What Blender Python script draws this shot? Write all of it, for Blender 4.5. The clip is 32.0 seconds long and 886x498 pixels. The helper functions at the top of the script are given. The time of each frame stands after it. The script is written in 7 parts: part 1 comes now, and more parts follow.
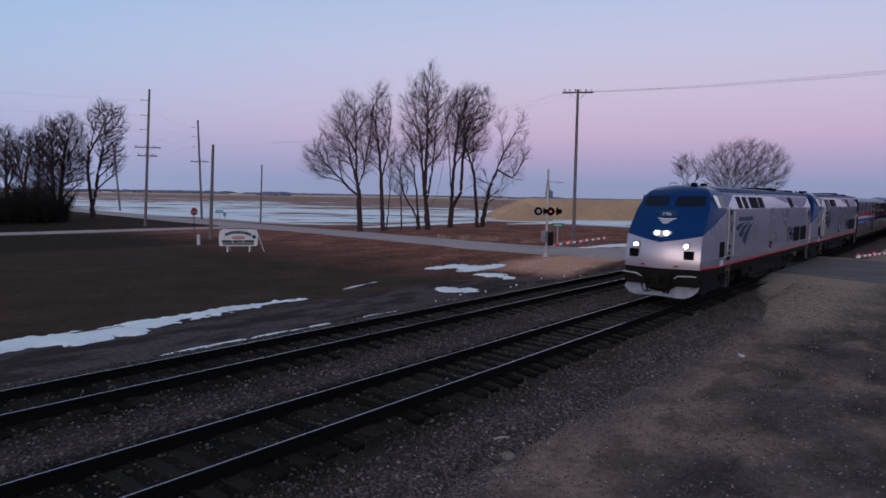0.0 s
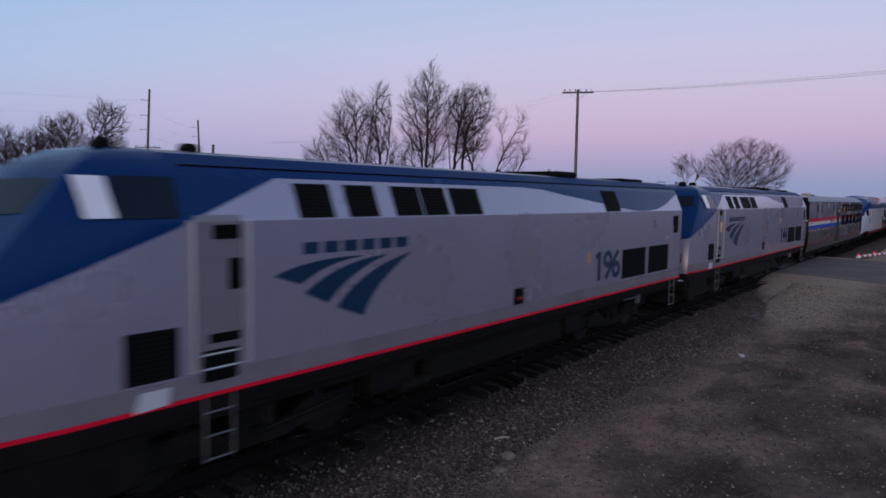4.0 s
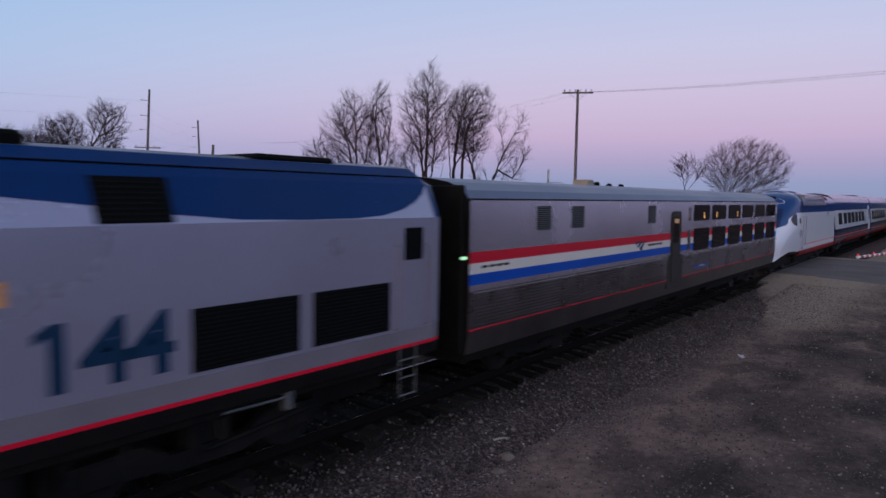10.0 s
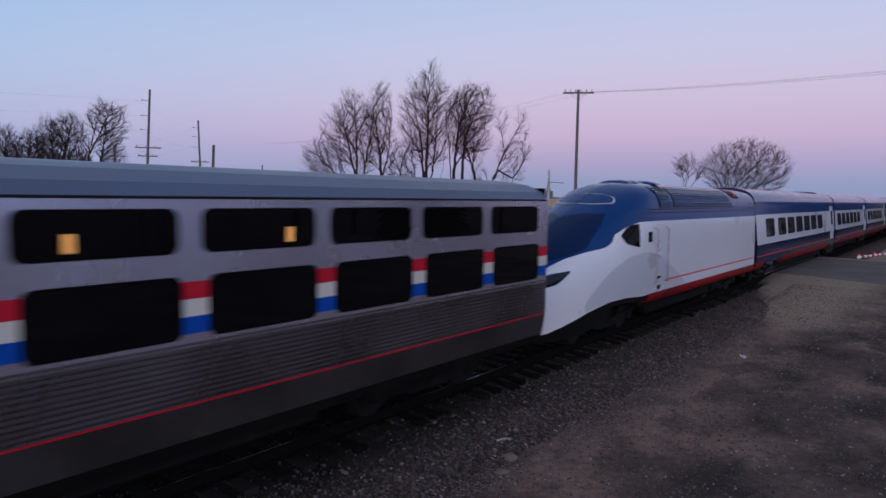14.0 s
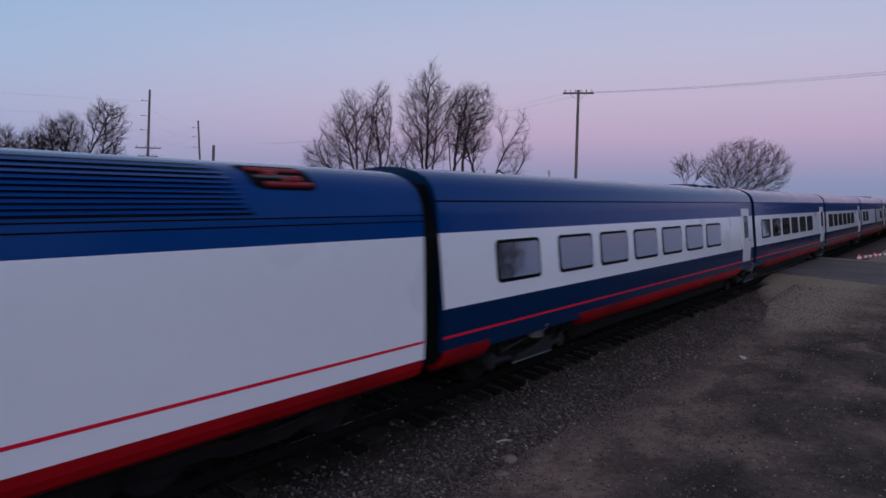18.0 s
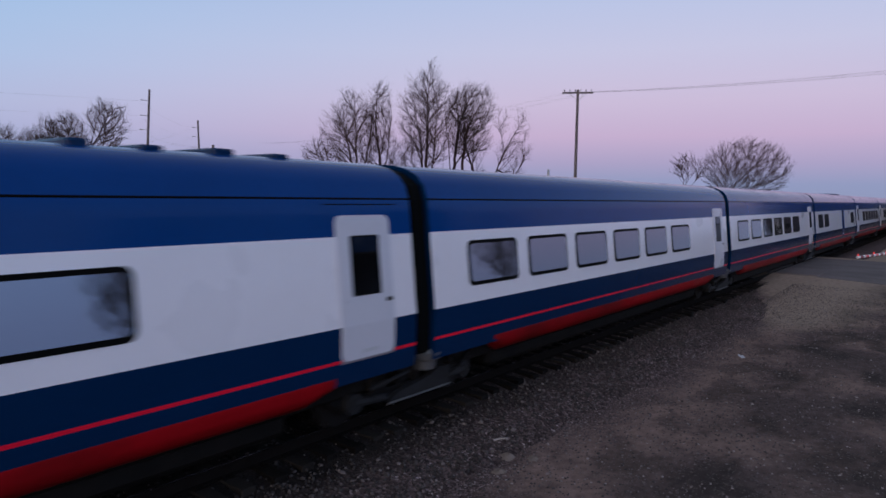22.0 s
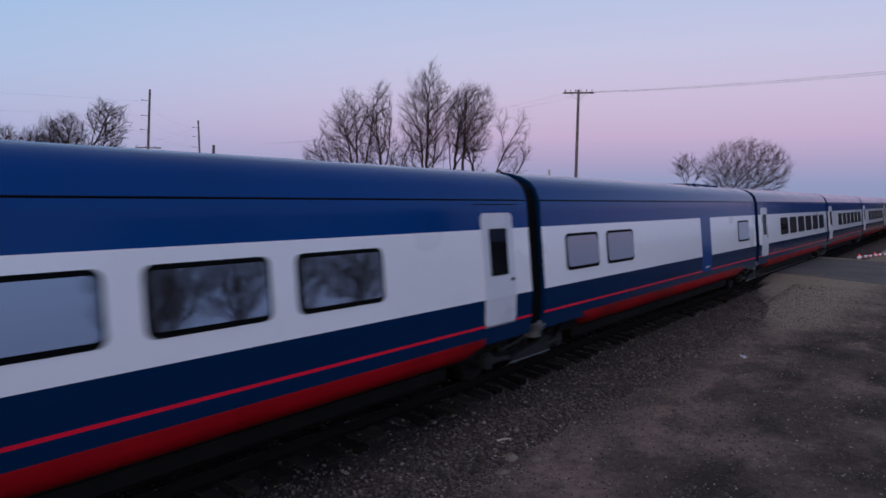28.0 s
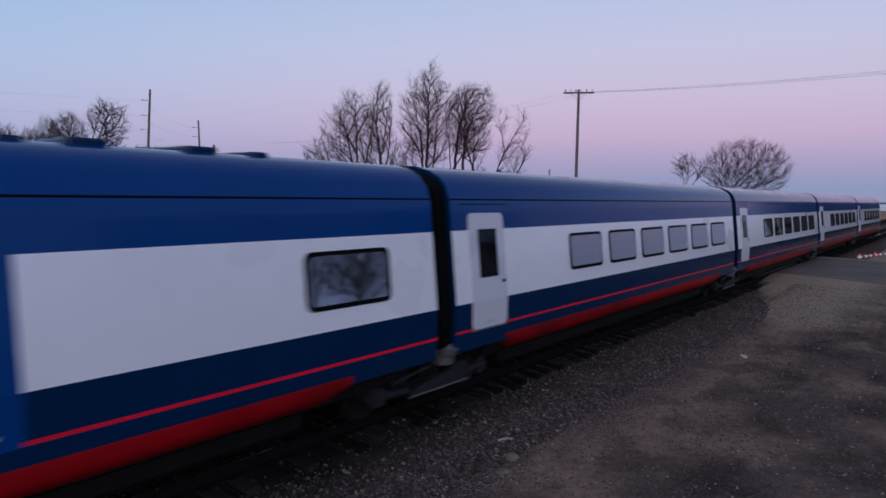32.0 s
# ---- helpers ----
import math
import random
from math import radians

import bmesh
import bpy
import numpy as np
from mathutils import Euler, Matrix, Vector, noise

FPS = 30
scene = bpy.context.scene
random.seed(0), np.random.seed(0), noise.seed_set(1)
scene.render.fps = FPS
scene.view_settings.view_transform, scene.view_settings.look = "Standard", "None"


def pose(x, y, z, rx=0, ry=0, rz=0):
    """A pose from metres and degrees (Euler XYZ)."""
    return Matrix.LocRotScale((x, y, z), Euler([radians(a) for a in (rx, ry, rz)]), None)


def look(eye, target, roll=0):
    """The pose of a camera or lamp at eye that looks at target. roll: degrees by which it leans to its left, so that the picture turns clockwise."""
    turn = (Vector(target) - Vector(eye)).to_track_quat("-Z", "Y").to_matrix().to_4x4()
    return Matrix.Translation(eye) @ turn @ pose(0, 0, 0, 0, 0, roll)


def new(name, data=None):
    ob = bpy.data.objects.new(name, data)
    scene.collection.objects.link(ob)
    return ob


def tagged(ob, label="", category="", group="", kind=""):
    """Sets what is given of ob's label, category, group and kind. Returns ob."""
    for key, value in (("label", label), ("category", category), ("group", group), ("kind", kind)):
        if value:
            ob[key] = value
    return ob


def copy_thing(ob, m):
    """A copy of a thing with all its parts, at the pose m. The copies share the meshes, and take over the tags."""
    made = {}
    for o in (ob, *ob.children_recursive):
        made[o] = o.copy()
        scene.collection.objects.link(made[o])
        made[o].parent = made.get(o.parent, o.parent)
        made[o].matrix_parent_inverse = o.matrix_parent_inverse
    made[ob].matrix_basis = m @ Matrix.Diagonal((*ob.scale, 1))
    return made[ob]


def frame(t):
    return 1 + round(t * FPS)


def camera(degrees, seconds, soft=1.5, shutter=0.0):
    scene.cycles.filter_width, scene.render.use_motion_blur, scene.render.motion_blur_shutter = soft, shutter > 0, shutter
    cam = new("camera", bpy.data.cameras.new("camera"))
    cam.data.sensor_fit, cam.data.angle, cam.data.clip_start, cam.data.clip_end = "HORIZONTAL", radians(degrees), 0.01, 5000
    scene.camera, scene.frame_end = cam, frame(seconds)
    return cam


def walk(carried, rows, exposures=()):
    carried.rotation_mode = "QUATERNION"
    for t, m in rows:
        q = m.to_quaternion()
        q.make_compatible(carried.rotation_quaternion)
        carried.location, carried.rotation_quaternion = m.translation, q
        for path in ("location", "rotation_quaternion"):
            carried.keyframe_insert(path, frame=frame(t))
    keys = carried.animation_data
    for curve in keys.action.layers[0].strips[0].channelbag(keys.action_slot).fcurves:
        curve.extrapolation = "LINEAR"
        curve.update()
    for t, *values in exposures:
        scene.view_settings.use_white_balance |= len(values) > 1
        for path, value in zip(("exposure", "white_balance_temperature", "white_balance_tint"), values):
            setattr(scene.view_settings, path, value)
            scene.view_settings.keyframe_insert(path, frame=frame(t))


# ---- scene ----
SPEED = 5.57          # metres a second along the track, towards -x
EYE = Vector((0.0, -8.69, 3.805))
cam = camera(68.77, 32.0, soft=1.6, shutter=0.8)


def view(dx=0.0, dy=0.0, dz=0.0):
    eye = EYE + Vector((dx, dy, dz))
    a, p = radians(38.85), radians(-4.74)
    return look(eye, eye + Vector((math.cos(a) * math.cos(p), math.sin(a) * math.cos(p), math.sin(p))), 0.909)


# a hovering camera that drifts by a few centimetres: seconds, metres to its right, metres up
DRIFT = [(0, 0, 0), (2, 0, 0), (3.5, -0.01, 0), (5.5, 0.025, 0), (7, 0.035, 0.012), (9, 0.02, 0.015), (11, -0.01, 0.02),
         (13, -0.025, 0.022), (14.5, -0.05, 0.03), (17, -0.05, 0.045), (19.5, -0.03, 0.06), (21, -0.015, 0.035), (23, 0.01, 0.022),
         (25, -0.015, 0.025), (27.5, -0.05, 0.03), (29.5, -0.065, 0.022), (32, -0.072, 0.022)]
walk(cam, [(t, view(math.sin(radians(38.85)) * r, -math.cos(radians(38.85)) * r, u)) for t, r, u in DRIFT],
     [(0, -0.04), (3, -0.03), (6, 0.03), (14.5, 0.02), (16.2, -0.12), (18.4, -0.20), (19.6, -0.03), (23, 0.0), (32, -0.03)])


def ramp(nt, fac, stops):
    n = nt.nodes.new("ShaderNodeValToRGB")
    e = n.color_ramp.elements
    while len(e) < len(stops):
        e.new(0.5)
    for el, (p, c) in zip(e, stops):
        el.position, el.color = p, (*c, 1)
    nt.links.new(fac, n.inputs[0])
    return n.outputs[0]


def math_node(nt, op, a, b=0.0, clamp=False):
    n = nt.nodes.new("ShaderNodeMath")
    n.operation, n.use_clamp = op, clamp
    for i, v in enumerate((a, b)):
        if isinstance(v, (int, float)):
            n.inputs[i].default_value = v
        else:
            nt.links.new(v, n.inputs[i])
    return n.outputs[0]


def mix_node(nt, fac, a, b):
    n = nt.nodes.new("ShaderNodeMix")
    n.data_type = "RGBA"
    for s, v in ((n.inputs[0], fac), (n.inputs[6], a), (n.inputs[7], b)):
        if isinstance(v, (int, float)):
            s.default_value = v
        elif isinstance(v, tuple):
            s.default_value = (*v, 1)
        else:
            nt.links.new(v, s)
    return n.outputs[2]


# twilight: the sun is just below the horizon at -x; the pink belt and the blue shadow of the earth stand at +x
world = bpy.data.worlds.new("twilight")
scene.world = world
world.use_nodes = True
wt = world.node_tree
tc = wt.nodes.new("ShaderNodeTexCoord")
sx = wt.nodes.new("ShaderNodeSeparateXYZ")
wt.links.new(tc.outputs["Generated"], sx.inputs[0])
up = math_node(wt, "MAXIMUM", sx.outputs[2], 0.0)
E0 = [(0.0, (0.275, 0.315, 0.495)), (0.022, (0.285, 0.325, 0.525)), (0.052, (0.41, 0.36, 0.565)), (0.09, (0.56, 0.43, 0.63)), (0.14, (0.60, 0.51, 0.70)),
      (0.21, (0.57, 0.57, 0.77)), (0.30, (0.48, 0.56, 0.80)), (0.42, (0.37, 0.42, 0.57)), (0.6, (0.28, 0.31, 0.41)), (1.0, (0.22, 0.24, 0.32))]
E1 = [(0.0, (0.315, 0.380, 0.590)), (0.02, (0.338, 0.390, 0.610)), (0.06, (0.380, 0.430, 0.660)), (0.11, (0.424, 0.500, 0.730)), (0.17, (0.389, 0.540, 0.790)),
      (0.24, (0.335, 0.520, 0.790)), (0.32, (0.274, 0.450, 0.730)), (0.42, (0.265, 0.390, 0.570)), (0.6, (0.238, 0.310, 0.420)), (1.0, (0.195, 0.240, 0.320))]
# E3: unseen south sky, made bluer and brighter to light the train's near side
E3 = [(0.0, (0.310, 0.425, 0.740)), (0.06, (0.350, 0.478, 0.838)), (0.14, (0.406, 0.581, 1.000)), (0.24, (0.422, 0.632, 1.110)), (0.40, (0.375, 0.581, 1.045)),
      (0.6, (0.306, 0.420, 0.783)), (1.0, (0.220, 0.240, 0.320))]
E2 = [(0.0, (2.45, 1.85, 1.50)), (0.06, (2.45, 1.95, 1.72)), (0.14, (1.95, 1.74, 1.68)), (0.25, (1.17, 1.15, 1.24)), (0.42, (0.42, 0.42, 0.48)),
      (0.6, (0.29, 0.31, 0.40)), (1.0, (0.22, 0.24, 0.32))]
east = ramp(wt, up, E0)
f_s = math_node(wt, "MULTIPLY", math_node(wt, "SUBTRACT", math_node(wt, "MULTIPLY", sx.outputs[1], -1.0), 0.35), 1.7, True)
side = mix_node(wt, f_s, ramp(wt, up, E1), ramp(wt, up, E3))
glow = ramp(wt, up, E2)
# the way to the glow of the sunken sun lies a little south of -x
west = math_node(wt, "ADD", math_node(wt, "MULTIPLY", sx.outputs[0], -0.956), math_node(wt, "MULTIPLY", sx.outputs[1], -0.292))
f_e = math_node(wt, "MULTIPLY", math_node(wt, "SUBTRACT", math_node(wt, "MULTIPLY", west, -1.0), 0.45), 1.9, True)
f_w = math_node(wt, "MULTIPLY", math_node(wt, "SUBTRACT", west, 0.46), 1.9, True)
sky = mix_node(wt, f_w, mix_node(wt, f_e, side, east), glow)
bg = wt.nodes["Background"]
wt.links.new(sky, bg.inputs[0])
bg.inputs[1].default_value = 1.0

# soft lamp low over the horizon, added to stand in for the western glow
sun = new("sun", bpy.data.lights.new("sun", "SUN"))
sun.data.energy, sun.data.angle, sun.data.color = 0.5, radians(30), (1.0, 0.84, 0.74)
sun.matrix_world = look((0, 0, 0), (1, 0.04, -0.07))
scene.view_settings.exposure = 0.0


# ---- materials ----
def material(name, color, rough=0.6, metal=0.0, vary=0.12, scale=3.0, bump=0.0, bump_scale=40.0, dirt=None, dirt_amount=0.0, coat=0.0, spread=0.0, spec=0.5, coat_rough=0.12):
    """Procedural surface: base colour, broad and fine variation, dirt patches, fine relief. spread: difference from object to object."""
    m = bpy.data.materials.new(name)
    m.use_nodes = True
    nt = m.node_tree
    b = nt.nodes["Principled BSDF"]
    tc = nt.nodes.new("ShaderNodeTexCoord")

    def noise_at(s, detail=6.0):
        n = nt.nodes.new("ShaderNodeTexNoise")
        n.inputs["Scale"].default_value, n.inputs["Detail"].default_value = s, detail
        nt.links.new(tc.outputs["Object"], n.inputs["Vector"])
        return n.outputs["Fac"]
    broad, fine = noise_at(scale), noise_at(scale * 14)
    f = math_node(nt, "ADD", math_node(nt, "MULTIPLY", broad, 0.65), math_node(nt, "MULTIPLY", fine, 0.35))
    if spread:
        oi = nt.nodes.new("ShaderNodeObjectInfo")
        f = math_node(nt, "ADD", f, math_node(nt, "MULTIPLY", math_node(nt, "SUBTRACT", oi.outputs["Random"], 0.5), spread))
    lo, hi = tuple(c * (1 - vary) for c in color), tuple(min(1, c * (1 + vary)) for c in color)
    col = ramp(nt, f, [(0.3, lo), (0.7, hi)])
    if dirt:
        d = ramp(nt, noise_at(scale * 0.6, 8.0), [(0.5, (0, 0, 0)), (0.72, (1, 1, 1))])
        col = mix_node(nt, math_node(nt, "MULTIPLY", d, dirt_amount), col, dirt)
    nt.links.new(col, b.inputs["Base Color"])
    r = math_node(nt, "ADD", math_node(nt, "MULTIPLY", math_node(nt, "SUBTRACT", broad, 0.5), 0.25), rough, True)
    if rough > 0:
        nt.links.new(r, b.inputs["Roughness"])
    else:
        b.inputs["Roughness"].default_value = 0.03
    b.inputs["Metallic"].default_value = metal
    b.inputs["Specular IOR Level"].default_value = spec
    b.inputs["Coat Weight"].default_value = coat
    b.inputs["Coat Roughness"].default_value = coat_rough
    if bump:
        bn = nt.nodes.new("ShaderNodeBump")
        bn.inputs["Strength"].default_value, bn.inputs["Distance"].default_value = bump, 0.02
        nt.links.new(noise_at(bump_scale), bn.inputs["Height"])
        nt.links.new(bn.outputs[0], b.inputs["Normal"])
    return m


def glowing(name, color, strength):
    m = bpy.data.materials.new(name)
    m.use_nodes = True
    b = m.node_tree.nodes["Principled BSDF"]
    b.inputs["Base Color"].default_value = (*color, 1)
    b.inputs["Emission Color"].default_value = (*color, 1)
    b.inputs["Emission Strength"].default_value = strength
    return m


M_SILVER = material("silver_paint", (0.396, 0.358, 0.452), 0.30, 0.48, 0.04, 0.5, dirt=(0.33, 0.30, 0.37), dirt_amount=0.2, coat=0.5, coat_rough=0.08)
M_SILL = material("grey_sill_paint", (0.205, 0.178, 0.205), 0.5, 0.0, 0.1, 1.2, dirt=(0.12, 0.10, 0.09), dirt_amount=0.5, coat=0.8)
M_BLUE = material("loco_blue_paint", (0.003, 0.033, 0.135), 0.24, 0.0, 0.1, 0.8, spec=0.12, dirt=(0.02, 0.04, 0.10), dirt_amount=0.25)
M_RED = material("red_stripe_paint", (0.78, 0.010, 0.038), 0.4, 0.0, 0.06, 1.0, spec=0.1)
M_WHITE = material("white_paint", (0.92, 0.885, 0.93), 0.30, 0.0, 0.025, 0.25, coat=0.7)
M_GREYPAINT = material("light_grey_paint", (0.66, 0.65, 0.71), 0.3, 0.0, 0.03, 0.6, coat=0.3)
M_NAVY = material("navy_paint", (0.001, 0.021, 0.072), 0.14, 0.0, 0.08, 0.7, spec=0.14)
M_ROOFBLUE = material("roof_blue_paint", (0.0018, 0.047, 0.208), 0.14, 0.0, 0.08, 0.7, spec=0.13)
M_NOSEBLUE = material("nose_blue_paint", (0.0015, 0.046, 0.200), 0.22, 0.0, 0.06, 0.7, spec=0.13)
M_CRIMSON = material("skirt_red_paint", (0.32, 0.0035, 0.008), 0.4, 0.0, 0.2, 0.7, dirt=(0.05, 0.006, 0.006), dirt_amount=0.65, spec=0.12)
M_STEEL = material("stainless_steel", (0.70, 0.60, 0.68), 0.26, 0.85, 0.07, 0.5, dirt=(0.34, 0.30, 0.34), dirt_amount=0.4)
M_FLUTED = material("grimy_fluted_steel", (0.30, 0.25, 0.25), 0.28, 0.9, 0.2, 0.6, dirt=(0.12, 0.10, 0.095), dirt_amount=0.6)
M_BRIGHT = material("bright_metal", (0.62, 0.62, 0.62), 0.35, 0.4, 0.08, 3.0)
M_CREAM = material("cream_stripe_paint", (0.76, 0.68, 0.60), 0.4, 0.0, 0.05, 1.0)
M_STRIPERED = material("deep_red_paint", (0.62, 0.016, 0.036), 0.45, 0.0, 0.06, 1.0, spec=0.12)
M_STRIPEBLUE = material("stripe_blue_paint", (0.006, 0.075, 0.42), 0.45, 0.0, 0.06, 1.0, spec=0.12)
M_BLACK = material("black_grille", (0.005, 0.005, 0.005), 0.7, 0.0, 0.2, 4.0, spec=0.05)
M_UNDER = material("underframe_grime", (0.009, 0.008, 0.0075), 0.75, 0.0, 0.35, 3.0, spec=0.1, bump=0.4, bump_scale=25, dirt=(0.018, 0.014, 0.012), dirt_amount=0.6)
M_RUBBER = material("black_rubber", (0.004, 0.004, 0.004), 0.7, 0.0, 0.2, 4.0, spec=0.05)
M_GLASS = material("dark_window_glass", (0.005, 0.004, 0.005), 0.04, 0.0, 0.0, 1.0, spec=0.3)
M_TINTGLASS = material("mirror_coated_window_glass", (0.230, 0.236, 0.270), 0.0, 0.92, 0.0, 1.0, bump=0.10, bump_scale=2.2)
M_BLACKGLASS = material("black_cab_glass", (0.003, 0.003, 0.0035), 0.08, 0.0, 0.0, 1.0, spec=0.05)
M_WINDSCREEN = material("windscreen_glass", (0.004, 0.009, 0.022), 0.05, 0.0, 0.0, 1.0, spec=0.2)
M_LOCOROOF = material("weathered_roof_paint", (0.26, 0.24, 0.30), 0.45, 0.0, 0.2, 1.1, dirt=(0.012, 0.011, 0.013), dirt_amount=1.0, spec=0.2)
M_SHOULDER = material("chalky_shoulder_paint", (0.003, 0.033, 0.135), 0.45, 0.0, 0.15, 0.8, spec=0.04, dirt=(0.05, 0.06, 0.10), dirt_amount=0.4)
M_STEP = material("worn_step_metal", (0.13, 0.13, 0.135), 0.5, 0.3, 0.2, 3.0)
M_TEAL = material("dark_teal_emblem_paint", (0.006, 0.036, 0.085), 0.4, 0.0, 0.08, 1.0, spec=0.1, coat=1.0, coat_rough=0.08)
M_ROOFGREY = material("grey_roof_paint", (0.110, 0.138, 0.225), 0.40, 0.0, 0.10, 0.5, dirt=(0.095, 0.115, 0.175), dirt_amount=0.6)
M_LAMP = glowing("headlamp_glass", (1.0, 0.90, 0.74), 7.0)
M_AMBER = glowing("amber_light", (1.0, 0.45, 0.12), 0.38)
M_REDLIGHT = glowing("red_light", (1.0, 0.06, 0.05), 0.45)
M_RAIL_TOP = material("polished_rail_head", (0.24, 0.23, 0.28), 0.24, 0.9, 0.05, 5.0)
M_RAIL = material("rusty_rail_side", (0.008, 0.0065, 0.006), 0.9, 0.0, 0.3, 6.0, bump=0.3, spec=0.05)
M_TIE = material("weathered_tie_wood", (0.017, 0.0145, 0.013), 0.85, 0.0, 0.5, 2.5, bump=0.5, bump_scale=30, spread=0.8, spec=0.05)
M_CROSSING = material("stained_crossing_surface", (0.17, 0.142, 0.138), 0.8, 0.0, 0.25, 0.5, bump=0.2, bump_scale=50, dirt=(0.09, 0.076, 0.072), dirt_amount=0.7, spec=0.1)
M_ASPHALT = material("old_asphalt", (0.44, 0.35, 0.34), 0.8, 0.0, 0.15, 0.3, bump=0.2, bump_scale=60, dirt=(0.27, 0.23, 0.22), dirt_amount=0.6, spec=0.1)
M_SNOW = material("old_snow", (0.90, 0.92, 0.95), 0.7, 0.0, 0.06, 1.2, bump=0.4, bump_scale=9, dirt=(0.5, 0.5, 0.54), dirt_amount=0.4)
M_BARK = material("grey_brown_bark", (0.056, 0.034, 0.036), 0.9, 0.0, 0.4, 5.0, bump=0.6, bump_scale=20, spec=0.1)
M_POLE = material("weathered_pole_wood", (0.14, 0.115, 0.118), 0.85, 0.0, 0.25, 2.0, bump=0.4)
M_GALV = material("galvanised_metal", (0.45, 0.45, 0.47), 0.45, 0.5, 0.12, 3.0)
M_WIRE = material("cable", (0.05, 0.05, 0.05), 0.6)
M_SIGNWHITE = material("sign_white", (0.58, 0.58, 0.61), 0.45, 0.0, 0.05, 1.0)
M_SIGNBLACK = material("sign_black", (0.02, 0.02, 0.022), 0.5, 0.0, 0.1, 2.0)
M_SIGNGREEN = material("sign_green", (0.02, 0.14, 0.09), 0.45, 0.0, 0.05, 1.0)
M_SIGNTEAL = material("sign_teal", (0.02, 0.24, 0.30), 0.45, 0.0, 0.05, 1.0)
M_SIGNRED = material("sign_red", (0.27, 0.008, 0.014), 0.45, 0.0, 0.05, 1.0)
M_SAND = material("grain_pile", (0.52, 0.315, 0.19), 0.95, 0.0, 0.25, 0.15, bump=0.6, bump_scale=2, dirt=(0.34, 0.195, 0.12), dirt_amount=0.6)
M_BUSH = material("dark_scrub", (0.024, 0.019, 0.016), 0.95, 0.0, 0.4, 2.0, spec=0.05)
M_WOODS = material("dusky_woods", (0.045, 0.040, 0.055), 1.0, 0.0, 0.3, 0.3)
# pale blue haze of distance is put into this colour
M_FAR = material("hazed_far", (0.16, 0.17, 0.25), 1.0, 0.0, 0.2, 0.05)
M_SIDING = material("pale_siding", (0.5, 0.5, 0.52), 0.7, 0.0, 0.08, 0.5)


# ---- mesh helpers ----
CREASES = {}          # heights at which a car's side bends


def clip_band(poly, lo, hi):
    """The part of a convex outline in (x, z) between two heights."""
    for edge, keep in ((lo, lambda z: z >= lo), (hi, lambda z: z <= hi)):
        out = []
        for (xa, za), (xb, zb) in zip(poly, poly[1:] + poly[:1]):
            if keep(za):
                out.append((xa, za))
            if keep(za) != keep(zb):
                u = (edge - za) / (zb - za)
                out.append((xa + (xb - xa) * u, edge))
        poly = out
    return poly


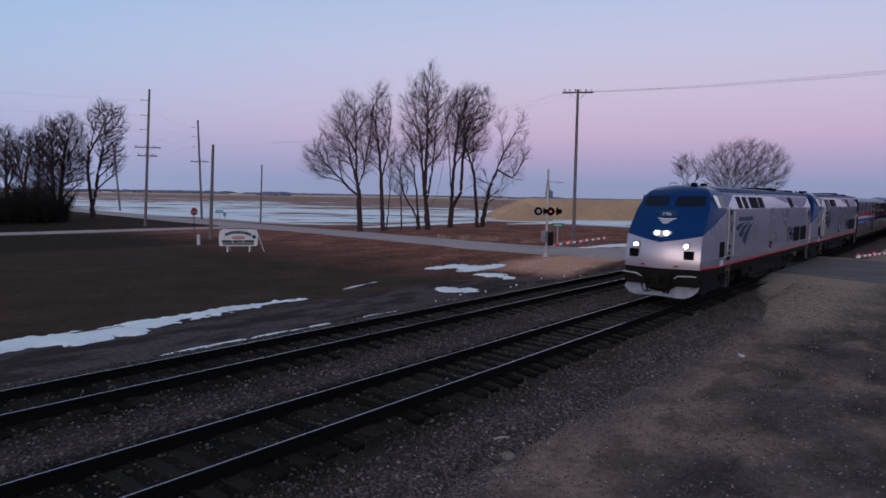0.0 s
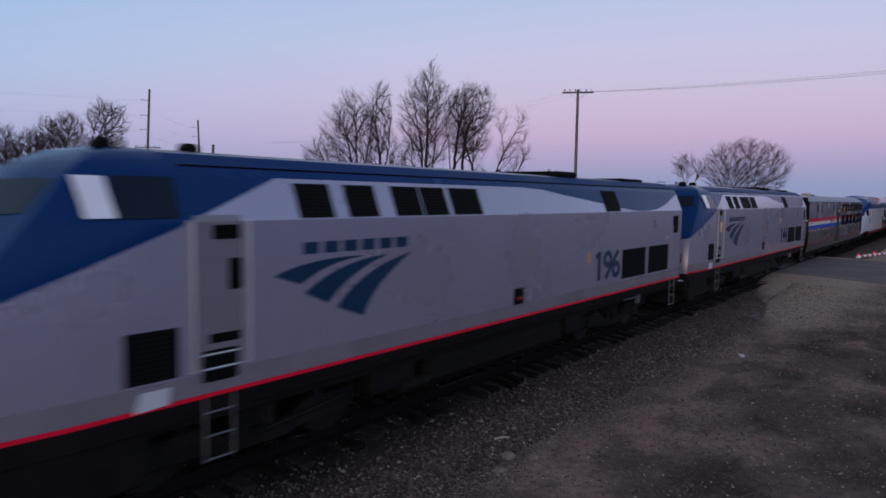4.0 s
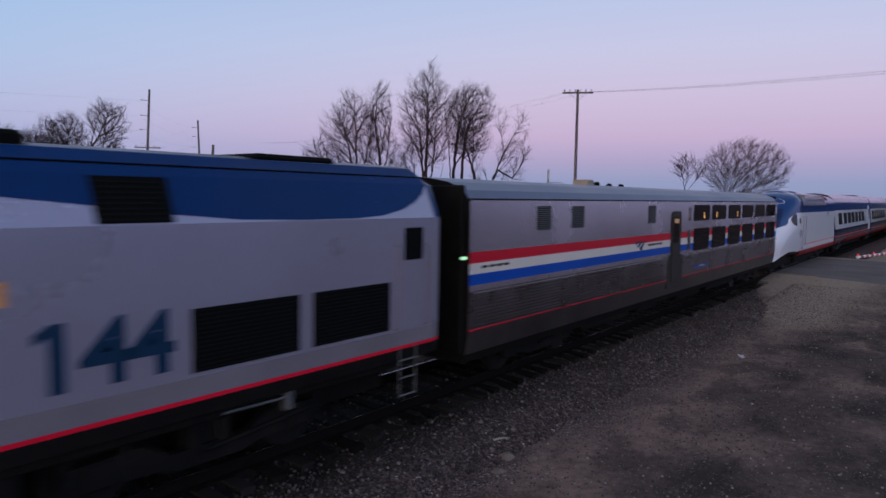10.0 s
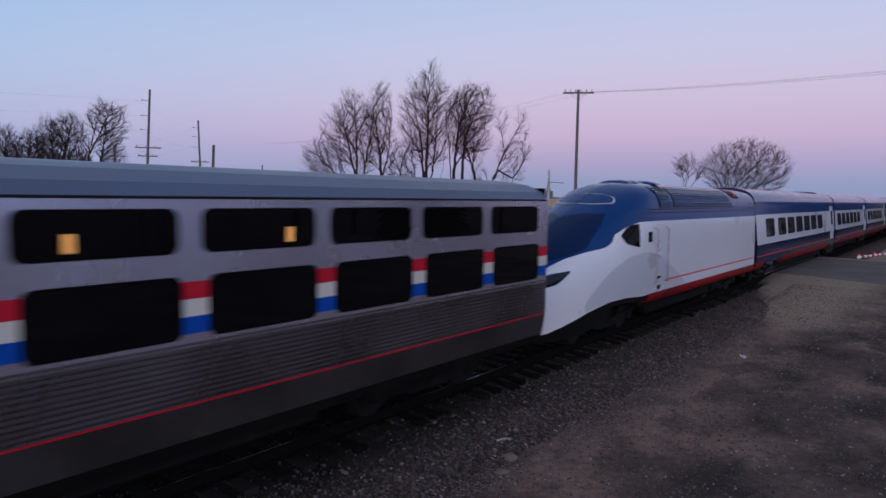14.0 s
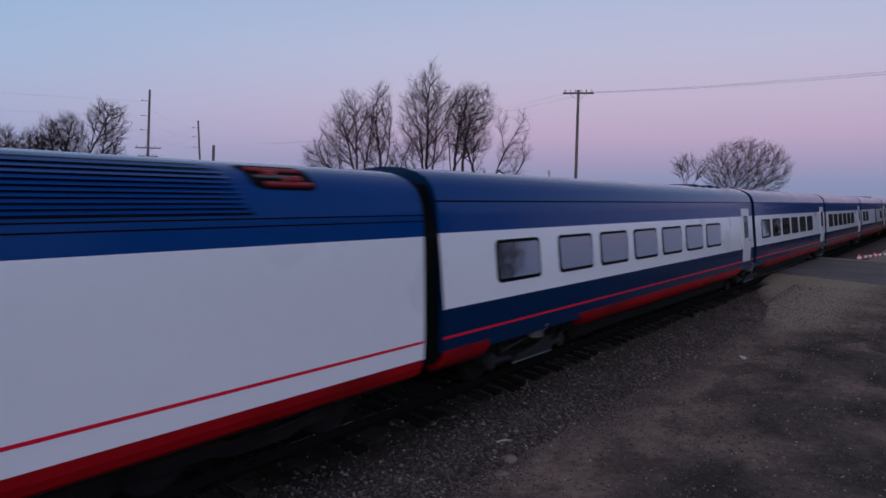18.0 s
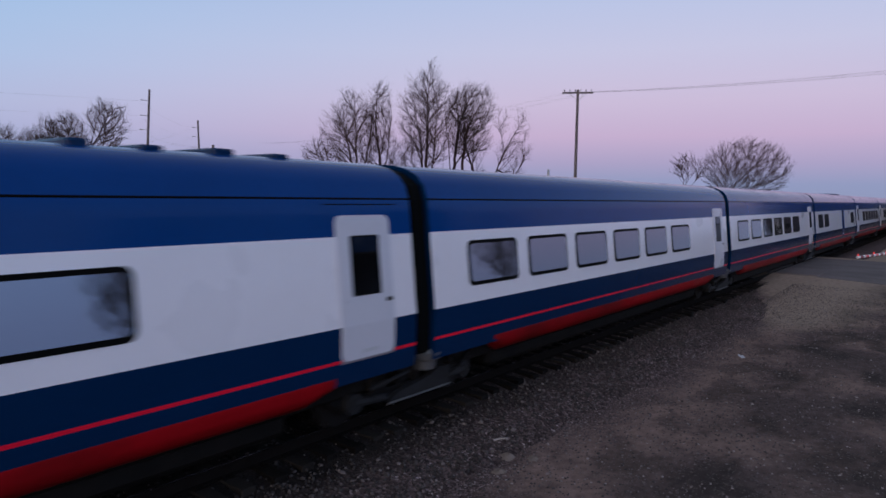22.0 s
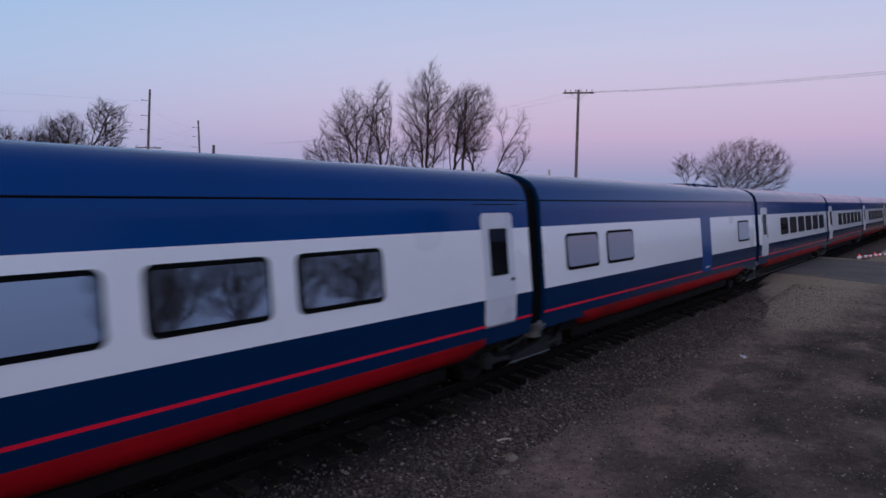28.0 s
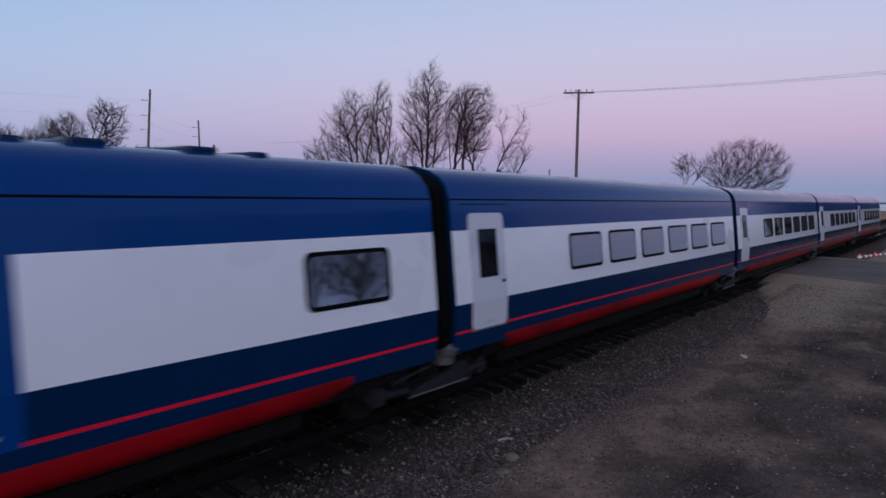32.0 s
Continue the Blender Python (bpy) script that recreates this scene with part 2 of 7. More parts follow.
class Build:
    """Collects vertices and faces of one mesh."""

    def __init__(self):
        self.v, self.f, self.m = [], [], []

    def add(self, verts, faces, mi=0):
        n = len(self.v)
        self.v += [tuple(p) for p in verts]
        self.f += [tuple(i + n for i in f) for f in faces]
        self.m += [mi] * len(faces)
        return self

    def box(self, x0, x1, y0, y1, z0, z1, mi=0, bev=0.0):
        b = min(bev, (x1 - x0) / 2.01, (y1 - y0) / 2.01, (z1 - z0) / 2.01)
        if b <= 0:
            self.add([(x, y, z) for z in (z0, z1) for y in (y0, y1) for x in (x0, x1)],
                     [(0, 2, 3, 1), (4, 5, 7, 6), (0, 1, 5, 4), (2, 6, 7, 3), (0, 4, 6, 2), (1, 3, 7, 5)], mi)
        else:
            o = [(x0 + b, y0), (x1 - b, y0), (x1, y0 + b), (x1, y1 - b), (x1 - b, y1), (x0 + b, y1), (x0, y1 - b), (x0, y0 + b)]
            i = [(x0 + b, y0 + b)] * 1 + [(x1 - b, y0 + b)] * 2 + [(x1 - b, y1 - b)] * 2 + [(x0 + b, y1 - b)] * 2 + [(x0 + b, y0 + b)]
            rings = [[(x, y, z0) for x, y in i], [(x, y, z0 + b) for x, y in o], [(x, y, z1 - b) for x, y in o], [(x, y, z1) for x, y in i]]
            self.loft(rings, True, True, mi=mi)
        return self

    def loft(self, rings, closed=True, caps=False, mi=0, mats=None):
        n = len(rings[0])
        vs = [p for r in rings for p in r]
        fs, ms = [], []
        for i in range(len(rings) - 1):
            for j in range(n if closed else n - 1):
                k = (j + 1) % n
                fs.append((i * n + j, i * n + k, (i + 1) * n + k, (i + 1) * n + j))
                ms.append(mats(i, j) if mats else mi)
        if caps:
            fs += [tuple(range(n - 1, -1, -1)), tuple((len(rings) - 1) * n + j for j in range(n))]
            ms += [mi, mi]
        keep = len(self.m)
        self.add(vs, fs, mi)
        self.m[keep:] = ms
        return self

    def tube(self, pts, radii, n=8, caps=True, mi=0):
        pts = [Vector(p) for p in pts]
        if isinstance(radii, (int, float)):
            radii = [radii] * len(pts)
        rings = []
        for i, p in enumerate(pts):
            d = (pts[min(i + 1, len(pts) - 1)] - pts[max(i - 1, 0)]).normalized()
            a = d.cross(Vector((0.0, 0.0, 1.0)) if abs(d.z) < 0.95 else Vector((1.0, 0.0, 0.0))).normalized()
            b = d.cross(a)
            rings.append([p + (a * math.cos(2 * math.pi * k / n) + b * math.sin(2 * math.pi * k / n)) * radii[i] for k in range(n)])
        return self.loft(rings, True, caps, mi)

    def panel(self, outline, half, proud=0.005, thick=0.03, sgn=-1, mi=0):
        """A plate on a car's side: outline in (x, z), lying proud of the side whose half width at height z is half(z)."""
        zs = [z for _, z in outline]
        cuts = [c for c in CREASES.get(half, ()) if min(zs) + 0.01 < c < max(zs) - 0.01]
        if cuts:
            # a plate that crosses a crease of the side is cut there
            for lo, hi in zip([min(zs)] + cuts, cuts + [max(zs)]):
                piece = clip_band(outline, lo, hi)
                if len(piece) > 2:
                    self.flat_panel(piece, half, proud, thick, sgn, mi)
            return self
        return self.flat_panel(outline, half, proud, thick, sgn, mi)

    def flat_panel(self, outline, half, proud, thick, sgn, mi):
        n = len(outline)
        a = [(x, sgn * (half(z) + proud), z) for x, z in outline]
        b = [(x, sgn * (half(z) + proud - thick), z) for x, z in outline]
        fs = [tuple(range(n)), tuple(range(2 * n - 1, n - 1, -1))] + [(i, i + n, (i + 1) % n + n, (i + 1) % n) for i in range(n)]
        return self.add(a + b, fs, mi)


def part(name, build, mats, parent=None, label="", smooth=False):
    """One mesh object, under a thing or a part."""
    me = bpy.data.meshes.new(name)
    me.from_pydata(build.v, [], build.f)
    for m in (mats if isinstance(mats, (list, tuple)) else [mats]):
        me.materials.append(m)
    if any(build.m):
        me.polygons.foreach_set("material_index", build.m)
    bm = bmesh.new()
    bm.from_mesh(me)
    bmesh.ops.recalc_face_normals(bm, faces=bm.faces)
    bm.to_mesh(me)
    bm.free()
    if smooth:
        me.polygons.foreach_set("use_smooth", [True] * len(me.polygons))
        me.set_sharp_from_angle(angle=radians(32))
    ob = new(name, me)
    if parent:
        ob.parent = parent
    return tagged(ob, label) if label else ob


def thing(name, label, category, group="", kind="", m=None):
    ob = new(name)
    ob.empty_display_size = 0.3
    if m is not None:
        ob.matrix_basis = m
    return tagged(ob, label, category, group, kind)


def rounded(x0, x1, z0, z1, r=0.08, n=4):
    out = []
    for cx, cz, a in ((x1 - r, z1 - r, 0), (x0 + r, z1 - r, 90), (x0 + r, z0 + r, 180), (x1 - r, z0 + r, 270)):
        for k in range(n + 1):
            w = radians(a + 90 * k / n)
            out.append((cx + r * math.cos(w), cz + r * math.sin(w)))
    return out


def interp(table, t):
    if t <= table[0][0]:
        return table[0][1]
    for (a, va), (b, vb) in zip(table, table[1:]):
        if t <= b:
            return va + (vb - va) * (t - a) / (b - a)
    return table[-1][1]


# ---- ground, road and track ----
def land(x, y):
    """Height of the ground: flat land, a bed under the rails and a road that climbs to the crossing."""
    z = -0.45
    bed = max(0.0, 1 - max(0.0, abs(y - 2.25) - 5.2) / 2.5)
    z -= 0.08 * bed
    road = max(0.0, 1 - max(0.0, abs(x - 45) - 7) / (12 if y < 0 and x < 45 else 6)) * max(0.0, 1 - max(0.0, abs(y - 2.25) - 5.5) / 14)
    z = z + (-0.06 - z) * road
    ditch = max(0.0, 1 - abs(y - 17) / 6) * max(0.0, min(1, (38 - x) / 8))
    return z - 0.22 * ditch + 0.03 * noise.noise(Vector((x * 0.3, y * 0.3, 0)))


def axis(spans):
    out = []
    for a, b, s in spans:
        n = max(1, round((b - a) / s))
        out += [a + (b - a) * i / n for i in range(n)]
    return out + [spans[-1][1]]


def make_ground():
    xs = axis([(-2500, -300, 550), (-300, -60, 60), (-60, -12, 8), (-12, 60, 1.0), (60, 130, 7), (130, 400, 45), (400, 2600, 550)])
    ys = axis([(-2500, -300, 550), (-300, -40, 65), (-40, -14, 3), (-14, 40, 1.0), (40, 130, 6), (130, 400, 45), (400, 2600, 550)])
    g = Build()
    nx = len(xs)
    verts = [(x, y, land(x, y)) for y in ys for x in xs]
    faces = [(j * nx + i, j * nx + i + 1, (j + 1) * nx + i + 1, (j + 1) * nx + i) for j in range(len(ys) - 1) for i in range(nx - 1)]
    g.add(verts, faces)
    ob = part("ground", g, M_GROUND, smooth=True)
    tagged(ob, "gravel lot, brown winter grass and snowy farm field", "ground", kind="structure")


def ground_material():
    m = bpy.data.materials.new("winter_ground")
    m.use_nodes = True
    nt = m.node_tree
    b = nt.nodes["Principled BSDF"]
    geo = nt.nodes.new("ShaderNodeNewGeometry")
    sep = nt.nodes.new("ShaderNodeSeparateXYZ")
    nt.links.new(geo.outputs["Position"], sep.inputs[0])
    X, Y = sep.outputs[0], sep.outputs[1]

    def nz(scale, detail=5.0, stretch=None):
        n = nt.nodes.new("ShaderNodeTexNoise")
        n.inputs["Scale"].default_value, n.inputs["Detail"].default_value = scale, detail
        if stretch:
            mp = nt.nodes.new("ShaderNodeMapping")
            mp.inputs["Scale"].default_value = stretch
            nt.links.new(geo.outputs["Position"], mp.inputs[0])
            nt.links.new(mp.outputs[0], n.inputs["Vector"])
        else:
            nt.links.new(geo.outputs["Position"], n.inputs["Vector"])
        return n.outputs["Fac"]

    def step(v, at, width):
        """0 below at, 1 above, over a soft width."""
        return math_node(nt, "ADD", math_node(nt, "DIVIDE", math_node(nt, "SUBTRACT", v, at), width), 0.5, True)

    wob = math_node(nt, "SUBTRACT", nz(0.35), 0.5)
    wob2 = math_node(nt, "SUBTRACT", nz(2.2), 0.5)
    yw = math_node(nt, "ADD", Y, math_node(nt, "ADD", math_node(nt, "MULTIPLY", wob, 3.0), math_node(nt, "MULTIPLY", wob2, 0.9)))
    fine, mid, broad = nz(60, 4.0), nz(6.0), nz(0.45)
    vor = nt.nodes.new("ShaderNodeTexVoronoi")
    vor.inputs["Scale"].default_value = 40.0
    nt.links.new(geo.outputs["Position"], vor.inputs["Vector"])
    peb = ramp(nt, vor.outputs["Color"], [(0.2, (0.048, 0.034, 0.032)), (0.58, (0.130, 0.090, 0.084)), (0.84, (0.250, 0.178, 0.168)), (0.98, (0.607, 0.470, 0.460))])
    soil = ramp(nt, math_node(nt, "ADD", math_node(nt, "MULTIPLY", fine, 0.5), math_node(nt, "MULTIPLY", mid, 0.5)), [(0.33, (0.058, 0.043, 0.040)), (0.68, (0.155, 0.110, 0.100))])
    dirt = ramp(nt, mid, [(0.3, (0.257, 0.166, 0.137)), (0.7, (0.424, 0.277, 0.230))])
    # the lot: dark soil, pale dirt patches, loose stones near the track
    patch = ramp(nt, nz(0.42, 7.0), [(0.44, (0, 0, 0)), (0.66, (1, 1, 1))])
    lot = mix_node(nt, math_node(nt, "MULTIPLY", patch, 0.55), soil, dirt)
    damp = ramp(nt, nz(0.55, 8.0, (1.0, 1.5, 1.0)), [(0.50, (0, 0, 0)), (0.60, (1, 1, 1))])
    lot = mix_node(nt, math_node(nt, "MULTIPLY", damp, 0.68), lot, (0.040, 0.033, 0.030))
    lot = mix_node(nt, math_node(nt, "MULTIPLY", ramp(nt, vor.outputs["Color"], [(0.80, (0, 0, 0)), (0.97, (1, 1, 1))]), 0.5), lot, (0.34, 0.30, 0.28))
    edge = math_node(nt, "ADD", Y, math_node(nt, "ADD", math_node(nt, "MULTIPLY", wob, 2.4), math_node(nt, "MULTIPLY", wob2, 0.9)))
    # a worn wheel path runs along the foot of the ballast and widens into the drive
    path = math_node(nt, "MULTIPLY", step(edge, -4.7, 1.5), math_node(nt, "SUBTRACT", 1.0, math_node(nt, "MULTIPLY", damp, 0.5)))
    lot = mix_node(nt, math_node(nt, "MULTIPLY", path, 0.62), lot, dirt)
    drive = math_node(nt, "MULTIPLY", step(math_node(nt, "ADD", X, math_node(nt, "MULTIPLY", wob, 7.0)), 24.5, 4.0), step(edge, math_node(nt, "ADD", math_node(nt, "MULTIPLY", X, -0.055), -4.0), 2.4))
    lot = mix_node(nt, math_node(nt, "MULTIPLY", drive, 0.9), lot, ramp(nt, mid, [(0.3, (0.29, 0.215, 0.165)), (0.7, (0.44, 0.335, 0.26))]))
    bank = math_node(nt, "MULTIPLY", step(edge, math_node(nt, "MAXIMUM", math_node(nt, "SUBTRACT", math_node(nt, "MULTIPLY", X, 0.22), 8.6), -3.5), 1.1), math_node(nt, "SUBTRACT", 1.0, step(X, 37.0, 3.0)))
    lot = mix_node(nt, bank, lot, peb)
    # north of the rails
    grass = ramp(nt, math_node(nt, "ADD", math_node(nt, "MULTIPLY", nz(9.0, 5.0, (0.6, 1, 1)), 0.6), math_node(nt, "MULTIPLY", broad, 0.4)),
                 [(0.32, (0.037, 0.023, 0.017)), (0.52, (0.064, 0.040, 0.029)), (0.72, (0.104, 0.065, 0.045))])
    rusty = ramp(nt, math_node(nt, "ADD", math_node(nt, "MULTIPLY", nz(3.0, 6.0), 0.55), math_node(nt, "MULTIPLY", nz(0.35, 5.0, (0.6, 1.4, 1.0)), 0.45)), [(0.36, (0.085, 0.040, 0.032)), (0.50, (0.225, 0.088, 0.064)), (0.66, (0.42, 0.185, 0.13))])
    red = math_node(nt, "MULTIPLY", step(math_node(nt, "ADD", X, math_node(nt, "MULTIPLY", wob, 10.0)), 31.0, 12.0), step(yw, 8.0, 3.0))
    grass = mix_node(nt, red, grass, rusty)
    cinder = ramp(nt, math_node(nt, "ADD", math_node(nt, "MULTIPLY", fine, 0.5), math_node(nt, "MULTIPLY", mid, 0.5)), [(0.35, (0.052, 0.040, 0.040)), (0.68, (0.150, 0.112, 0.112))])
    cinder = mix_node(nt, math_node(nt, "MULTIPLY", ramp(nt, nz(0.8, 7.0, (0.6, 1.6, 1.0)), [(0.44, (0, 0, 0)), (0.58, (1, 1, 1))]), 0.75), cinder, (0.024, 0.021, 0.019))
    north = mix_node(nt, step(yw, 11.0, 1.5), mix_node(nt, math_node(nt, "MULTIPLY", red, 0.55), cinder, rusty), grass)
    # bare tan soil round the signal
    spoil = math_node(nt, "MULTIPLY", math_node(nt, "MULTIPLY", step(math_node(nt, "ADD", X, math_node(nt, "MULTIPLY", wob2, 4.0)), 31.5, 3.0), step(yw, 8.2, 1.2)), math_node(nt, "SUBTRACT", 1.0, step(yw, 13.5, 2.0)))
    north = mix_node(nt, math_node(nt, "MULTIPLY", spoil, 0.85), north, ramp(nt, mid, [(0.3, (0.60, 0.310, 0.215)), (0.7, (0.84, 0.46, 0.32))]))
    rank = math_node(nt, "MULTIPLY", math_node(nt, "MULTIPLY", step(yw, 40.0, 3.0), math_node(nt, "SUBTRACT", 1.0, step(Y, 57.5, 1.0))), math_node(nt, "SUBTRACT", 1.0, step(math_node(nt, "ADD", X, math_node(nt, "MULTIPLY", wob, 6.0)), 31.0, 8.0)))
    north = mix_node(nt, math_node(nt, "MULTIPLY", rank, 0.85), north, (0.026, 0.021, 0.015))
    # rank dark grass west of the road, round the thicket
    west_ = math_node(nt, "MULTIPLY", step(Y, 63.5, 1.5), math_node(nt, "SUBTRACT", 1.0, step(math_node(nt, "ADD", X, math_node(nt, "MULTIPLY", Y, -0.12)), 40.5, 3.0)))
    north = mix_node(nt, math_node(nt, "MULTIPLY", west_, 0.88), north, (0.019, 0.016, 0.012))
    # ploughed field with snow beyond the road
    clods = ramp(nt, nz(0.16, 8.0, (1.0, 0.55, 1.0)), [(0.35, (0.25, 0.14, 0.12)), (0.65, (0.43, 0.26, 0.21))])
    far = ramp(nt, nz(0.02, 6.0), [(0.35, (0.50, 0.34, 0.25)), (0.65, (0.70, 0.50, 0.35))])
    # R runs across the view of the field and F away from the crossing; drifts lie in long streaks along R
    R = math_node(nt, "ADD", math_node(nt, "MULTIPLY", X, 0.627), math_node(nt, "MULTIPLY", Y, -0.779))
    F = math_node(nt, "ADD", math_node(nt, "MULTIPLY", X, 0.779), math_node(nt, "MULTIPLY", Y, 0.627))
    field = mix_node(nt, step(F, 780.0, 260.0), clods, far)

    def streak(ka, kb, detail):
        cv = nt.nodes.new("ShaderNodeCombineXYZ")
        nt.links.new(math_node(nt, "MULTIPLY", R, ka), cv.inputs[0])
        nt.links.new(math_node(nt, "MULTIPLY", F, kb), cv.inputs[1])
        n = nt.nodes.new("ShaderNodeTexNoise")
        n.inputs["Scale"].default_value, n.inputs["Detail"].default_value = 1.0, detail
        nt.links.new(cv.outputs[0], n.inputs["Vector"])
        return n.outputs["Fac"]
    drift0 = math_node(nt, "ADD", math_node(nt, "MULTIPLY", streak(0.018, 0.045, 8.0), 0.5), math_node(nt, "MULTIPLY", streak(0.07, 0.22, 6.0), 0.5))
    drift = math_node(nt, "ADD", math_node(nt, "MULTIPLY", math_node(nt, "SUBTRACT", drift0, 0.5), 3.4), 0.5)
    reach = math_node(nt, "SUBTRACT", 205.0, math_node(nt, "MULTIPLY", R, 0.9))
    band = math_node(nt, "MULTIPLY", step(F, 80.0, 14.0), math_node(nt, "SUBTRACT", 1.0, step(math_node(nt, "DIVIDE", F, reach), 1.0, 0.7)))
    cover = math_node(nt, "ADD", drift, math_node(nt, "MULTIPLY", math_node(nt, "SUBTRACT", band, 0.72), 0.62))
    snow_mask = ramp(nt, cover, [(0.47, (0, 0, 0)), (0.53, (1, 1, 1))])
    field = mix_node(nt, snow_mask, field, (0.92, 0.94, 0.97))
    is_field = math_node(nt, "MAXIMUM", math_node(nt, "MULTIPLY", step(math_node(nt, "ADD", X, math_node(nt, "MULTIPLY", wob, 3.0)), 56.0, 5.0), step(math_node(nt, "ADD", Y, math_node(nt, "MULTIPLY", wob, 5.0)), 58.0, 9.0)), step(Y, 150.0, 20.0))
    is_field = math_node(nt, "MULTIPLY", math_node(nt, "MAXIMUM", is_field, step(X, 92.0, 6.0)), step(Y, 9.0, 3.0))
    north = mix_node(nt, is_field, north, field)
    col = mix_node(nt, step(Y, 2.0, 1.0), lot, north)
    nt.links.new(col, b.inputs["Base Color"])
    b.inputs["Roughness"].default_value = 0.95
    b.inputs["Specular IOR Level"].default_value = 0.04
    bn = nt.nodes.new("ShaderNodeBump")
    bn.inputs["Strength"].default_value, bn.inputs["Distance"].default_value = 0.7, 0.05
    h = math_node(nt, "ADD", math_node(nt, "MULTIPLY", mid, 0.6), math_node(nt, "MULTIPLY", fine, 0.4))
    nt.links.new(h, bn.inputs["Height"])
    nt.links.new(bn.outputs[0], b.inputs["Normal"])
    return m


M_GROUND = ground_material()
make_ground()


def strip(name, left, right, mat, label, category, lift=0.015, thick=0.10):
    """A paved strip that follows the land between two edge lines of equal length."""
    g = Build()
    rings = []
    for (xa, ya), (xb, yb) in zip(left, right):
        za, zb = land(xa, ya) + lift, land(xb, yb) + lift
        xm, ym = (xa + xb) / 2, (ya + yb) / 2
        zm = max(land(xm, ym) + lift, (za + zb) / 2) + 0.03
        rings.append([(xa, ya, za - thick), (xa, ya, za), (xm, ym, zm), (xb, yb, zb), (xb, yb, zb - thick)])
    g.loft(rings, True, True)
    return tagged(part(name, g, mat, smooth=True), label, category, kind="structure")


# the country road north of the crossing and the side road that meets it
def road_mid(y):
    return interp([(-60, 47.5), (0, 44.2), (12, 43.8), (26, 45.6), (45, 48.0), (75, 49.5), (105, 53.0), (145, 58.5), (300, 76), (700, 130)], y)


def road_half(y):
    return interp([(-60, 5.0), (-8, 7.5), (0, 5.8), (10, 4.6), (26, 3.3), (80, 3.1), (700, 3.0)], y)


for a, b, nm in ((7.6, 700, "road"), (-60, -2.9, "road")):
    ys = axis([(a, min(b, 60), 1.5)] + ([(60, 700, 12)] if b > 60 else []))
    strip(nm, [(road_mid(y) - road_half(y), y) for y in ys], [(road_mid(y) + road_half(y), y) for y in ys], M_ASPHALT if a > 0 else M_CROSSING,
          "worn grey asphalt country road", "road")
sx_ = axis([(-160, 46.5, 3)])
strip("side_road", [(x, 58.6 + 0.012 * (44 - x)) for x in sx_], [(x, 62.6 + 0.035 * (44 - x)) for x in sx_], M_ASPHALT,
      "narrow grey side road joining the country road", "road", lift=0.01)

# crossing panels between and beside the rails
def crossing():
    t = thing("grade_crossing", "concrete road crossing panels between the rails", "crossing", kind="structure")
    for y0, y1 in ((-2.9, -0.83), (-0.66, 0.66), (0.83, 3.62), (3.84, 5.16), (5.33, 7.6)):
        for i in range(4):
            g = Build()
            x = 38.2 + i * 3.0
            g.box(x, x + 2.97, y0, y1, -0.25, -0.015, bev=0.02)
            part("panel", g, M_CROSSING, t)


crossing()


def make_ballast():
    g = Build()
    xs = axis([(-260, -20, 20), (-20, 38, 0.4), (52.5, 80, 1.0), (80, 500, 20)])
    sec = [(-3.4, -0.60), (-2.6, -0.42), (-1.75, -0.33), (-1.3, -0.27), (-0.9, -0.215), (0, -0.21), (0.9, -0.20), (1.7, -0.25), (2.25, -0.34), (2.8, -0.25),
           (3.6, -0.20), (4.5, -0.21), (5.4, -0.20), (6.25, -0.25), (7.1, -0.40), (7.9, -0.60)]
    ring = []
    for x in xs:
        ring.append([(x, y + 0.12 * noise.noise(Vector((x * 0.7, y, 3))), z + 0.035 * noise.noise(Vector((x * 1.1, y * 1.1, 0)))) for y, z in sec])
    g.loft(ring, False)
    ob = part("ballast_bed", g, M_BALLAST, smooth=True)
    tagged(ob, "grey crushed stone ballast under two tracks", "ballast", kind="structure")


